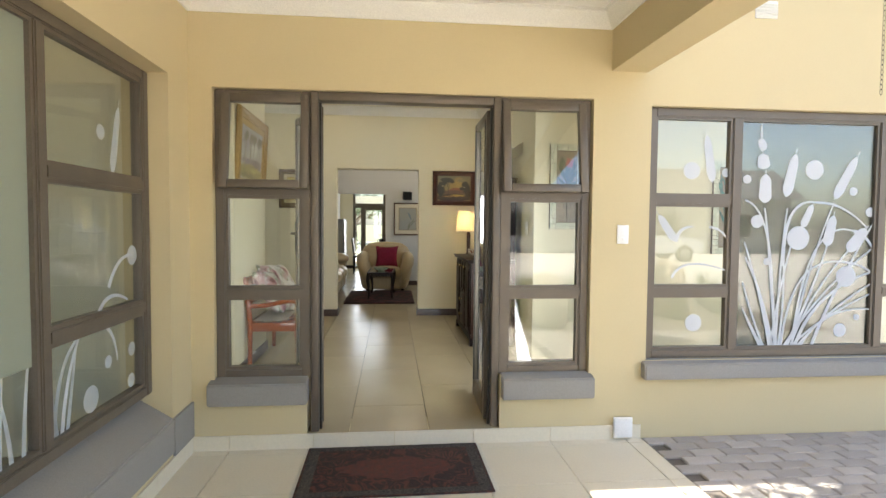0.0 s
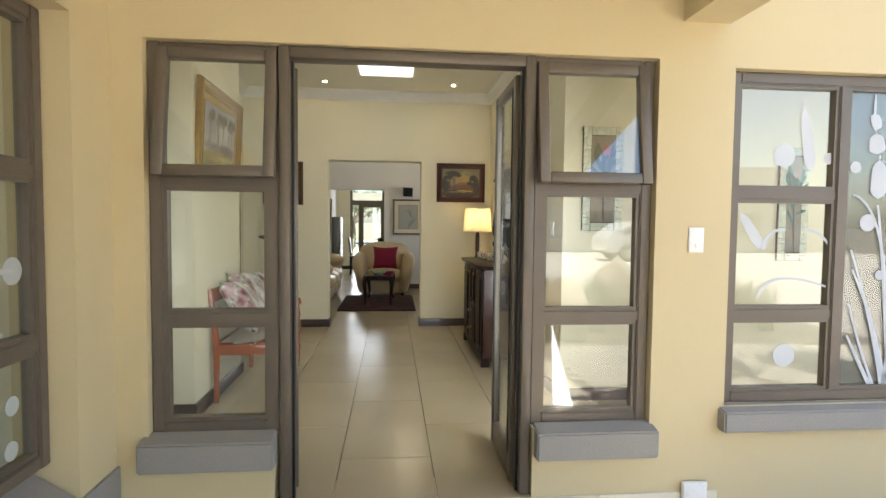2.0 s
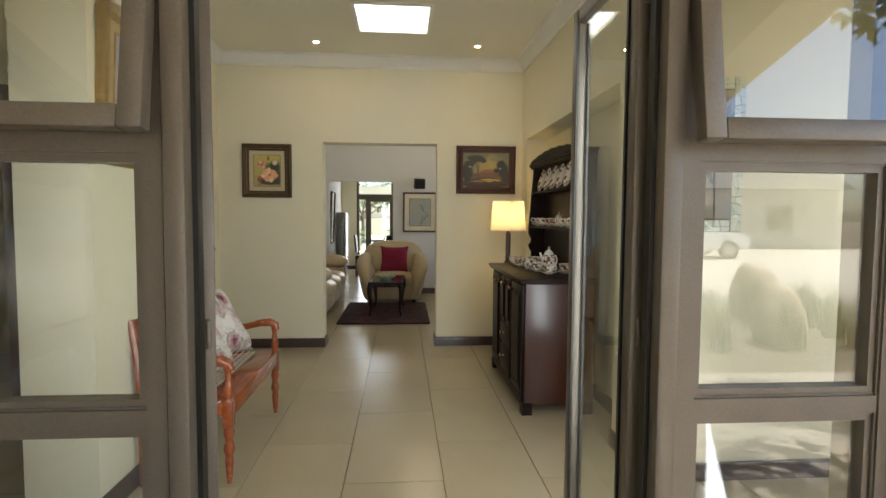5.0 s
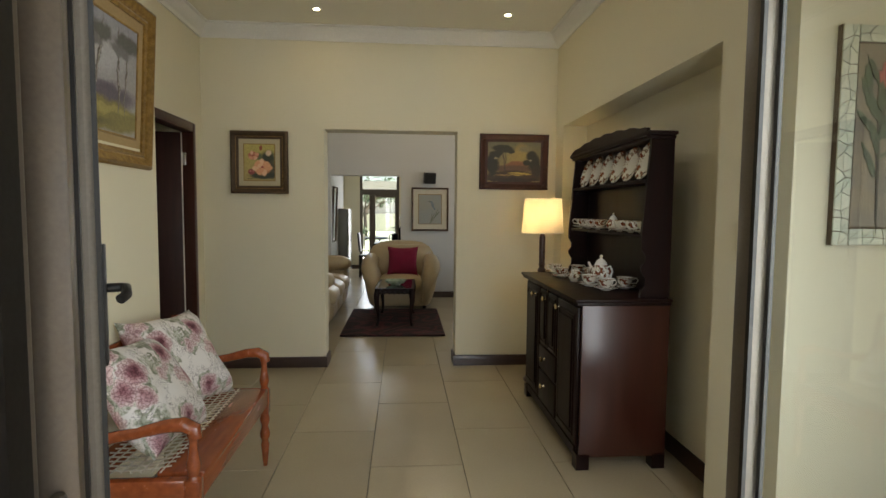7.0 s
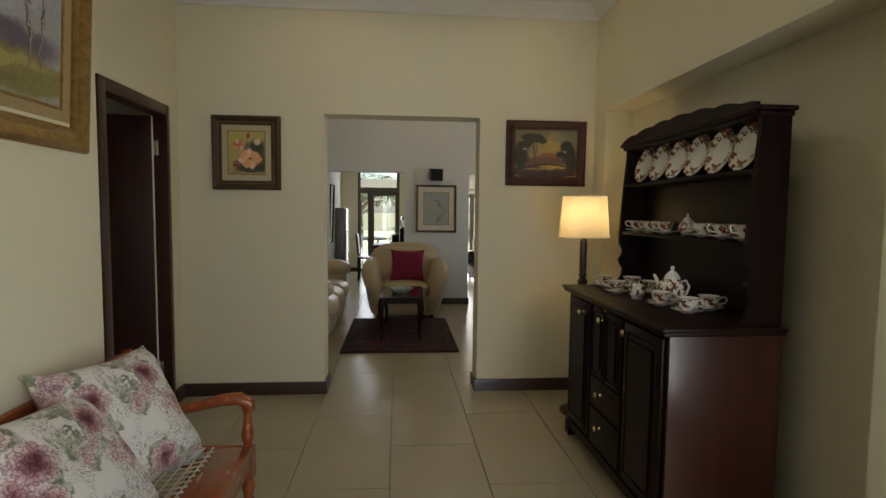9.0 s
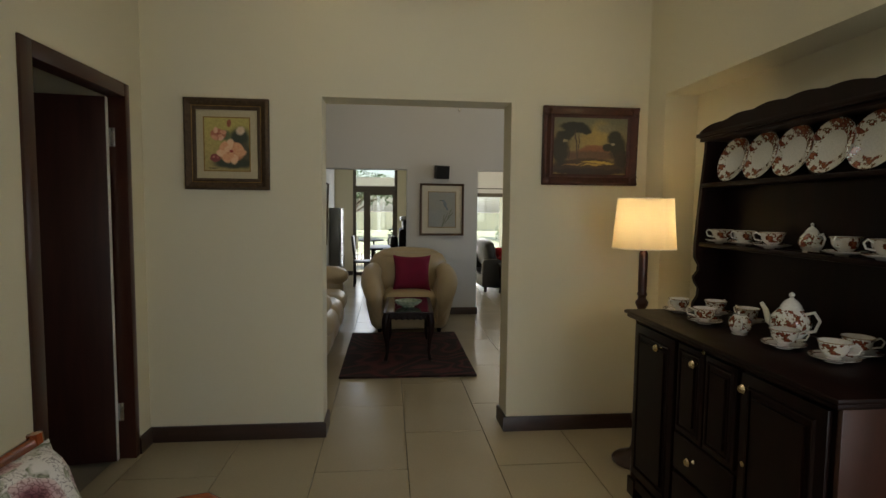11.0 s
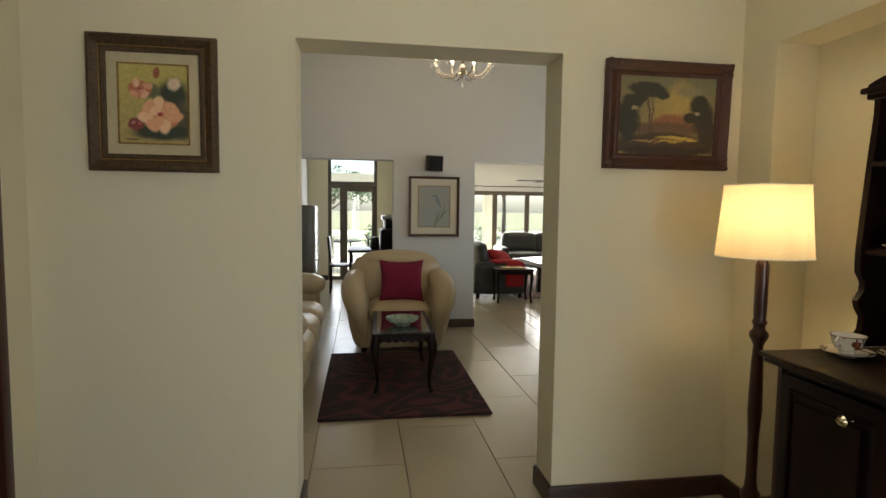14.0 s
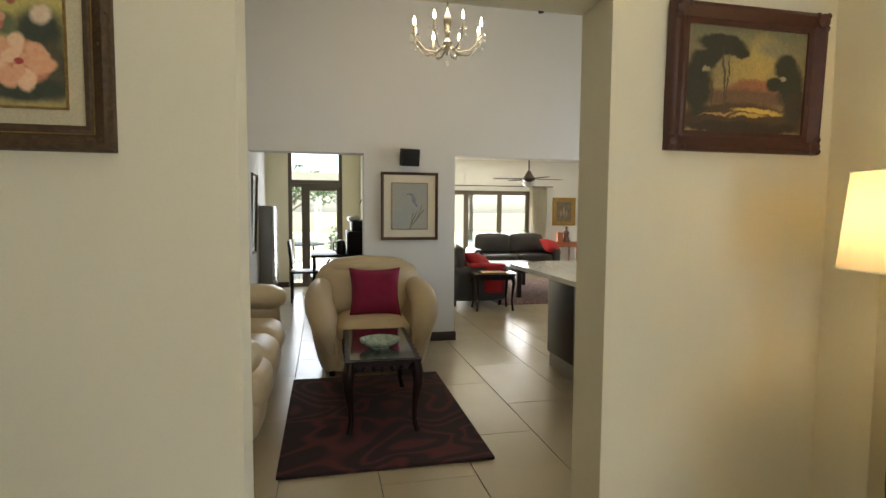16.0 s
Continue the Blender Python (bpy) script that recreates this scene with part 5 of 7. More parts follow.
# lamp
M_SHADE = bpy.data.materials.new("lamp_shade_cloth")
M_SHADE.use_nodes = True
sn, sl = M_SHADE.node_tree.nodes, M_SHADE.node_tree.links
tr, df, mx = sn.new("ShaderNodeBsdfTranslucent"), sn["Principled BSDF"], sn.new("ShaderNodeMixShader")
tr.inputs[0].default_value = (0.84, 0.73, 0.50, 1)
df.inputs["Base Color"].default_value, df.inputs["Roughness"].default_value = (0.80, 0.70, 0.48, 1), 0.9
mx.inputs[0].default_value = 0.36
sl.new(df.outputs[0], mx.inputs[1])
sl.new(tr.outputs[0], mx.inputs[2])
sl.new(mx.outputs[0], sn["Material Output"].inputs[0])
lamp = thing("floor_lamp", (1.60, 7.43, 0), "turned mahogany floor lamp with a glowing cream shade", "floor lamp")
part("base", lathe([(0.13, 0.0), (0.132, 0.012), (0.12, 0.025), (0.06, 0.04), (0.035, 0.07), (0.03, 0.10)], 28), M_REDWOOD, lamp)
part("pole", lathe([(0.026, 0.10), (0.022, 0.22), (0.034, 0.25), (0.036, 0.27), (0.024, 0.29), (0.020, 0.33), (0.020, 0.5), (0.026, 0.60), (0.022, 0.78), (0.018, 0.86), (0.024, 0.875), (0.034, 0.895), (0.034, 0.91), (0.022, 0.925), (0.022, 0.94), (0.028, 0.95), (0.022, 0.965), (0.024, 1.0), (0.024, 1.17), (0.018, 1.19), (0.010, 1.20), (0.008, 1.30)], 20), M_REDWOOD, lamp)
bm = lathe([(0.167, 1.205), (0.145, 1.475)], 96)
for v in bm.verts:
    a = math.atan2(v.co.y, v.co.x)
    q = 1 - 0.012 * abs(math.sin(6 * a)) ** 8
    v.co.x, v.co.y = v.co.x * q, v.co.y * q
bmesh.ops.delete(bm, geom=[f for f in bm.faces if len(f.verts) > 4], context="FACES")
shade = part("shade", bm, M_SHADE, lamp, "cream cloth drum shade")
for z, r in ((1.205, 0.167), (1.475, 0.145)):
    part("ring", turned(lathe([(r + 0.001, -0.003), (r + 0.0022, 0), (r + 0.001, 0.003), (r - 0.001, 0.003), (r - 0.001, -0.003)], 48, ring=True), Matrix.Translation((0, 0, z))), M_IVORY, lamp)
part("bulb", lathe([(0.012, 1.30), (0.014, 1.32), (0.030, 1.36), (0.031, 1.38), (0.020, 1.405), (0.004, 1.412)], 16), glow("lamp_bulb", (1.0, 0.74, 0.40), 18), lamp)
part("cable", tube([(0.02, -0.13, 0.008), (0.1, -0.25, 0.006), (0.2, -0.30, 0.006), (0.28, -0.25, 0.006)], 0.004, 6), M_PLASTIC, lamp)
bulb = new("lamp_light", bpy.data.lights.new("lamp_light", "POINT"))
bulb.data.energy, bulb.data.color, bulb.data.shadow_soft_size = 0.40, (1.0, 0.67, 0.28), 0.035
bulb.matrix_world = Matrix.Translation((1.60, 7.43, 1.36))

# downlights
def downlight(x, y, z):
    t = thing("downlight", (x, y, z), "small white recessed ceiling downlight, lit", "downlight", "hall downlights")
    part("trim", lathe([(0.030, -0.005), (0.038, -0.003), (0.039, 0.0), (0.021, 0.0), (0.021, -0.003)], 24, ring=True), M_WHITE, t)
    part("lens", lathe([(0.019, -0.002), (0.020, -0.001)], 20), glow("downlight_lens", (1.0, 0.80, 0.50), 60), t)
    return t

d0 = downlight(-0.176, 7.47, HALL_CEIL)
for x, y in ((1.296, 7.455), (-0.176, 5.9), (1.296, 5.9), (-0.176, 4.4), (1.296, 4.4), (2.9, 4.4)):
    copy_thing(d0, pose(x, y, HALL_CEIL))

# skylight
sk = thing("skylight", (0, 0, 0), "square white skylight in the hall ceiling", "skylight")
sk["kind"] = "structure"
x0, x1, y0, y1 = SKYLIGHT
part("trim", holed_slab((x0 - 0.028, x1 + 0.028), (y0 - 0.028, y1 + 0.028), (HALL_CEIL - 0.012, HALL_CEIL - 0.001), [SKYLIGHT]), M_WHITE, sk)
# the pane emits white of its own, in place of daylight from above
part("diffuser", boxes(((x0 + 0.002, y0 + 0.002, HALL_CEIL + 0.02), (x1 - 0.002, y1 - 0.002, HALL_CEIL + 0.026))), glow("skylight_pane_glow", (0.97, 0.99, 1.0), 0.6), sk)

# entrance mat
M_MAT = swirl("oriental_mat", (0.05, 0.028, 0.022), (0.15, 0.05, 0.035), 9, 0.05, 7)
mat1 = thing("door_mat", (0.595, 3.285, PORCH), "worn dark red oriental door mat with fringes on the porch", "mat", rz=0.5)
part("carpet", soft_box((-0.515, -0.31, 0.0), (0.515, 0.31, 0.010), 0.004), M_MAT, mat1)
part("border", boxes(*[((-0.50, y, 0.0), (0.50, y + 0.05, 0.0112)) for y in (-0.30, 0.25)], *[((x, -0.25, 0.0), (x + 0.06, 0.25, 0.0112)) for x in (-0.50, 0.44)]), swirl("mat_border", (0.035, 0.03, 0.03), (0.13, 0.11, 0.09), 22, 0.08, 9), mat1)
part("medallion", blobs([(0, 0, 0.30, 0.13, 0)], 0.0, 5, 0.12, 40), mat("mat_red", (0.14, 0.035, 0.025), 0.95, second=(0.05, 0.03, 0.025), scale=30, amount=1, bump=0.4), mat1).matrix_basis = pose(0, 0, 0.0105, -90, 0, 0)
for sx in (-1, 1):
    rnd = random.Random(9)
    part("fringe", joined(*[tube([(sx * 0.515, y, 0.006), (sx * (0.53 + rnd.uniform(0, 0.012)), y + rnd.uniform(-0.006, 0.006), 0.004)], 0.0022, 4) for y in [-0.30 + 0.012 * k for k in range(51)]]), M_IVORY, mat1)

# ---- lounge ----
M_LEATHER = mat("cream_leather", (0.50, 0.40, 0.245), 0.38, second=(0.43, 0.33, 0.19), scale=5, amount=0.8, fine=160, bump=0.12, coat=0.1)
M_BLACKLEATHER = mat("black_leather", (0.018, 0.017, 0.017), 0.33, second=(0.03, 0.028, 0.027), scale=6, amount=0.8, fine=160, bump=0.12)
M_CRIMSON = mat("crimson_cloth", (0.22, 0.006, 0.038), 0.9, second=(0.15, 0.004, 0.026), scale=9, amount=0.8, fine=260, bump=0.2)
M_RED = mat("red_cloth", (0.42, 0.012, 0.016), 0.85, second=(0.28, 0.008, 0.012), scale=9, amount=0.8, fine=260, bump=0.2)


def lumpy(a, b, r=0.08, bulge=0.03, seed=1, cuts=7, axis=None):
    """A padded block: rounded and swollen, with slight creases."""
    bm = bmesh.new()
    c = [(p + q) / 2 for p, q in zip(a, b)]
    h = [abs(q - p) / 2 for p, q in zip(a, b)]
    bmesh.ops.create_cube(bm, size=2.0)
    bmesh.ops.subdivide_edges(bm, edges=bm.edges[:], cuts=cuts, use_grid_fill=True)
    for v in bm.verts:
        u = v.co.copy()
        p = Vector([u[i] * h[i] for i in range(3)])
        inner = Vector([max(-(h[i] - r), min(h[i] - r, p[i])) for i in range(3)])
        off = p - inner
        if off.length > 1e-6:
            off = off.normalized() * r
        q = inner + off
        swell = [(1 - u[(i + 1) % 3] ** 2) * (1 - u[(i + 2) % 3] ** 2) for i in range(3)]
        for i in range(3):
            q[i] += bulge * swell[i] * u[i]
        n = noise.noise(Vector((q.x * 6 + seed, q.y * 6, q.z * 6)))
        q += u.normalized() * 0.007 * n
        v.co = q + Vector(c)
    return bm


armchair = thing("armchair", (0.46, 11.06, 0), "cream leather armchair with padded flared arms", "armchair", rz=-1)
part("base", lumpy((-0.37, -0.39, 0.03), (0.37, 0.42, 0.34), 0.05, 0.01, 3), M_LEATHER, armchair)
part("seat_cushion", lumpy((-0.29, -0.47, 0.26), (0.29, 0.22, 0.455), 0.085, 0.03, 4, 9), M_LEATHER, armchair)
part("backrest", turned(lumpy((-0.45, -0.13, -0.28), (0.45, 0.14, 0.26), 0.13, 0.05, 5, 9), pose(0, 0.30, 0.61, -12, 0, 0)), M_LEATHER, armchair)
part("headrest", turned(lumpy((-0.40, -0.10, -0.09), (0.40, 0.11, 0.10), 0.09, 0.045, 6, 9), pose(0, 0.33, 0.79, -12, 0, 0)), M_LEATHER, armchair)
for s in (-1, 1):
    arm = part("arm", turned(lumpy((-0.09, -0.42, -0.28), (0.09, 0.36, 0.28), 0.075, 0.03, 7 + s, 9), pose(s * 0.385, 0, 0.32, 0, s * 12, 0)), M_LEATHER, armchair)
    part("arm_pad", tube([(s * 0.41, 0.40, 0.64), (s * 0.425, 0.34, 0.65), (s * 0.44, 0.15, 0.635), (s * 0.45, -0.08, 0.60), (s * 0.44, -0.28, 0.55), (s * 0.415, -0.40, 0.47), (s * 0.385, -0.445, 0.37), (s * 0.365, -0.455, 0.27), (s * 0.35, -0.45, 0.20)], [0.05, 0.09, 0.11, 0.118, 0.118, 0.105, 0.08, 0.055, 0.03], 20), M_LEATHER, arm)
    part("piping", tube([(s * 0.335, 0.1, 0.53), (s * 0.325, -0.25, 0.50), (s * 0.318, -0.43, 0.44), (s * 0.31, -0.475, 0.32), (s * 0.305, -0.465, 0.12)], 0.007, 6), M_LEATHER, arm)
for x in (-0.34, 0.34):
    for y in (-0.34, 0.34):
        part("foot", lathe([(0.022, 0), (0.028, 0.05)], 12, (x, y, 0)), M_DARKWOOD, armchair)
ob = solid("cushion", pillow_mesh(0.45, 0.44, 0.15, 60), M_CRIMSON, "crimson cloth scatter cushion on the cream armchair", "cushion", smooth=60)
ob.matrix_basis = pose(0.485, 10.93, 0.655, -20, 0, -3)

sofa = thing("sofa", (-0.74, 10.15, 0), "cream leather sofa along the lounge wall", "sofa")
part("base", lumpy((-0.42, -1.05, 0.04), (0.36, 1.05, 0.33), 0.05, 0.01, 13), M_LEATHER, sofa)
for k in range(3):
    y = -0.70 + 0.55 * k
    part("seat_cushion", lumpy((-0.15, y - 0.27, 0.28), (0.47, y + 0.27, 0.49), 0.09, 0.025, 20 + k), M_LEATHER, sofa)
    part("seat_front", lumpy((0.28, y - 0.27, 0.12), (0.44, y + 0.27, 0.36), 0.06, 0.02, 24 + k), M_LEATHER, sofa)
    part("back_cushion", turned(lumpy((-0.11, -0.27, -0.25), (0.11, 0.27, 0.25), 0.10, 0.03, 30 + k), pose(-0.26, y, 0.66, 0, -10, 0)), M_LEATHER, sofa)
for y in (-1.05, 0.93):
    arm = part("arm", lumpy((-0.40, y - 0.02, 0.06), (0.40, y + 0.20, 0.60), 0.08, 0.02, 36), M_LEATHER, sofa)
    part("arm_pad", lumpy((-0.40, y - 0.06, 0.50), (0.45, y + 0.23, 0.70), 0.095, 0.02, 37), M_LEATHER, arm)
for x in (-0.3, 0.28):
    for y in (-0.95, 0.95):
        part("foot", lathe([(0.022, 0), (0.028, 0.06)], 12, (x, y, 0)), M_DARKWOOD, sofa)

M_RUG = swirl("maroon_pile", (0.030, 0.013, 0.013), (0.115, 0.026, 0.028), 1.5, 0.05, 10.0)
rug = thing("rug", (0.383, 9.815, 0.0), "dark maroon pile rug with winding red lines", "rug", rz=-0.3)
part("carpet", soft_box((-0.576, -0.80, 0.001), (0.576, 0.80, 0.022), 0.008, 2), M_RUG, rug)

# coffee table with cabriole legs
table = thing("coffee_table", (0.405, 9.86, 0.022), "dark carved coffee table with cabriole legs on the rug", "coffee table", rz=-2)
TW, TL, TH = 0.225, 0.445, 0.45
wavy = []
for (xa, ya), (xb, yb) in zip(((-TW, -TL), (TW, -TL), (TW, TL), (-TW, TL)), ((TW, -TL), (TW, TL), (-TW, TL), (-TW, -TL))):
    n = 16 if xa != xb else 32
    nx, ny = (0, -1 if ya < 0 else 1) if xa != xb else (1 if xa > 0 else -1, 0)
    for k in range(n):
        f = k / n
        o = 0.007 * math.sin(f * math.pi * n / 2)
        wavy.append((xa + (xb - xa) * f + nx * o, ya + (yb - ya) * f + ny * o))
part("tabletop", prism(wavy, TH - 0.016, TH), M_DARKWOOD, table)
part("inset", boxes(((-TW + 0.03, -TL + 0.03, TH - 0.001), (TW - 0.03, TL - 0.03, TH + 0.003))), mat("smoked_glass_top", (0.018, 0.013, 0.011), 0.06, bump=0, fine=60, scale=3, coat=0.6), table)
for y in (-TL + 0.03, TL - 0.05):
    part("apron", boxes(((-TW + 0.03, y, TH - 0.065), (TW - 0.03, y + 0.02, TH - 0.016))), M_DARKWOOD, table)
for x in (-TW + 0.025, TW - 0.045):
    part("apron", boxes(((x, -TL + 0.05, TH - 0.065), (x + 0.02, TL - 0.05, TH - 0.016))), M_DARKWOOD, table)
for k in range(7):
    part("carving", lathe([(0.002, -0.018), (0.014, -0.012), (0.017, 0.0), (0.012, 0.012), (0.002, 0.016)], 10, (-TW + 0.06 + k * 0.0555, -TL + 0.028, TH - 0.055)), M_DARKWOOD, table)
for sx in (-1, 1):
    for sy in (-1, 1):
        x, y = sx * (TW - 0.03), sy * (TL - 0.035)
        leg = part("leg", tube([(x, y, TH - 0.016), (x + sx * 0.012, y + sy * 0.012, TH - 0.09), (x + sx * 0.014, y + sy * 0.014, TH - 0.15), (x - sx * 0.002, y, 0.17), (x - sx * 0.006, y - sy * 0.004, 0.08), (x + sx * 0.006, y + sy * 0.006, 0.022), (x + sx * 0.014, y + sy * 0.014, 0.004)], [0.032, 0.035, 0.030, 0.020, 0.015, 0.017, 0.022], 12), M_DARKWOOD, table)
        part("scroll", lathe([(0.004, -0.01), (0.016, 0.0), (0.004, 0.01)], 10, (x + sx * 0.018, y + sy * 0.018, TH - 0.10)), M_DARKWOOD, leg)
bowl = thing("bowl", (0.40, 9.72, 0.476), "oval china bowl with a green leaf pattern on the coffee table", "bowl")
part("body", turned(lathe([(0.06, 0), (0.062, 0.008), (0.10, 0.02), (0.128, 0.045), (0.130, 0.062), (0.124, 0.062), (0.10, 0.028), (0.05, 0.014)], 32), Matrix.Diagonal((1, 0.8, 1, 1))), mat("patterned_china", (0.62, 0.66, 0.56), 0.2, second=(0.10, 0.22, 0.12), scale=26, amount=1.0, bump=0.0, coat=0.4), bowl)

# bird print and loudspeaker
bird, cw, ch = picture("bird_picture", "bird print with a wide ivory mount in a brown frame", (0.915, P0 - 0.002, 1.405), 0, 0.585, 0.685, 0.028, wood("brown_frame", (0.06, 0.03, 0.015), (0.14, 0.07, 0.035), 0.4, 0.2, (4, 4, 4)), paint("pale_sky", (0.33, 0.37, 0.40), (0.40, 0.38, 0.30), 4), 0.085, M_IVORY, 0.008)
part("reed", blobs([(0.04, -0.13, 0.004, 0.10, -25), (0.02, -0.14, 0.003, 0.10, -10), (0.08, -0.12, 0.004, 0.12, -38), (0.10, -0.06, 0.003, 0.09, -20)], 0.0152, 70), paint("reed", (0.16, 0.20, 0.09)), bird)
part("bird_shape", blobs([(0.04, 0.07, 0.022, 0.040, 15), (0.02, 0.115, 0.022, 0.014, 0), (0.062, 0.02, 0.010, 0.035, 25)], 0.0156, 71, 0.1), paint("plumage", (0.10, 0.16, 0.24), (0.30, 0.34, 0.36), 40), bird)
part("bird_beak", blobs([(-0.012, 0.122, 0.020, 0.003, 8)], 0.016, 72, 0.1), paint("beak", (0.02, 0.02, 0.02)), bird)
spk = thing("loudspeaker", (0.90, P0 - 0.06, 1.885), "small black wall loudspeaker above the bird print", "loudspeaker")
spk.matrix_basis = pose(0.905, P0 - 0.085, 1.89, 8, 0, 12)
part("cabinet", soft_box((-0.088, -0.05, -0.085), (0.088, 0.06, 0.085), 0.008), M_BLACKMETAL, spk)
part("grille", soft_box((-0.08, -0.057, -0.077), (0.08, -0.051, 0.077), 0.003), mat("speaker_cloth", (0.012, 0.012, 0.013), 0.95, fine=300, bump=0.4), spk)
part("bracket", tube([(0, 0.05, 0), (0, 0.10, 0.0)], 0.012, 8), M_BLACKMETAL, spk)

# chandelier
M_CRYSTAL = glass_mat("crystal", (0.97, 0.97, 0.96), 0.25)
M_NICKEL = mat("aged_nickel", (0.45, 0.40, 0.32), 0.25, metal=1.0, bump=0.0)
M_FLAME = glow("candle_bulb", (1.0, 0.84, 0.58), 14)
CH = (0.92, 10.10)
chan = thing("chandelier", (*CH, 0), "crystal chandelier with lit candle bulbs over the lounge", "chandelier")
part("stem", lathe([(0.006, 2.46), (0.016, 2.48), (0.03, 2.52), (0.034, 2.55), (0.012, 2.58), (0.022, 2.64), (0.030, 2.70), (0.012, 2.76), (0.006, 2.78), (0.005, LOUNGE_CEIL - 0.03)], 16), M_NICKEL, chan)
part("ceiling_rose", lathe([(0.02, LOUNGE_CEIL - 0.05), (0.055, LOUNGE_CEIL - 0.02), (0.06, LOUNGE_CEIL)], 20), M_NICKEL, chan)
part("finial", lathe([(0.002, 2.385), (0.014, 2.40), (0.016, 2.412), (0.003, 2.43), (0.003, 2.46)], 12), M_CRYSTAL, chan)
rnd = random.Random(5)
for k in range(8):
    a = 2 * math.pi * k / 8 + 0.2
    ca, sa = math.cos(a), math.sin(a)
    arm = part("arm", tube([(0.02 * ca, 0.02 * sa, 2.53), (0.09 * ca, 0.09 * sa, 2.475), (0.17 * ca, 0.17 * sa, 2.48), (0.235 * ca, 0.235 * sa, 2.54), (0.25 * ca, 0.25 * sa, 2.565)], 0.0055, 8), M_NICKEL, chan)
    x, y = 0.25 * ca, 0.25 * sa
    part("cup", lathe([(0.008, 2.563), (0.034, 2.574), (0.036, 2.578), (0.010, 2.572)], 14, (x, y, 0)), M_CRYSTAL, arm)
    part("candle", lathe([(0.010, 2.573), (0.010, 2.635)], 12, (x, y, 0)), M_IVORY, arm)
    part("bulb", lathe([(0.005, 2.636), (0.010, 2.652), (0.009, 2.668), (0.002, 2.694)], 10, (x, y, 0)), M_FLAME, arm)
    for j in range(5):
        q = 2 * math.pi * j / 5
        part("drop", lathe([(0.0006, -0.052), (0.006, -0.040), (0.004, -0.028), (0.0008, -0.02), (0.0008, 0.0)], 6, (x + 0.032 * math.cos(q), y + 0.032 * math.sin(q), 2.574)), M_CRYSTAL, arm)
    for j in range(4):
        r = 0.05 + 0.05 * j
        part("drop", lathe([(0.0006, -0.045), (0.005, -0.034), (0.0035, -0.022), (0.0008, -0.014), (0.0008, 0.0)], 6, (r * ca, r * sa, 2.50 if j in (1, 2) else 2.515)), M_CRYSTAL, arm)
cl = new("chandelier_light", bpy.data.lights.new("chandelier_light", "POINT"))
cl.data.energy, cl.data.color, cl.data.shadow_soft_size = 3.2, (1.0, 0.80, 0.56), 0.22
cl.matrix_world = Matrix.Translation((*CH, 2.80))
for x in (0.52, 2.26):
    t = thing("ceiling_clip", (x, P0 - 0.12, LOUNGE_CEIL), "small black ceiling spotlight", "spotlight")
    part("spot_body", lathe([(0.03, -0.05), (0.032, -0.02), (0.02, 0.0)], 14), M_BLACKMETAL, t)

# kitchen counter
M_STONE = mat("pale_stone", (0.62, 0.61, 0.57), 0.12, second=(0.50, 0.49, 0.46), scale=30, amount=0.8, fine=120, bump=0.0, coat=0.3)
M_CAB = wood("espresso_veneer", (0.016, 0.009, 0.007), (0.03, 0.018, 0.013), 0.35, 0.2, (1.5, 14, 14))
ctr = thing("kitchen_counter", (2.0, 9.0, 0), "dark veneered kitchen island with a pale stone top", "kitchen island")
part("body", boxes(((0.004, 0.2, 0.13), (1.5, 1.68, 0.89))), M_CAB, ctr)
for k in range(3):
    part("panel", soft_box((-0.014, 0.2 + 0.4933 * k + 0.002, 0.13), (0.003, 0.2 + 0.4933 * (k + 1) - 0.002, 0.885), 0.002), M_CAB, ctr)
part("plinth", boxes(((0.0, 0.22, 0.0), (1.48, 1.66, 0.13))), mat("brushed_plinth", (0.34, 0.32, 0.29), 0.4, metal=0.6, bump=0.02), ctr)
part("worktop", prism([(-0.42, 0.10), (1.6, 0.10), (1.6, 1.74), (-0.02, 1.74), (-0.42, 1.53)], 0.89, 0.922), M_STONE, ctr)
part("support", lathe([(0.03, 0.0), (0.03, 0.89)], 16, (-0.25, 0.3, 0)), M_STEEL, ctr)

# ---- kitchen passage ----
window_frame("window_kitchen_door", "bronze aluminium glazed kitchen door with a transom light", "y", 16.10, (-0.53, 0.40), (0.0, 1.825), [-0.265], [], w=0.05)
window_frame("window_kitchen_transom", "bronze aluminium transom light over the kitchen door", "y", 16.10, (-0.53, 0.40), (1.827, 2.42), [], [], w=0.045)
kd = thing("door_3", (0, 0, 0), "bronze aluminium glazed kitchen door", "door")
for a, b in (((-0.235, 16.085, 0.05), (-0.165, 16.125, 1.765)), ((0.30, 16.085, 0.05), (0.345, 16.125, 1.765)), ((-0.165, 16.086, 1.70), (0.30, 16.124, 1.765)), ((-0.165, 16.086, 0.05), (0.30, 16.124, 0.17))):
    part("stile", soft_box(a, b, 0.004), M_FRAME, kd)
part("door_handle", tube([(0.32, 16.085, 0.98), (0.32, 16.04, 0.98), (0.22, 16.03, 0.98)], 0.009, 8), M_BLACKMETAL, kd)
fr = thing("fridge", (-0.895, 14.9, 0), "tall steel fridge with two doors against the passage wall", "fridge")
part("body", soft_box((0, 0, 0.02), (0.18, 0.62, 1.42), 0.006), mat("fridge_side", (0.26, 0.26, 0.25), 0.4, metal=0.5, bump=0.02), fr)
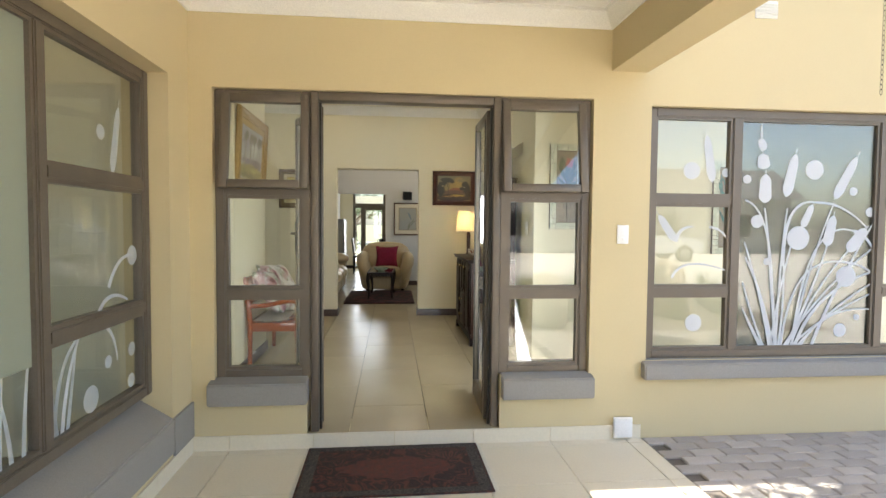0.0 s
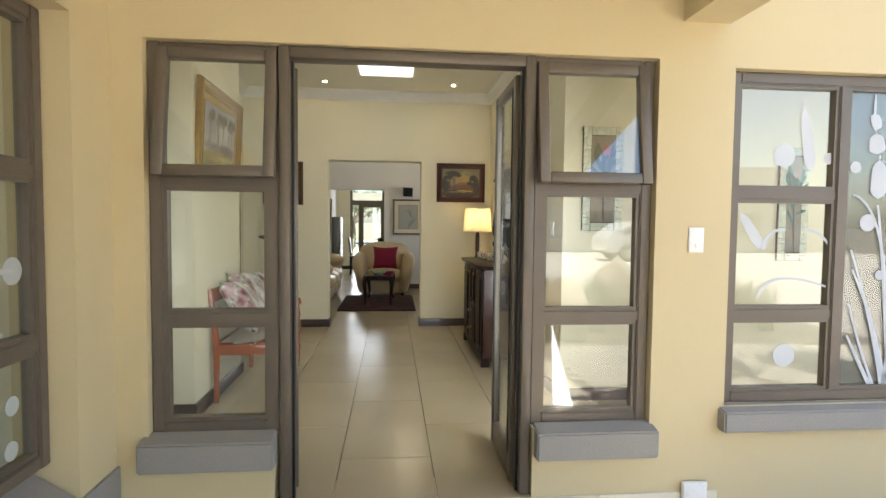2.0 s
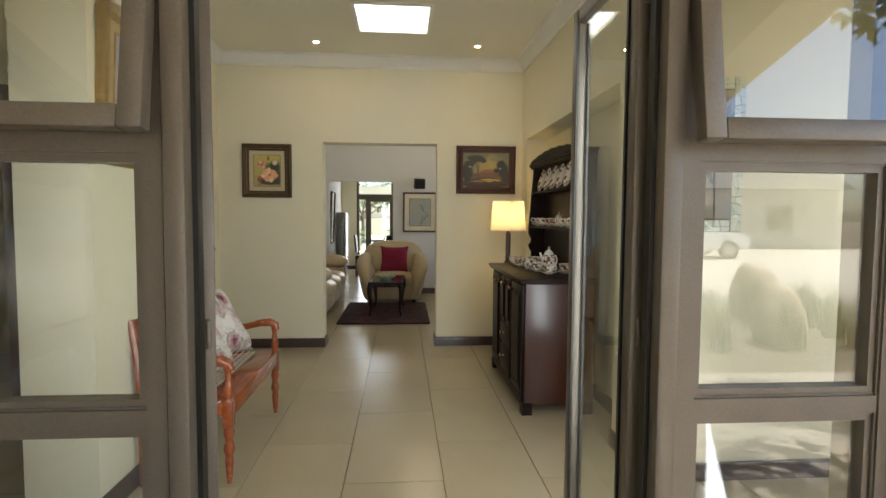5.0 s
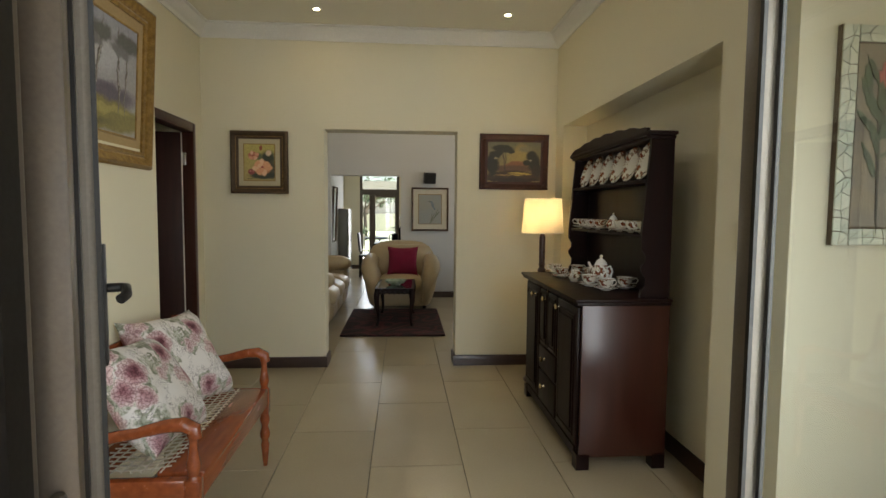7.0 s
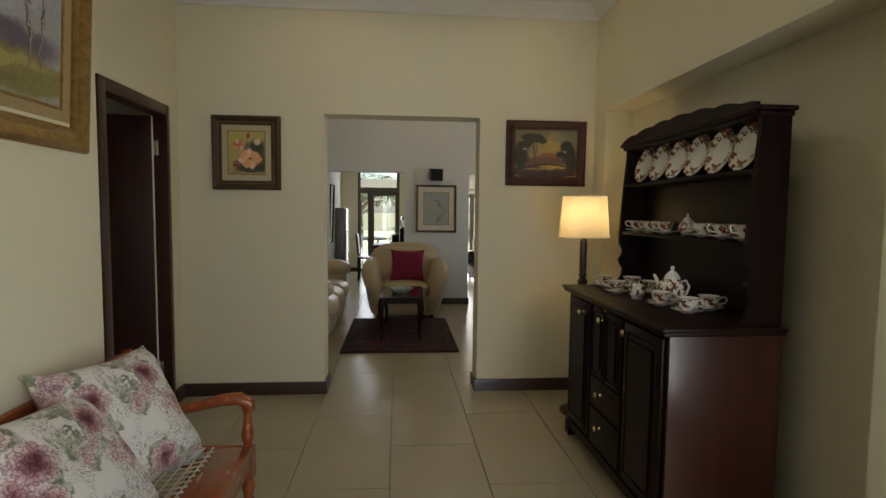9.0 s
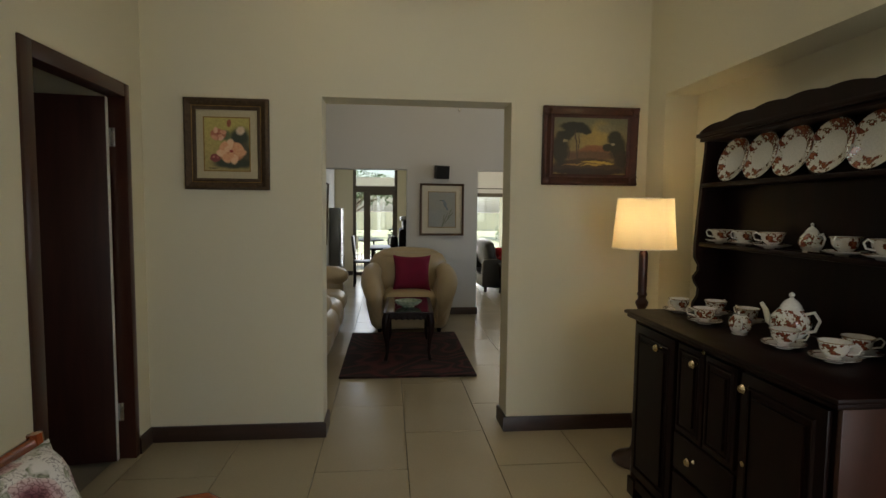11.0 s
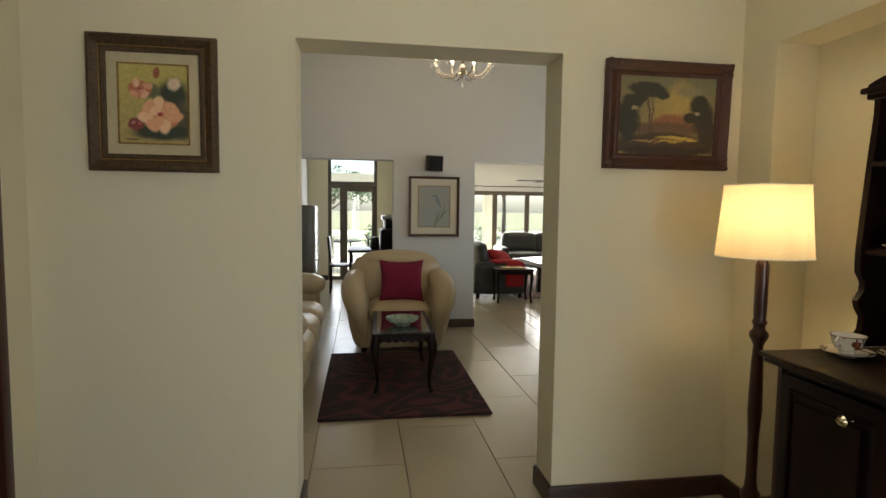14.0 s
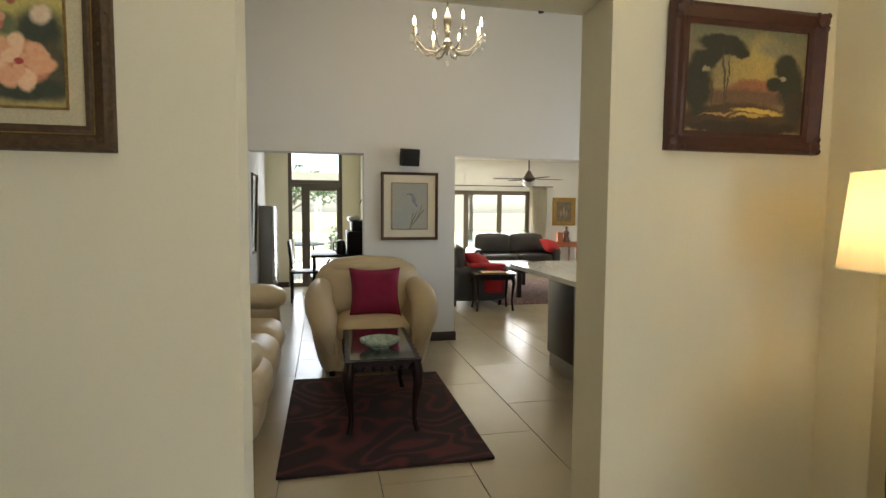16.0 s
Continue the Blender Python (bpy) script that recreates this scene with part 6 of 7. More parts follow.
for z0, z1 in ((0.04, 0.62), (0.63, 1.41)):
    d = part("door", soft_box((0.181, 0.004, z0), (0.225, 0.616, z1), 0.008), M_STEEL, fr)
    part("door_handle", tube([(0.226, 0.06, z0 + 0.1 if z0 > 0.5 else z1 - 0.32), (0.265, 0.06, z0 + 0.12 if z0 > 0.5 else z1 - 0.30), (0.265, 0.06, z0 + 0.30 if z0 > 0.5 else z1 - 0.12), (0.226, 0.06, z0 + 0.32 if z0 > 0.5 else z1 - 0.10)], 0.009, 8), M_STEEL, d)
desk = thing("kitchen_desk", (0.30, 14.75, 0), "dark wooden kitchen desk beside the wall", "desk")
part("tabletop", soft_box((-0.42, -0.4, 0.66), (0.41, 0.6, 0.70), 0.004), M_DARKWOOD, desk)
part("drawer_unit", boxes(((0.05, -0.36, 0.04), (0.41, 0.56, 0.66))), M_DARKWOOD, desk)
for y in (-0.36, 0.52):
    part("leg", tube([(-0.38, y, 0), (-0.38, y, 0.66)], 0.018, 8), M_DARKWOOD, desk)
part("brace", tube([(-0.36, -0.36, 0.30), (-0.15, -0.36, 0.64)], 0.014, 8), M_DARKWOOD, desk)
hut = thing("desk_cabinet", (0.52, 14.75, 0.701), "dark wooden desk cabinet standing on the desk", "cabinet")
part("body", soft_box((-0.10, -0.38, 0.0), (0.19, 0.5, 0.34), 0.004), M_DARKWOOD, hut)
part("door", soft_box((-0.116, -0.36, 0.02), (-0.1005, 0.05, 0.32), 0.003), M_DARKWOOD, hut)
kettle = thing("kettle", (0.32, 14.55, 0.701), "black jug kettle on the kitchen desk", "kettle")
part("body", lathe([(0.07, 0), (0.075, 0.02), (0.065, 0.16), (0.055, 0.20), (0.02, 0.215)], 20), M_BLACKMETAL, kettle)
part("handle", tube([(-0.06, 0, 0.18), (-0.11, 0, 0.17), (-0.11, 0, 0.06), (-0.07, 0, 0.04)], 0.01, 8), M_BLACKMETAL, kettle)
mixer = thing("coffee_machine", (0.56, 14.6, 1.042), "dark coffee machine with steel trim on the cabinet", "coffee machine")
part("body", turned(soft_box((-0.09, -0.10, 0), (0.10, 0.10, 0.16), 0.02), pose(0, 0, 0, 0, 0, 8)), M_BLACKMETAL, mixer)
part("top", turned(soft_box((-0.10, -0.07, 0.16), (0.07, 0.07, 0.24), 0.025), pose(0, 0, 0, 0, -10, 8)), M_STEEL, mixer)
chair = thing("dining_chair", (-0.22, 14.55, 0), "black wooden chair drawn up to the kitchen desk", "chair")
part("seat", soft_box((-0.20, -0.20, 0.43), (0.20, 0.20, 0.46), 0.008), M_BLACKMETAL, chair)
for x in (-0.18, 0.18):
    for y in (-0.18, 0.18):
        part("leg", tube([(x, y, 0), (x, y, 0.43)], 0.016, 8), M_BLACKMETAL, chair)
part("backrest", turned(lumpy((-0.03, -0.20, -0.20), (0.02, 0.20, 0.20), 0.024, 0.0, 3, 5), pose(-0.19, 0, 0.72, 0, -6, 0)), M_BLACKMETAL, chair)
for k, (z, y) in enumerate(((1.55, 15.2), (1.22, 15.25))):
    t = thing("wall_ornament", (0.718, y, z), "small dark iron wall ornament beside the kitchen door", "ornament", "iron wall ornaments", -90)
    part("plate", turned(lathe([(0.05, 0), (0.052, 0.01), (0.03, 0.02)], 16), pose(0, 0, 0, 90, 0, 0)), M_BLACKMETAL, t)
    part("hook", tube([(0, -0.02, 0.0), (0.02, -0.06, -0.05), (0, -0.07, -0.09)], 0.008, 8), M_BLACKMETAL, t)
for k, (y, z, w, h) in enumerate(((12.55, 1.52, 0.42, 0.50), (13.25, 1.58, 0.42, 0.50), (14.1, 1.30, 0.55, 1.1))):
    pc, cw, ch = picture("passage_picture", "framed print hanging on the passage wall", (-0.898, y, z), 90, w, h, 0.025, M_FRAMEDARK, paint("print_%d" % k, (0.38, 0.40, 0.32), (0.16, 0.20, 0.12), 10), 0.06, M_IVORY, 0, tilt=2)

# ---- sitting room ----
window_frame("window_sliding", "bronze aluminium sliding doors to the garden", "y", 18.95, (1.6, 5.10), (0.0, 1.86), [2.45, 3.47, 4.32], [], w=0.085)
M_CURTAIN = mat("cream_curtain", (0.78, 0.74, 0.62), 0.9, second=(0.72, 0.68, 0.55), scale=4, fine=220, bump=0.15)
cur = thing("curtain", (0, 0, 0), "cream cloth curtain tied back beside the sliding doors", "curtain")
bm = bmesh.new()
cols = []
for i in range(61):
    u = i / 60
    col = []
    for k in range(25):
        v = k / 24
        z = 1.965 - 1.93 * v
        pull = math.exp(-((v - 0.80) / 0.22) ** 2) * 0.75 if v < 0.8 else 0.75 - 0.10 * (v - 0.8) / 0.2
        left, right = 5.04, 5.50
        x = left + (right - left) * u
        x = x + (5.42 - x) * pull * (1 - 0.25 * u)
        col.append(bm.verts.new((x, 18.80 + 0.035 * math.sin(u * math.pi * 15) * (1 - 0.5 * pull), z)))
    cols.append(col)
for a, b in zip(cols, cols[1:]):
    for k in range(24):
        bm.faces.new((a[k], a[k + 1], b[k + 1], b[k]))
bmesh.ops.solidify(bm, geom=bm.faces[:], thickness=0.004)
part("drape", bm, M_CURTAIN, cur, smooth=70)
part("rod", tube([(1.4, 18.80, 1.975), (5.62, 18.80, 1.975)], 0.012, 10), M_BLACKMETAL, cur)
part("finial", lathe([(0.01, -0.02), (0.028, 0.0), (0.01, 0.02)], 12, (5.63, 18.80, 1.975)), M_STEEL, cur)
gal, cw, ch = picture("gilt_picture", "figure painting in a broad gilt frame", (6.0, 18.898, 1.365), 0, 0.62, 0.70, 0.11, M_GILT, paint("brown_scene", (0.10, 0.075, 0.045), (0.20, 0.16, 0.10), 12), tilt=1)
part("figure", blobs([(0.0, 0.0, 0.03, 0.12, 5), (0.07, -0.05, 0.025, 0.09, -8), (-0.08, -0.06, 0.03, 0.08, 3)], 0.0152, 80), paint("figures", (0.34, 0.28, 0.20)), gal)
st = thing("half_moon_table", (5.85, 18.55, 0), "small orange wooden side table against the far wall", "side table")
part("tabletop", soft_box((-0.32, -0.18, 0.60), (0.32, 0.30, 0.63), 0.006), M_ORANGE, st)
for x in (-0.28, 0.28):
    for y in (-0.14, 0.26):
        part("leg", tube([(x, y, 0), (x, y, 0.60)], [0.014, 0.022], 8), M_ORANGE, st)
part("apron", boxes(((-0.29, -0.16, 0.50), (0.29, -0.14, 0.60))), M_ORANGE, st)
fig = solid("figurine", joined(lathe([(0.09, 0), (0.10, 0.03), (0.07, 0.06), (0.05, 0.16), (0.075, 0.22), (0.03, 0.27), (0.02, 0.29), (0.035, 0.32), (0.03, 0.36), (0.004, 0.38)], 14, (5.87, 18.45, 0.632))), wood("carved_figure", (0.05, 0.015, 0.01), (0.14, 0.05, 0.03), 0.4, 0.2), "dark carved wooden figurine on the small table", "figurine")
fig2 = solid("ornament_box", soft_box((5.62, 18.40, 0.632), (5.78, 18.52, 0.86), 0.02), wood("orange_box", (0.2, 0.05, 0.02), (0.34, 0.1, 0.03), 0.3, 0.4), "orange wooden ornament box on the small table", "ornament")


def black_sofa(at, rz, width, label, cushions=2):
    t = thing("leather_sofa", at, label, "sofa", rz=rz)
    w = width / 2
    part("base", lumpy((-w, -0.40, 0.08), (w, 0.42, 0.30), 0.03, 0.0, 3, 5), M_BLACKLEATHER, t)
    cw = (width - 0.36) / cushions
    for k in range(cushions):
        x = -w + 0.18 + cw * (k + 0.5)
        part("seat_cushion", lumpy((x - cw / 2 + 0.005, -0.44, 0.28), (x + cw / 2 - 0.005, 0.2, 0.44), 0.05, 0.015, 4 + k), M_BLACKLEATHER, t)
        b = part("back_cushion", turned(lumpy((-cw / 2 + 0.005, -0.09, -0.23), (cw / 2 - 0.005, 0.09, 0.23), 0.06, 0.03, 9 + k), pose(x, 0.22, 0.62, -10, 0, 0)), M_BLACKLEATHER, t)
        for bx in (-0.14, 0.14):
            part("button", lathe([(0.012, -0.01), (0.014, 0), (0.004, 0.008)], 10, (0, 0, 0)), M_BLACKLEATHER, b).matrix_basis = pose(x + bx, 0.10, 0.62, 80, 0, 0)
    for s in (-1, 1):
        part("arm", lumpy((s * (w - 0.09) - 0.09, -0.43, 0.08), (s * (w - 0.09) + 0.09, 0.40, 0.56), 0.05, 0.01, 14 + s, 6), M_BLACKLEATHER, t)
        for y in (-0.34, 0.34):
            part("foot", lathe([(0.025, 0), (0.03, 0.09)], 10, (s * (w - 0.08), y, 0)), M_DARKWOOD, t)
    return t


black_sofa((4.15, 17.55, 0), 0, 1.95, "black leather two-seat sofa with buttoned back by the sliding doors")
black_sofa((2.22, 14.35, 0), 90, 1.5, "black leather sofa seen end-on in the sitting room", 1)
for x, y, z, rz, s, lab in ((2.33, 13.95, 0.58, 40, 0.46, "red scatter cushion on the black sofa"), (4.95, 17.3, 0.60, 20, 0.44, "red scatter cushion on the far black sofa"), (2.05, 14.25, 0.64, 80, 0.42, "red scatter cushion on the black sofa")):
    ob = solid("cushion", pillow_mesh(s, s * 0.9, 0.18, int(x * 10)), M_RED, lab, "cushion", group="red cushions", smooth=60)
    ob.matrix_basis = pose(x, y, z, -50, 10, rz)
throw = solid("throw", lumpy((2.10, 13.60, 0.555), (2.62, 13.85, 0.60), 0.02, 0.012, 44, 8), M_RED, "red throw folded over the sofa arm", "throw")
hang = solid("throw_end", lumpy((2.30, 13.555, 0.20), (2.58, 13.60, 0.575), 0.02, 0.008, 45, 8), M_RED, "red throw end hanging down the sofa side", "throw")
sdt = thing("lamp_table", (2.34, 13.36, 0), "dark wooden side table with curved legs beside the sofa", "side table", rz=-4)
part("tabletop", soft_box((-0.28, -0.2, 0.485), (0.28, 0.2, 0.51), 0.006), M_DARKWOOD, sdt)
part("apron", boxes(((-0.25, -0.17, 0.43), (0.25, 0.17, 0.485))), M_DARKWOOD, sdt)
for sx in (-1, 1):
    for sy in (-1, 1):
        part("leg", tube([(sx * 0.24, sy * 0.16, 0.485), (sx * 0.255, sy * 0.175, 0.38), (sx * 0.235, sy * 0.155, 0.14), (sx * 0.25, sy * 0.17, 0.005)], [0.026, 0.024, 0.013, 0.018], 10), M_DARKWOOD, sdt)
tray = solid("tray", soft_box((2.16, 13.22, 0.511), (2.50, 13.50, 0.53), 0.006), M_GILT, "gilt patterned tray on the side table", "tray")
cof = thing("long_table", (3.35, 14.9, 0), "dark wooden low table with square legs on the patterned rug", "coffee table", rz=0)
part("tabletop", soft_box((-0.35, -0.75, 0.40), (0.35, 0.75, 0.46), 0.006), M_DARKWOOD, cof)
for x in (-0.3, 0.3):
    for y in (-0.68, 0.68):
        part("leg", boxes(((x - 0.035, y - 0.035, 0.012), (x + 0.035, y + 0.035, 0.40))), M_DARKWOOD, cof)
rug2 = thing("rug", (3.5, 15.0, 0), "red and grey patterned rug under the low table", "rug")
part("carpet", soft_box((-0.95, -1.35, 0.001), (0.95, 1.35, 0.012), 0.004), swirl("patterned_pile", (0.28, 0.22, 0.19), (0.16, 0.03, 0.03), 5, 0.08, 9), rug2)
M_FANWOOD = mat("fan_blade_wood", (0.035, 0.02, 0.013), 0.75, scale=8, bump=0.05, spec=0.2)
fan = thing("ceiling_fan", (3.50, 15.0, 0), "dark wooden ceiling fan with a white bowl light", "ceiling fan")
part("rod", lathe([(0.012, 2.0), (0.012, 2.56), (0.05, 2.57), (0.055, 2.6)], 14), M_BLACKMETAL, fan)
part("motor", lathe([(0.03, 1.86), (0.10, 1.89), (0.11, 1.93), (0.07, 1.98), (0.02, 2.06)], 20), M_REDWOOD, fan)
part("bowl_light", lathe([(0.003, 1.77), (0.06, 1.785), (0.10, 1.83), (0.11, 1.86), (0.03, 1.862)], 20), mat("opal_glass", (0.8, 0.8, 0.78), 0.2, bump=0), fan)
for k, a in enumerate((4, 100, 176, 275)):
    part("blade", turned(soft_box((0.10, -0.06, -0.005), (0.62, 0.06, 0.005), 0.004), pose(0, 0, 1.915, 0, 0, a) @ pose(0, 0, 0, 4, 0, 0)), M_FANWOOD, fan)

# doorway off the side passage, and a mirror in the study
sd = thing("door_4", (0, 5.72, 0), "dark-stained wooden door frame off the side passage", "door frame")
sd["kind"] = "structure"
for a, b in (((-2.452, -0.012, 0), (-2.37, 0.10, 2.058)), ((-1.68, -0.012, 0), (-1.598, 0.10, 2.058)), ((-2.37, -0.011, 1.98), (-1.68, 0.099, 2.058))):
    part("jamb", soft_box(a, b, 0.004), M_REDWOOD, sd)
mir = thing("framed_picture", (-4.198, 3.0, 1.55), "dark framed picture on the study wall", "picture", rz=90)
part("frame", frame_ring(0.5, 0.9, [(0, 0.0), (0, 0.02), (0.06, 0.03), (0.07, 0.0)]), M_FRAMEDARK, mir)
part("canvas", boxes(((-0.25, -0.01, -0.45), (0.25, -0.002, 0.45))), paint("study_canvas", (0.10, 0.09, 0.07), (0.2, 0.17, 0.12), 8), mir)

# ---- frosted window decals ----
def decal(name, bm, parent_label, material=None):
    return solid(name, bm, material or M_FROST, parent_label, "window decal")


def disc(x, z, r, y, t=0.0008):
    return turned(lathe([(r, 0), (r, t)], 28), Matrix.Translation((x, y, z)) @ pose(0, 0, 0, 90, 0, 0))


def spike(x, z, length, half, tilt, y, t=0.0008):
    """A reed head: a rounded bar with a thin tip."""
    n, up = 14, []
    for k in range(n + 1):
        s = k / n
        up.append((half * (min(1, 5 * s) ** 0.5 * min(1, 5 * (1 - s)) ** 0.5 * (1 - 0.25 * s) + 0.02), (s - 0.5) * length))
    up += [(0.003, length * 0.56), (0.002, length * 0.62)]
    pts = [(a, b) for a, b in up] + [(-a, b) for a, b in up[::-1]]
    return turned(prism(pts, 0, t), Matrix.Translation((x, y, z)) @ pose(0, 0, 0, 0, tilt, 0) @ pose(0, 0, 0, 90, 0, 0))


def stem(x0, z0, x1, z1, bend, y, w0=0.014, w1=0.006, t=0.0008):
    """A curved blade from foot to tip."""
    n = 16
    left, right = [], []
    for k in range(n + 1):
        s = k / n
        x = x0 + (x1 - x0) * s ** (1 + bend) 
        z = z0 + (z1 - z0) * (1 - (1 - s) ** (1 + bend))
        w = w0 + (w1 - w0) * s
        left.append((x - w, z))
        right.append((x + w, z + w * 0.3))
    return turned(prism(left + right[::-1], 0, t), Matrix.Translation((0, y, 0)) @ pose(0, 0, 0, 90, 0, 0))


DY = FY + 0.0305
reeds = []
DISCS = ((2.54, 1.66, 0.058), (2.78, 1.65, 0.029), (2.93, 1.61, 0.029), (3.01, 1.33, 0.044), (3.09, 1.06, 0.025), (3.41, 1.68, 0.065), (3.7, 1.54, 0.029), (3.83, 1.4, 0.033), (3.31, 1.22, 0.08), (3.67, 0.96, 0.073), (3.64, 0.59, 0.047), (3.76, 0.68, 0.022), (2.58, 0.65, 0.058))
for x, z, r in DISCS:
    reeds.append(disc(x, z, r, DY))
# reed heads: middle, length, half width, lean
HEADS = ((3.03, 1.84, 0.058, 0.044, 70), (3.04, 1.73, 0.102, 0.047, -8), (3.06, 1.55, 0.196, 0.047, 0), (3.24, 1.64, 0.297, 0.04, 12), (3.64, 1.63, 0.334, 0.036, 28), (3.54, 1.27, 0.218, 0.04, 12), (3.74, 1.21, 0.21, 0.044, 40), (3.37, 1.37, 0.174, 0.029, 25), (2.66, 1.74, 0.319, 0.033, -9), (2.38, 1.28, 0.218, 0.029, -35), (3.02, 1.92, 0.094, 0.007, 0))
for x, z, ln, hw, tilt in HEADS:
    reeds.append(spike(x, z, ln, hw, tilt, DY - 0.001))


def blade(foot, pull, tip, w0, w1, y):
    """A leaf that rises from its foot, bends over at pull and hangs to its tip."""
    n, left, right = 18, [], []
    for k in range(n + 1):
        s = k / n
        x, z = ((1 - s) ** 2 * a + 2 * s * (1 - s) * b + s * s * c for a, b, c in zip(foot, pull, tip))
        dx, dz = (2 * (1 - s) * (b - a) + 2 * s * (c - b) for a, b, c in zip(foot, pull, tip))
        d, w = math.hypot(dx, dz), w0 + (w1 - w0) * s
        left.append((x - dz / d * w, z + dx / d * w))
        right.append((x + dz / d * w, z - dx / d * w))
    return turned(prism(left + right[::-1], 0, 0.0008), Matrix.Translation((0, y, 0)) @ pose(0, 0, 0, 90, 0, 0))


TALL_BLADES = (((3.17, 0.49), (3.1, 1.19), (3.06, 1.42)), ((3.13, 0.92), (3.09, 1.43), (2.92, 1.47)), ((3.17, 0.49), (3.18, 1.11), (3.22, 1.42)), ((3.2, 1.03), (3.19, 1.51), (3.43, 1.46)), ((3.43, 1.46), (3.62, 1.47), (3.81, 1.29)), ((3.29, 0.49), (3.37, 1), (3.56, 1.46)), ((3.25, 0.49), (3.42, 0.84), (3.52, 1.17)), ((3.28, 0.49), (3.4, 0.84), (3.68, 1.14)), ((3.29, 0.53), (3.37, 1.38), (3.71, 1.27)), ((3.71, 1.27), (3.84, 1.23), (3.88, 1.09)), ((3.21, 0.49), (3.26, 1.11), (3.64, 1.06)), ((3.64, 1.06), (3.81, 1.04), (3.89, 0.96)))
LOW_BLADES = (((3.31, 0.49), (3.44, 0.88), (3.89, 1)), ((3.33, 0.49), (3.57, 0.76), (3.89, 0.93)), ((3.35, 0.49), (3.52, 0.78), (3.9, 0.73)), ((3.43, 0.48), (3.56, 0.84), (3.87, 1.35)), ((3.29, 0.49), (3.49, 0.69), (3.9, 0.86)), ((3.23, 0.49), (3.52, 0.92), (3.88, 1.17)), ((3.14, 0.49), (3.07, 0.84), (2.93, 1.09)), ((3.12, 0.49), (3.05, 0.84), (2.92, 1.19)), ((3.08, 0.49), (2.99, 0.69), (2.92, 0.92)), ((3.06, 0.49), (2.98, 0.63), (2.92, 0.75)), ((3.19, 0.49), (3.23, 0.84), (3.2, 1.15)), ((3.13, 0.49), (3.17, 0.84), (3.26, 1.19)))
SMALL_BLADES = (((2.44, 1.19), (2.46, 1.3), (2.56, 1.29)), ((2.67, 1.29), (2.78, 1.28), (2.81, 1.18)), ((2.42, 0.95), (2.48, 1.11), (2.8, 1)))
for k, (f, p, t) in enumerate(TALL_BLADES + LOW_BLADES + SMALL_BLADES):
    reeds.append(blade(f, p, t, 0.008 + 0.005 * (k % 3 == 0), 0.005, DY - 0.002 - 0.0011 * (k % 5)))
reed = thing("reed_decal", (0, 0, 0), "frosted white bulrush decal on the gallery window", "window decal")
for bm in reeds:
    part("reed", bm, M_FROST, reed)
decal("tinted_film", boxes(((2.866, DY + 0.008, 0.480), (3.860, DY + 0.0086, 2.0))), "smoky tinted film on the wide gallery pane", M_SMOKE)
side = []
for k in range(26):
    y = 0.72 + 0.062 * k + (0.09 if k > 8 else 0)
    h = 0.35 + 0.22 * abs(math.sin(k * 1.7))
    side.append(stem(y, 0.425, y + 0.10 * math.sin(k * 2.3), 0.425 + h, 0.3, 0.0006 * (k % 4), 0.012, 0.003))
for y, z, r in ((3.2, 1.12, 0.05), (3.18, 0.64, 0.035), (2.80, 0.50, 0.06), (2.95, 0.63, 0.03), (3.17, 0.48, 0.035), (2.92, 1.70, 0.035)):
    side.append(disc(y, z, r, 0.003))
side.append(spike(3.05, 1.68, 0.34, 0.03, 12, 0.0035))
for k, (f, p, t) in enumerate((((2.53, 0.43), (2.56, 0.80), (2.80, 0.82)), ((2.80, 0.82), (3.00, 0.84), (3.03, 0.62)), ((2.58, 0.43), (2.62, 0.70), (2.74, 0.83)), ((2.62, 0.43), (2.66, 0.62), (2.70, 0.80)), ((2.86, 0.86), (2.95, 0.99), (3.14, 0.90)), ((2.96, 0.98), (3.05, 1.14), (3.20, 1.12)), ((2.55, 0.43), (2.50, 0.65), (2.52, 0.78)))):
    side.append(blade(f, p, t, 0.013, 0.006, 0.004 + 0.0009 * (k % 3)))
reed = thing("reed_decal", (0, 0, 0), "frosted white reed decal on the porch window", "window decal")
for bm in side:
    part("reed", turned(bm, Matrix(((0, 1, 0, -0.7565), (1, 0, 0, 0), (0, 0, 1, 0), (0, 0, 0, 1)))), M_FROST, reed)
for y0, y1 in ((0.68, 1.25), (1.34, 2.41)):
    decal("frosted_film", boxes(((-0.7525, y0, 0.75), (-0.7519, y1, 2.02))), "plain frosted film on the porch window", M_FILM)

# wall vent, rain chain
vent = thing("wall_vent", (2.97, F0 - 0.001, 2.69), "small white louvred vent high on the wall", "vent")
part("backing", boxes(((-0.075, -0.008, -0.055), (0.075, 0, 0.055))), M_WHITE, vent)
for k in range(5):
    part("slat", turned(boxes(((-0.066, -0.012, -0.002), (0.066, 0.006, 0.002))), pose(0, -0.012, -0.038 + 0.019 * k, 35, 0, 0)), M_WHITE, vent)
chain = thing("rain_chain", (3.442, 3.25, 0), "dark metal rain chain hanging from the eave", "chain")
for k in range(54):
    lk = lathe([(0.011, -0.0016), (0.0126, 0), (0.011, 0.0016), (0.0094, 0)], 10, ring=True)
    part("link", turned(lk, Matrix.Translation((0, 0, 3.605 - 0.0285 * k)) @ pose(0, 0, 0, 0, 0, 90 * (k % 2)) @ pose(0, 0, 0, 90, 0, 0) @ Matrix.Diagonal((0.75, 1.55, 1, 1))), M_BLACKMETAL, chain)

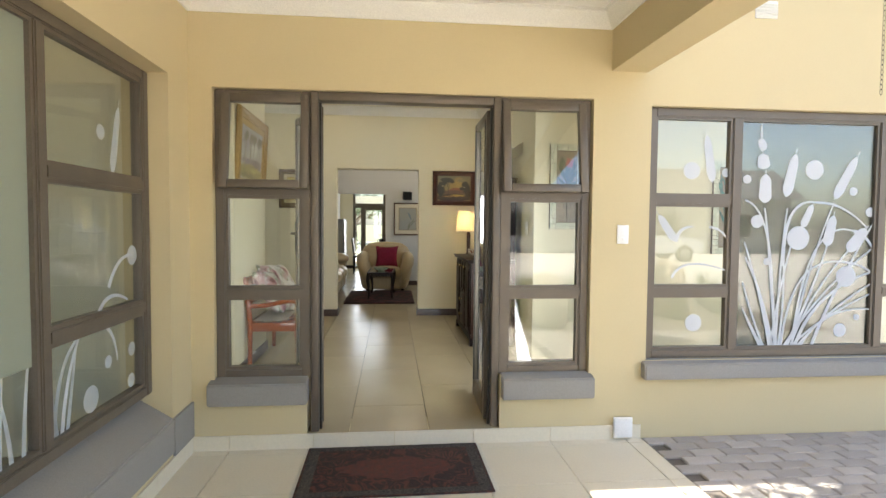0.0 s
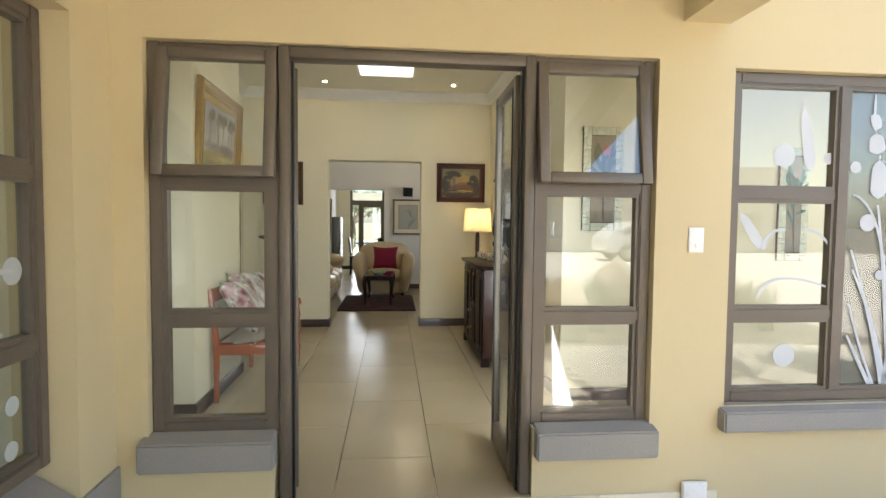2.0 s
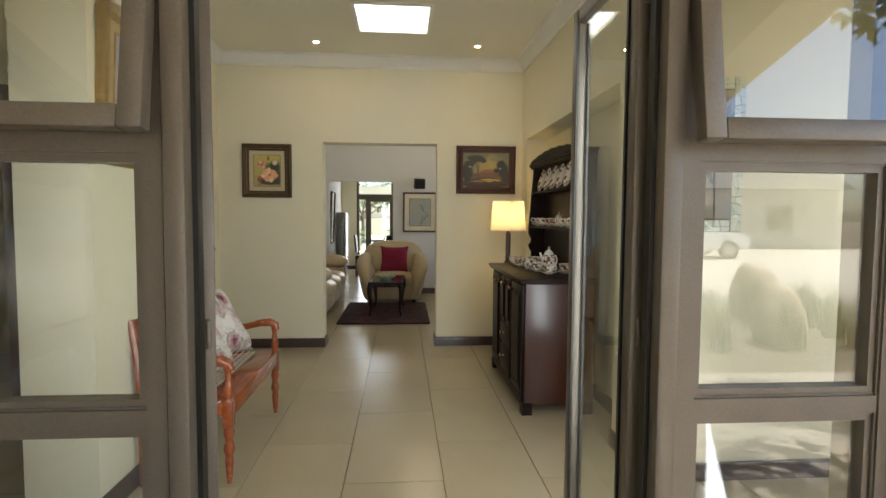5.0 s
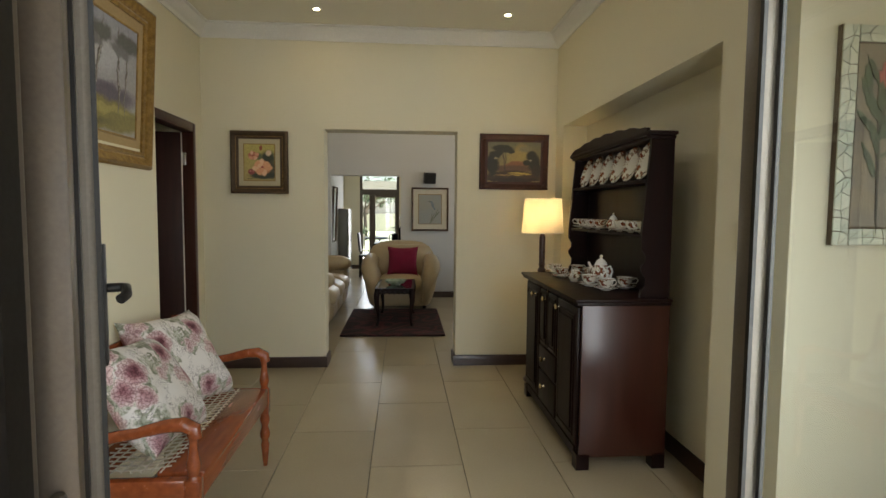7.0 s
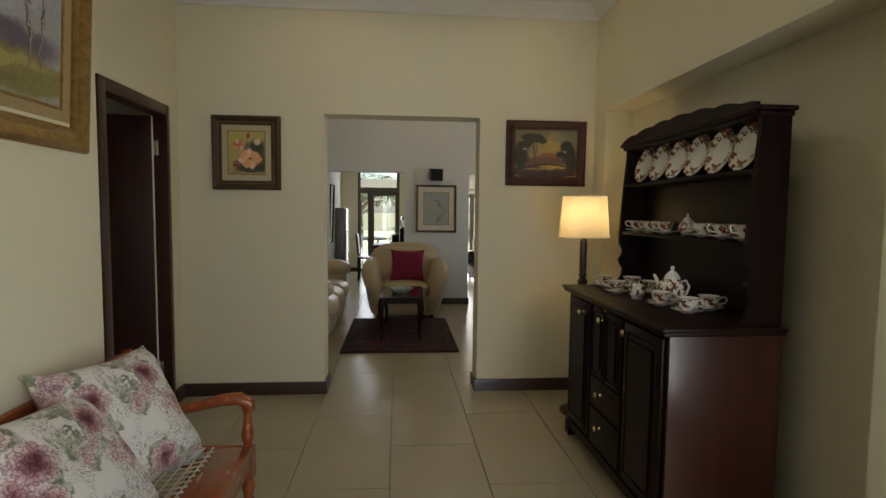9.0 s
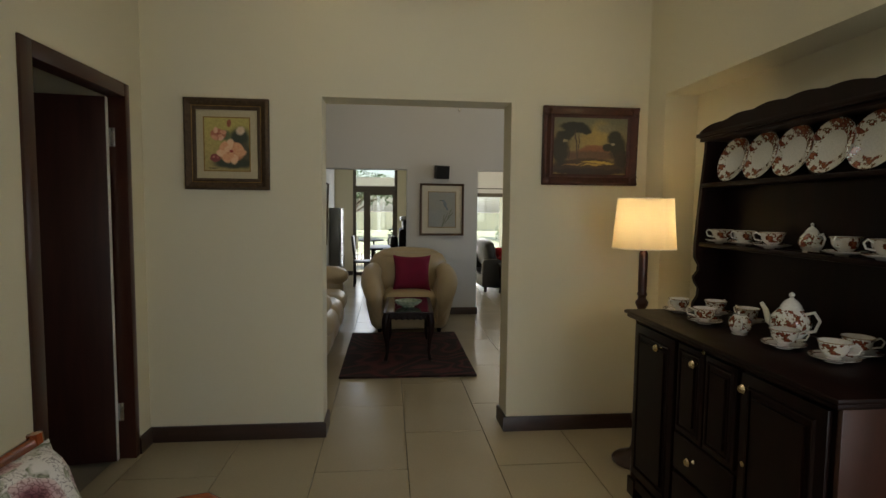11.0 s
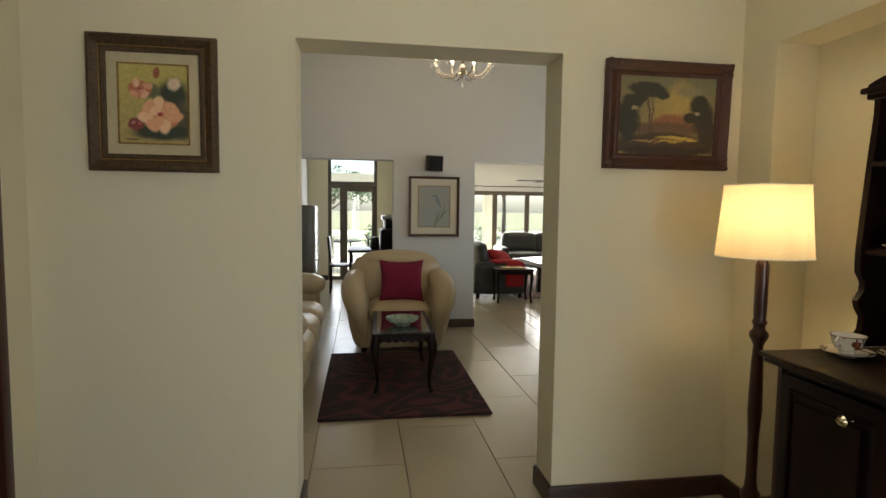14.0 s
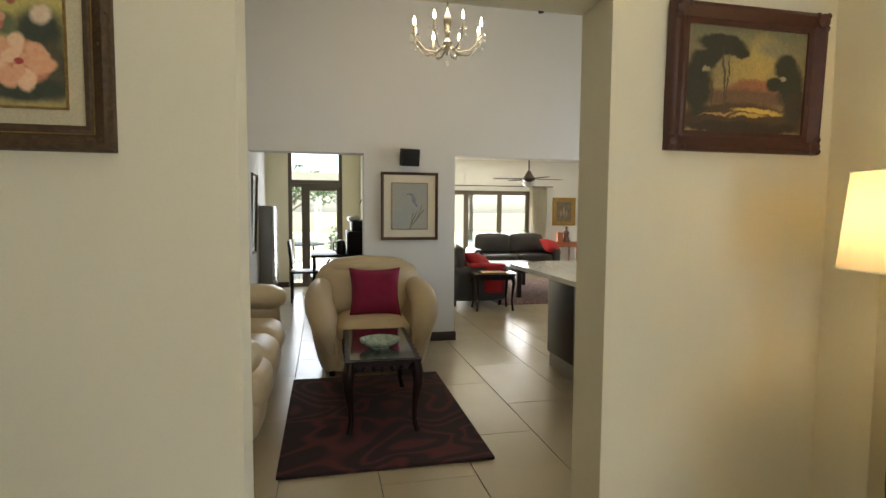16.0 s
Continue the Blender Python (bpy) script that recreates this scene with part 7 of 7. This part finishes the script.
# ---- garden ----
M_LEAF = mat("leaf_green", (0.10, 0.15, 0.06), 0.55, second=(0.05, 0.09, 0.03), scale=3, amount=1.0, fine=40, bump=0.0)
M_BARK = mat("bark", (0.11, 0.08, 0.055), 0.9, scale=10, fine=60, bump=0.6)
M_ROCK = mat("pale_boulder", (0.46, 0.38, 0.29), 0.9, second=(0.34, 0.27, 0.2), scale=4, fine=50, bump=0.5)
M_GRASS = mat("grass_blade", (0.10, 0.16, 0.05), 0.6, second=(0.18, 0.20, 0.08), scale=5, amount=1, bump=0)


def leaf_cloud(centres, count, size, seed):
    rnd = random.Random(seed)
    verts, faces = [], []
    for _ in range(count):
        cx, cy, cz, r = rnd.choice(centres)
        d = Vector((rnd.gauss(0, 1), rnd.gauss(0, 1), rnd.gauss(0, 0.8)))
        p = Vector((cx, cy, cz)) + d.normalized() * r * rnd.random() ** 0.45
        s = size * rnd.uniform(0.6, 1.3)
        e = Euler((rnd.uniform(-1, 1), rnd.uniform(-1, 1), rnd.uniform(0, 6.3))).to_matrix()
        k = len(verts)
        for q in ((-s, 0, 0), (-0.3 * s, 0.4 * s, 0.08 * s), (s, 0, -0.1 * s), (-0.3 * s, -0.4 * s, 0.08 * s)):
            verts.append(p + e @ Vector(q))
        faces.append((k, k + 3, k + 2, k + 1))
    me = bpy.data.meshes.new("crown")
    me.from_pydata(verts, [], faces)
    return me


def tree(at, height, spread, label, seed, leaves=2500, size=0.07, group=""):
    t = thing("tree", at, label, "tree", group)
    rnd = random.Random(seed)
    top = height * 0.55
    part("trunk", tube([(0, 0, -0.1), (0.05, 0.02, top * 0.5), (0.0, 0.06, top)], [0.13, 0.10, 0.07], 10), M_BARK, t)
    centres = []
    for k in range(9):
        a, r = 2 * math.pi * k / 9 + rnd.uniform(-0.3, 0.3), spread * rnd.uniform(0.35, 0.85)
        e = (r * math.cos(a), r * math.sin(a), height * rnd.uniform(0.62, 0.95))
        part("limb", tube([(0, 0.05, top * rnd.uniform(0.7, 1.0)), (e[0] * 0.5, e[1] * 0.5, e[2] * 0.85), e], [0.05, 0.035, 0.012], 7), M_BARK, t)
        centres.append((*e, spread * rnd.uniform(0.25, 0.42)))
    crown = new("crown", leaf_cloud(centres, leaves, size, seed))
    crown.data.materials.append(M_LEAF)
    crown.parent = t
    return t


tree((5.2, 2.7, -0.13), 5.6, 1.9, "leafy shade tree beside the paved forecourt", 3, 5200, 0.085)
tree((-6.5, 27.5, -0.13), 4.5, 2.2, "green garden tree beyond the kitchen door", 5, 3000, 0.10, "garden trees")
tree((-1.6, 33.0, -0.13), 3.0, 2.6, "green garden tree beyond the lawn", 6, 3000, 0.12, "garden trees")
tree((7.5, 33.0, -0.13), 5.0, 2.6, "green garden tree beyond the sliding doors", 7, 3000, 0.12, "garden trees")
tree((12.0, 30.0, -0.13), 5.0, 2.6, "green garden tree beyond the sliding doors", 8, 2500, 0.12, "garden trees")
tree((-7.0, -12.0, -0.13), 5.0, 2.4, "green street tree across the forecourt", 9, 2500, 0.11)
lawn = solid("lawn", boxes(((-20, 22.0, -0.2), (25, 60, -0.11))), mat("lawn_grass", (0.32, 0.34, 0.22), 0.9, second=(0.38, 0.38, 0.26), scale=2, amount=1, fine=60, bump=0.5), "mown green lawn behind the house", kind="structure")
patio = solid("patio", boxes(((-3, 16.27, -0.2), (9, 22.0, -0.05))), mat("patio_paving", (0.78, 0.74, 0.66), 0.8, second=(0.70, 0.66, 0.58), scale=3, bump=0.1), "pale paved patio behind the house", kind="structure")
M_PALEWALL = mat("pale_wall", (0.72, 0.66, 0.48), 0.85, bump=0.08)
for x in (3.95, 6.6, -3.6):
    solid("patio_pillar", boxes(((x - 0.17, 21.4, -0.05), (x + 0.17, 21.75, 2.09))), M_PALEWALL, "pale plastered patio pillar", kind="structure")
solid("patio_beam", boxes(((-4, 21.4, 2.09), (9, 21.75, 2.38))), M_PALEWALL, "pale plastered beam across the patio pillars", kind="structure")
solid("garden_wall", boxes(((-20, 44, -0.11), (25, 44.3, 1.2))), M_PALEWALL, "pale garden boundary wall", kind="structure")
for k in range(9):
    x = -7 + 2.6 * k
    sh = thing("shrub", (x, 27 + (k % 3) * 1.6, -0.11), "leafy green garden shrub", "shrub", "garden shrubs")
    c = new("foliage", leaf_cloud([(0.3 * math.cos(a), 0.3 * math.sin(a), 0.35 + 0.15 * math.sin(3 * a), 0.4) for a in (0, 1.2, 2.4, 3.6, 4.8)], 420, 0.09, 100 + k))
    c.data.materials.append(M_LEAF)
    c.parent = sh
    part("stalk", tube([(0, 0, -0.02), (0.02, 0, 0.4)], 0.02, 6), M_BARK, sh)
ptable = thing("patio_table", (-0.35, 17.6, -0.05), "dark metal patio table behind the kitchen door", "table")
part("tabletop", lathe([(0.45, 0.70), (0.46, 0.715), (0.45, 0.73)], 28), M_BLACKMETAL, ptable)
for k in range(4):
    a = math.pi / 4 + k * math.pi / 2
    part("leg", tube([(0.4 * math.cos(a), 0.4 * math.sin(a), 0), (0.3 * math.cos(a), 0.3 * math.sin(a), 0.70)], 0.014, 8), M_BLACKMETAL, ptable)
for x, y, rz in ((-0.62, 17.0, 170), (0.45, 17.5, 80)):
    pc = thing("patio_chair", (x, y, -0.05), "pale framed patio chair on the patio", "chair", "patio chairs", rz)
    part("seat", soft_box((-0.2, -0.2, 0.42), (0.2, 0.2, 0.445), 0.006), M_IVORY, pc)
    part("backrest", soft_box((-0.2, 0.19, 0.55), (0.2, 0.21, 0.85), 0.006), M_IVORY, pc)
    for px in (-0.19, 0.19):
        part("leg", tube([(px, -0.19, 0), (px, -0.19, 0.42)], 0.012, 6), M_STEEL, pc)
        part("leg", tube([(px, 0.2, 0), (px, 0.2, 0.85)], 0.012, 6), M_STEEL, pc)

# forecourt behind the walk
drive = solid("driveway", boxes(((-12, -19.8, -0.2), (26, -4.5, -0.112)), ((2.2, -4.5, -0.2), (22, F0, -0.118)), ((-12, -4.5, -0.2), (-0.86, 3.4, -0.116))), mat("drive_paving", (0.54, 0.49, 0.42), 0.9, second=(0.46, 0.41, 0.35), scale=5, fine=60, bump=0.3), "pale brick-paved driveway", kind="structure")


def boulder(at, s, seed):
    bm = bmesh.new()
    bmesh.ops.create_icosphere(bm, subdivisions=3, radius=1)
    for v in bm.verts:
        n = noise.noise(v.co * 1.3 + Vector((seed, 0, 0)))
        v.co = Vector((v.co.x * s[0], v.co.y * s[1], v.co.z * s[2])) * (1 + 0.28 * n)
    ob = solid("boulder", bm, M_ROCK, "pale weathered garden boulder", "boulder", group="garden boulders", smooth=60)
    ob.matrix_basis = pose(*at)


for k, (x, y, s) in enumerate(((2.75, -0.15, 0.36), (3.85, -1.35, 0.42), (4.9, -0.8, 0.34), (5.7, -2.4, 0.4))):
    boulder((x, y, -0.09 + s * 0.8), (s * 0.8, s * 0.75, s * 1.25), k * 3.1)


def tuft(at, seed, n=60, h=0.6):
    t = thing("grass_tuft", at, "tall green ornamental grass clump in the bed", "grass clump", "grass clumps")
    rnd = random.Random(seed)
    verts, faces = [], []
    for _ in range(n):
        a, lean, hh = rnd.uniform(0, 6.28), rnd.uniform(0.1, 0.5), h * rnd.uniform(0.6, 1.1)
        bx, by = rnd.gauss(0, 0.06), rnd.gauss(0, 0.06)
        ox, oy = -math.sin(a) * 0.008, math.cos(a) * 0.008
        k = len(verts)
        for s, w in ((0, 1), (0.5, 0.8), (1, 0.1)):
            px, py = bx + math.cos(a) * lean * hh * s * s, by + math.sin(a) * lean * hh * s * s
            verts += [(px + ox * w, py + oy * w, hh * s), (px - ox * w, py - oy * w, hh * s)]
        faces += [(k, k + 1, k + 3, k + 2), (k + 2, k + 3, k + 5, k + 4)]
    me = bpy.data.meshes.new("blades")
    me.from_pydata(verts, [], faces)
    me.materials.append(M_GRASS)
    b = new("blades", me)
    b.parent = t
    return t


bed = solid("planting_bed", boxes(((2.25, -3.2, -0.2), (6.6, 0.29, -0.10))), M_SOIL, "bare mulched planting bed beside the paving", kind="structure")
g0 = tuft((2.8, -0.75, -0.10), 1, 90)
for k in range(20):
    copy_thing(g0, pose(2.45 + 0.2 * k, -0.55 - 0.55 * (k % 4), -0.10, 0, 0, 47 * k))

# parked car, seen in the panes
car = thing("car", (10.9, -14.2, -0.112), "white parked estate car on the driveway", "car")
M_CAR = mat("white_car_paint", (0.78, 0.78, 0.78), 0.2, bump=0, coat=0.8, amount=0.1)
low = [(-2.15, 0.35), (2.15, 0.35), (2.2, 0.75), (1.9, 0.92), (1.0, 1.0), (0.3, 1.45), (-1.3, 1.5), (-1.95, 1.1), (-2.2, 0.85)]
bm = turned(prism(low, -0.85, 0.85), pose(0, 0, 0, 90, 0, 0))
bmesh.ops.bevel(bm, geom=bm.edges[:], offset=0.06, segments=3, affect="EDGES")
body = part("body", bm, M_CAR, car)
M_CARGLASS = mat("car_glass", (0.02, 0.022, 0.025), 0.05, bump=0)
for s in (-1, 1):
    part("side_window", turned(prism([(-1.6, 1.05), (0.75, 1.05), (0.2, 1.38), (-1.25, 1.42)], 0, 0.012), pose(0, s * 0.856, 0, 90, 0, 0)), M_CARGLASS, car)
    for x in (-1.35, 1.35):
        w = part("wheel", turned(lathe([(0.20, -0.1), (0.33, -0.1), (0.34, 0), (0.33, 0.1), (0.20, 0.1)], 28, ring=True), pose(x, s * 0.80, 0.34, 90, 0, 0)), mat("tyre", (0.02, 0.02, 0.02), 0.8), car)
        part("rim", turned(lathe([(0.05, -0.105), (0.20, -0.104), (0.20, 0.104), (0.05, 0.105)], 20), pose(x, s * 0.80, 0.34, 90, 0, 0)), M_STEEL, w)
    part("headlight", soft_box((2.12, s * 0.65 - 0.15, 0.66), (2.2, s * 0.65 + 0.15, 0.80), 0.02), M_PLASTIC, car)

# house across the driveway
house = thing("house", (13.0, -20.0, -0.12), "grey plastered house across the driveway", "house")
part("wall", boxes(((-9, -3, 0), (9, 0, 2.9))), mat("grey_plaster", (0.40, 0.38, 0.35), 0.85, bump=0.1), house)
bm = bmesh.new()
rv = [bm.verts.new(c) for c in ((-9.5, -3.4, 2.9), (9.5, -3.4, 2.9), (9.5, 0.5, 2.9), (-9.5, 0.5, 2.9), (-9.0, -1.4, 4.6), (9.0, -1.4, 4.6))]
for f in ((0, 1, 5, 4), (2, 3, 4, 5), (1, 2, 5), (3, 0, 4), (3, 2, 1, 0)):
    bm.faces.new([rv[i] for i in f])
part("roof", bm, mat("grey_roof", (0.16, 0.15, 0.15), 0.8, bump=0.3), house, smooth=None)
for x in (-6, -2, 2, 6):
    w = part("window", boxes(((x - 0.7, 0.002, 0.9), (x + 0.7, 0.03, 2.1))), M_FRAME, house)
    for e in (-0.35, 0.35):
        part("pane", boxes(((x + e - 0.30, 0.031, 0.96), (x + e + 0.30, 0.036, 2.04))), M_CARGLASS, w)

# ---- area lamps for daylight in the openings, and added fill lamps ----
def sky_panel(name, at, target, w, h, watts, color=(0.86, 0.93, 1.0), spread=180):
    a = new(name, bpy.data.lights.new(name, "AREA"))
    a.data.shape, a.data.size, a.data.size_y, a.data.energy, a.data.color = "RECTANGLE", w, h, watts, color
    a.data.spread = radians(spread)
    a.matrix_world = look(at, target)


sky_panel("skylight_daylight", (0.53, 6.83, HALL_CEIL + 0.012), (0.53, 6.831, 0), 0.55, 0.57, 0.35, (1.0, 0.96, 0.84))
sky_panel("gallery_daylight", (4.4, F1 + 0.03, 1.24), (4.4, F1 + 3, 0.9), 4.2, 1.5, 6.5, (0.98, 0.98, 0.97))
# added fill lamp at the lounge's unseen east window
sky_panel("kitchen_fill", (4.18, 9.9, 1.55), (0, 9.9, 1.2), 2.5, 1.2, 5.5)
sky_panel("sliding_daylight", (3.35, 18.86, 0.95), (3.2, 12, 0.4), 3.3, 1.7, 60, (1.0, 0.97, 0.92))
sky_panel("kitchen_door_daylight", (-0.06, 16.03, 1.25), (-0.06, 10, 0.6), 0.85, 2.2, 6, (0.95, 0.97, 1.0))
# study brightened by an added lamp, set in its unseen opening
sky_panel("study_fill", (-4.17, 1.6, 1.45), (0, 1.6, 1.0), 2.3, 1.4, 1.3)
# added fill for the side passage; the wall behind it has no opening
sky_panel("side_passage_fill", (-3.15, 4.6, 1.6), (0, 4.6, 1.2), 1.2, 1.2, 0.7, (1.0, 0.95, 0.88))
for x, w, watts in ((-0.2, 0.5, 1.4), (1.55, 0.5, 4.6)):
    sky_panel("entry_daylight", (x, F1 + 0.015, 1.2), (-0.9, 7.9, 0.5), w, 1.6, watts, (0.92, 0.96, 1.0), 135)

# ---- tiles and pavers ----
tile_cache = {}


def slab_mesh(w, d, h, material, r):
    key = (round(w, 3), round(d, 3), round(h, 3), material.name)
    if key not in tile_cache:
        bm = boxes(((-w / 2, -d / 2, -h), (w / 2, d / 2, 0)))
        if r:
            bmesh.ops.bevel(bm, geom=[e for e in bm.edges if all(v.co.z > -h / 2 for v in e.verts)], offset=r, segments=1, affect="EDGES")
        tile_cache[key] = mesh_from(bm, "tile", material)
    return tile_cache[key]


def lay(parent, name, material, x_lim, y_lim, z, x0, y0, w, d, gap, stagger, h=0.010, r=0.0012):
    i0, i1 = math.floor((x_lim[0] - x0) / w), math.ceil((x_lim[1] - x0) / w)
    for i in range(i0, i1):
        a, b = max(x0 + i * w, x_lim[0]) + gap / 2, min(x0 + (i + 1) * w, x_lim[1]) - gap / 2
        if b - a < 0.02:
            continue
        off = y0 + (stagger * d if i % 2 else 0)
        for k in range(math.floor((y_lim[0] - off) / d), math.ceil((y_lim[1] - off) / d)):
            c, e = max(off + k * d, y_lim[0]) + gap / 2, min(off + (k + 1) * d, y_lim[1]) - gap / 2
            if e - c < 0.004:
                continue
            ob = new(name, slab_mesh(b - a, e - c, h, material, r))
            ob.matrix_basis = pose((a + b) / 2, (c + e) / 2, z)
            ob.parent = parent


lay(floor, "tile", M_TILE, (-1.3, 2.1), (F0 + 0.002, 12.0), 0, 0.316, 4.096, 0.497, 0.955, 0.004, 0.5)
lay(floor, "tile", M_TILE, (2.1, 7.2), (F0 + 0.002, 5.0), 0, 0.316, 4.096, 0.497, 0.955, 0.004, 0.5)
lay(floor, "tile", M_TILE, (2.1, 4.2), (B1, 12.0), 0, 0.316, 4.096, 0.497, 0.955, 0.004, 0.5)
lay(floor, "tile", M_TILE, (-0.9, 7.2), (12.0, 18.9), 0, 0.316, 4.096, 0.497, 0.955, 0.004, 0.5)
lay(porch, "tile", M_PTILE, (-0.618, 2.2), (-4.4, F0), PORCH, 0.100, 3.05, 0.497, 0.497, 0.004, 0.0)
lay(porch, "skirting_tile", M_PTILE, (-0.61, 2.195), (F0 - 0.012, F0 - 0.001), 0.0, 0.100, 3.0, 0.497, 2.0, 0.003, 0.0, h=0.09)
for k in range(9):
    ob = new("skirting_tile", slab_mesh(0.010, 0.494, 0.09, M_PTILE, 0.0012))
    ob.matrix_basis = pose(-0.612, 3.36 - 0.497 * k, 0.0)
    ob.parent = porch

# interlocking pavers beside the porch
paving = solid("pavement", boxes(((2.2, 0.3, -0.19), (5.4, F0 - 0.001, -0.104))), mat("paver_sand", (0.14, 0.12, 0.10), 0.95, bump=0.4), "grey brown concrete block paving beside the porch", kind="structure")
pav_mesh = slab_mesh(0.194, 0.094, 0.03, M_PAVER, 0.006)
rest, count = [], 0
for r in range(33):
    y = F0 - 0.052 - 0.1 * r
    for c in range(16):
        x = 2.302 + 0.2 * c - (0.1 if r % 2 else 0)
        if x < 2.298 and r % 2:
            continue
        if count < 300 and r < 21 and c < 15:
            ob = new("paver", pav_mesh)
            ob.matrix_basis = pose(x, y, -0.088 + 0.002 * noise.noise(Vector((x * 9, y * 9, 0))), 0, 0, 0.6 * noise.noise(Vector((x * 7, y * 7, 3))))
            ob.parent = paving
            count += 1
        else:
            rest.append((x, y))
bm = bmesh.new()
for x, y in rest:
    box(bm, (x - 0.097, y - 0.047, -0.115), (x + 0.097, y + 0.047, -0.0885))
part("paver_field", bm, M_PAVER, paving, smooth=None, kind="stuff")
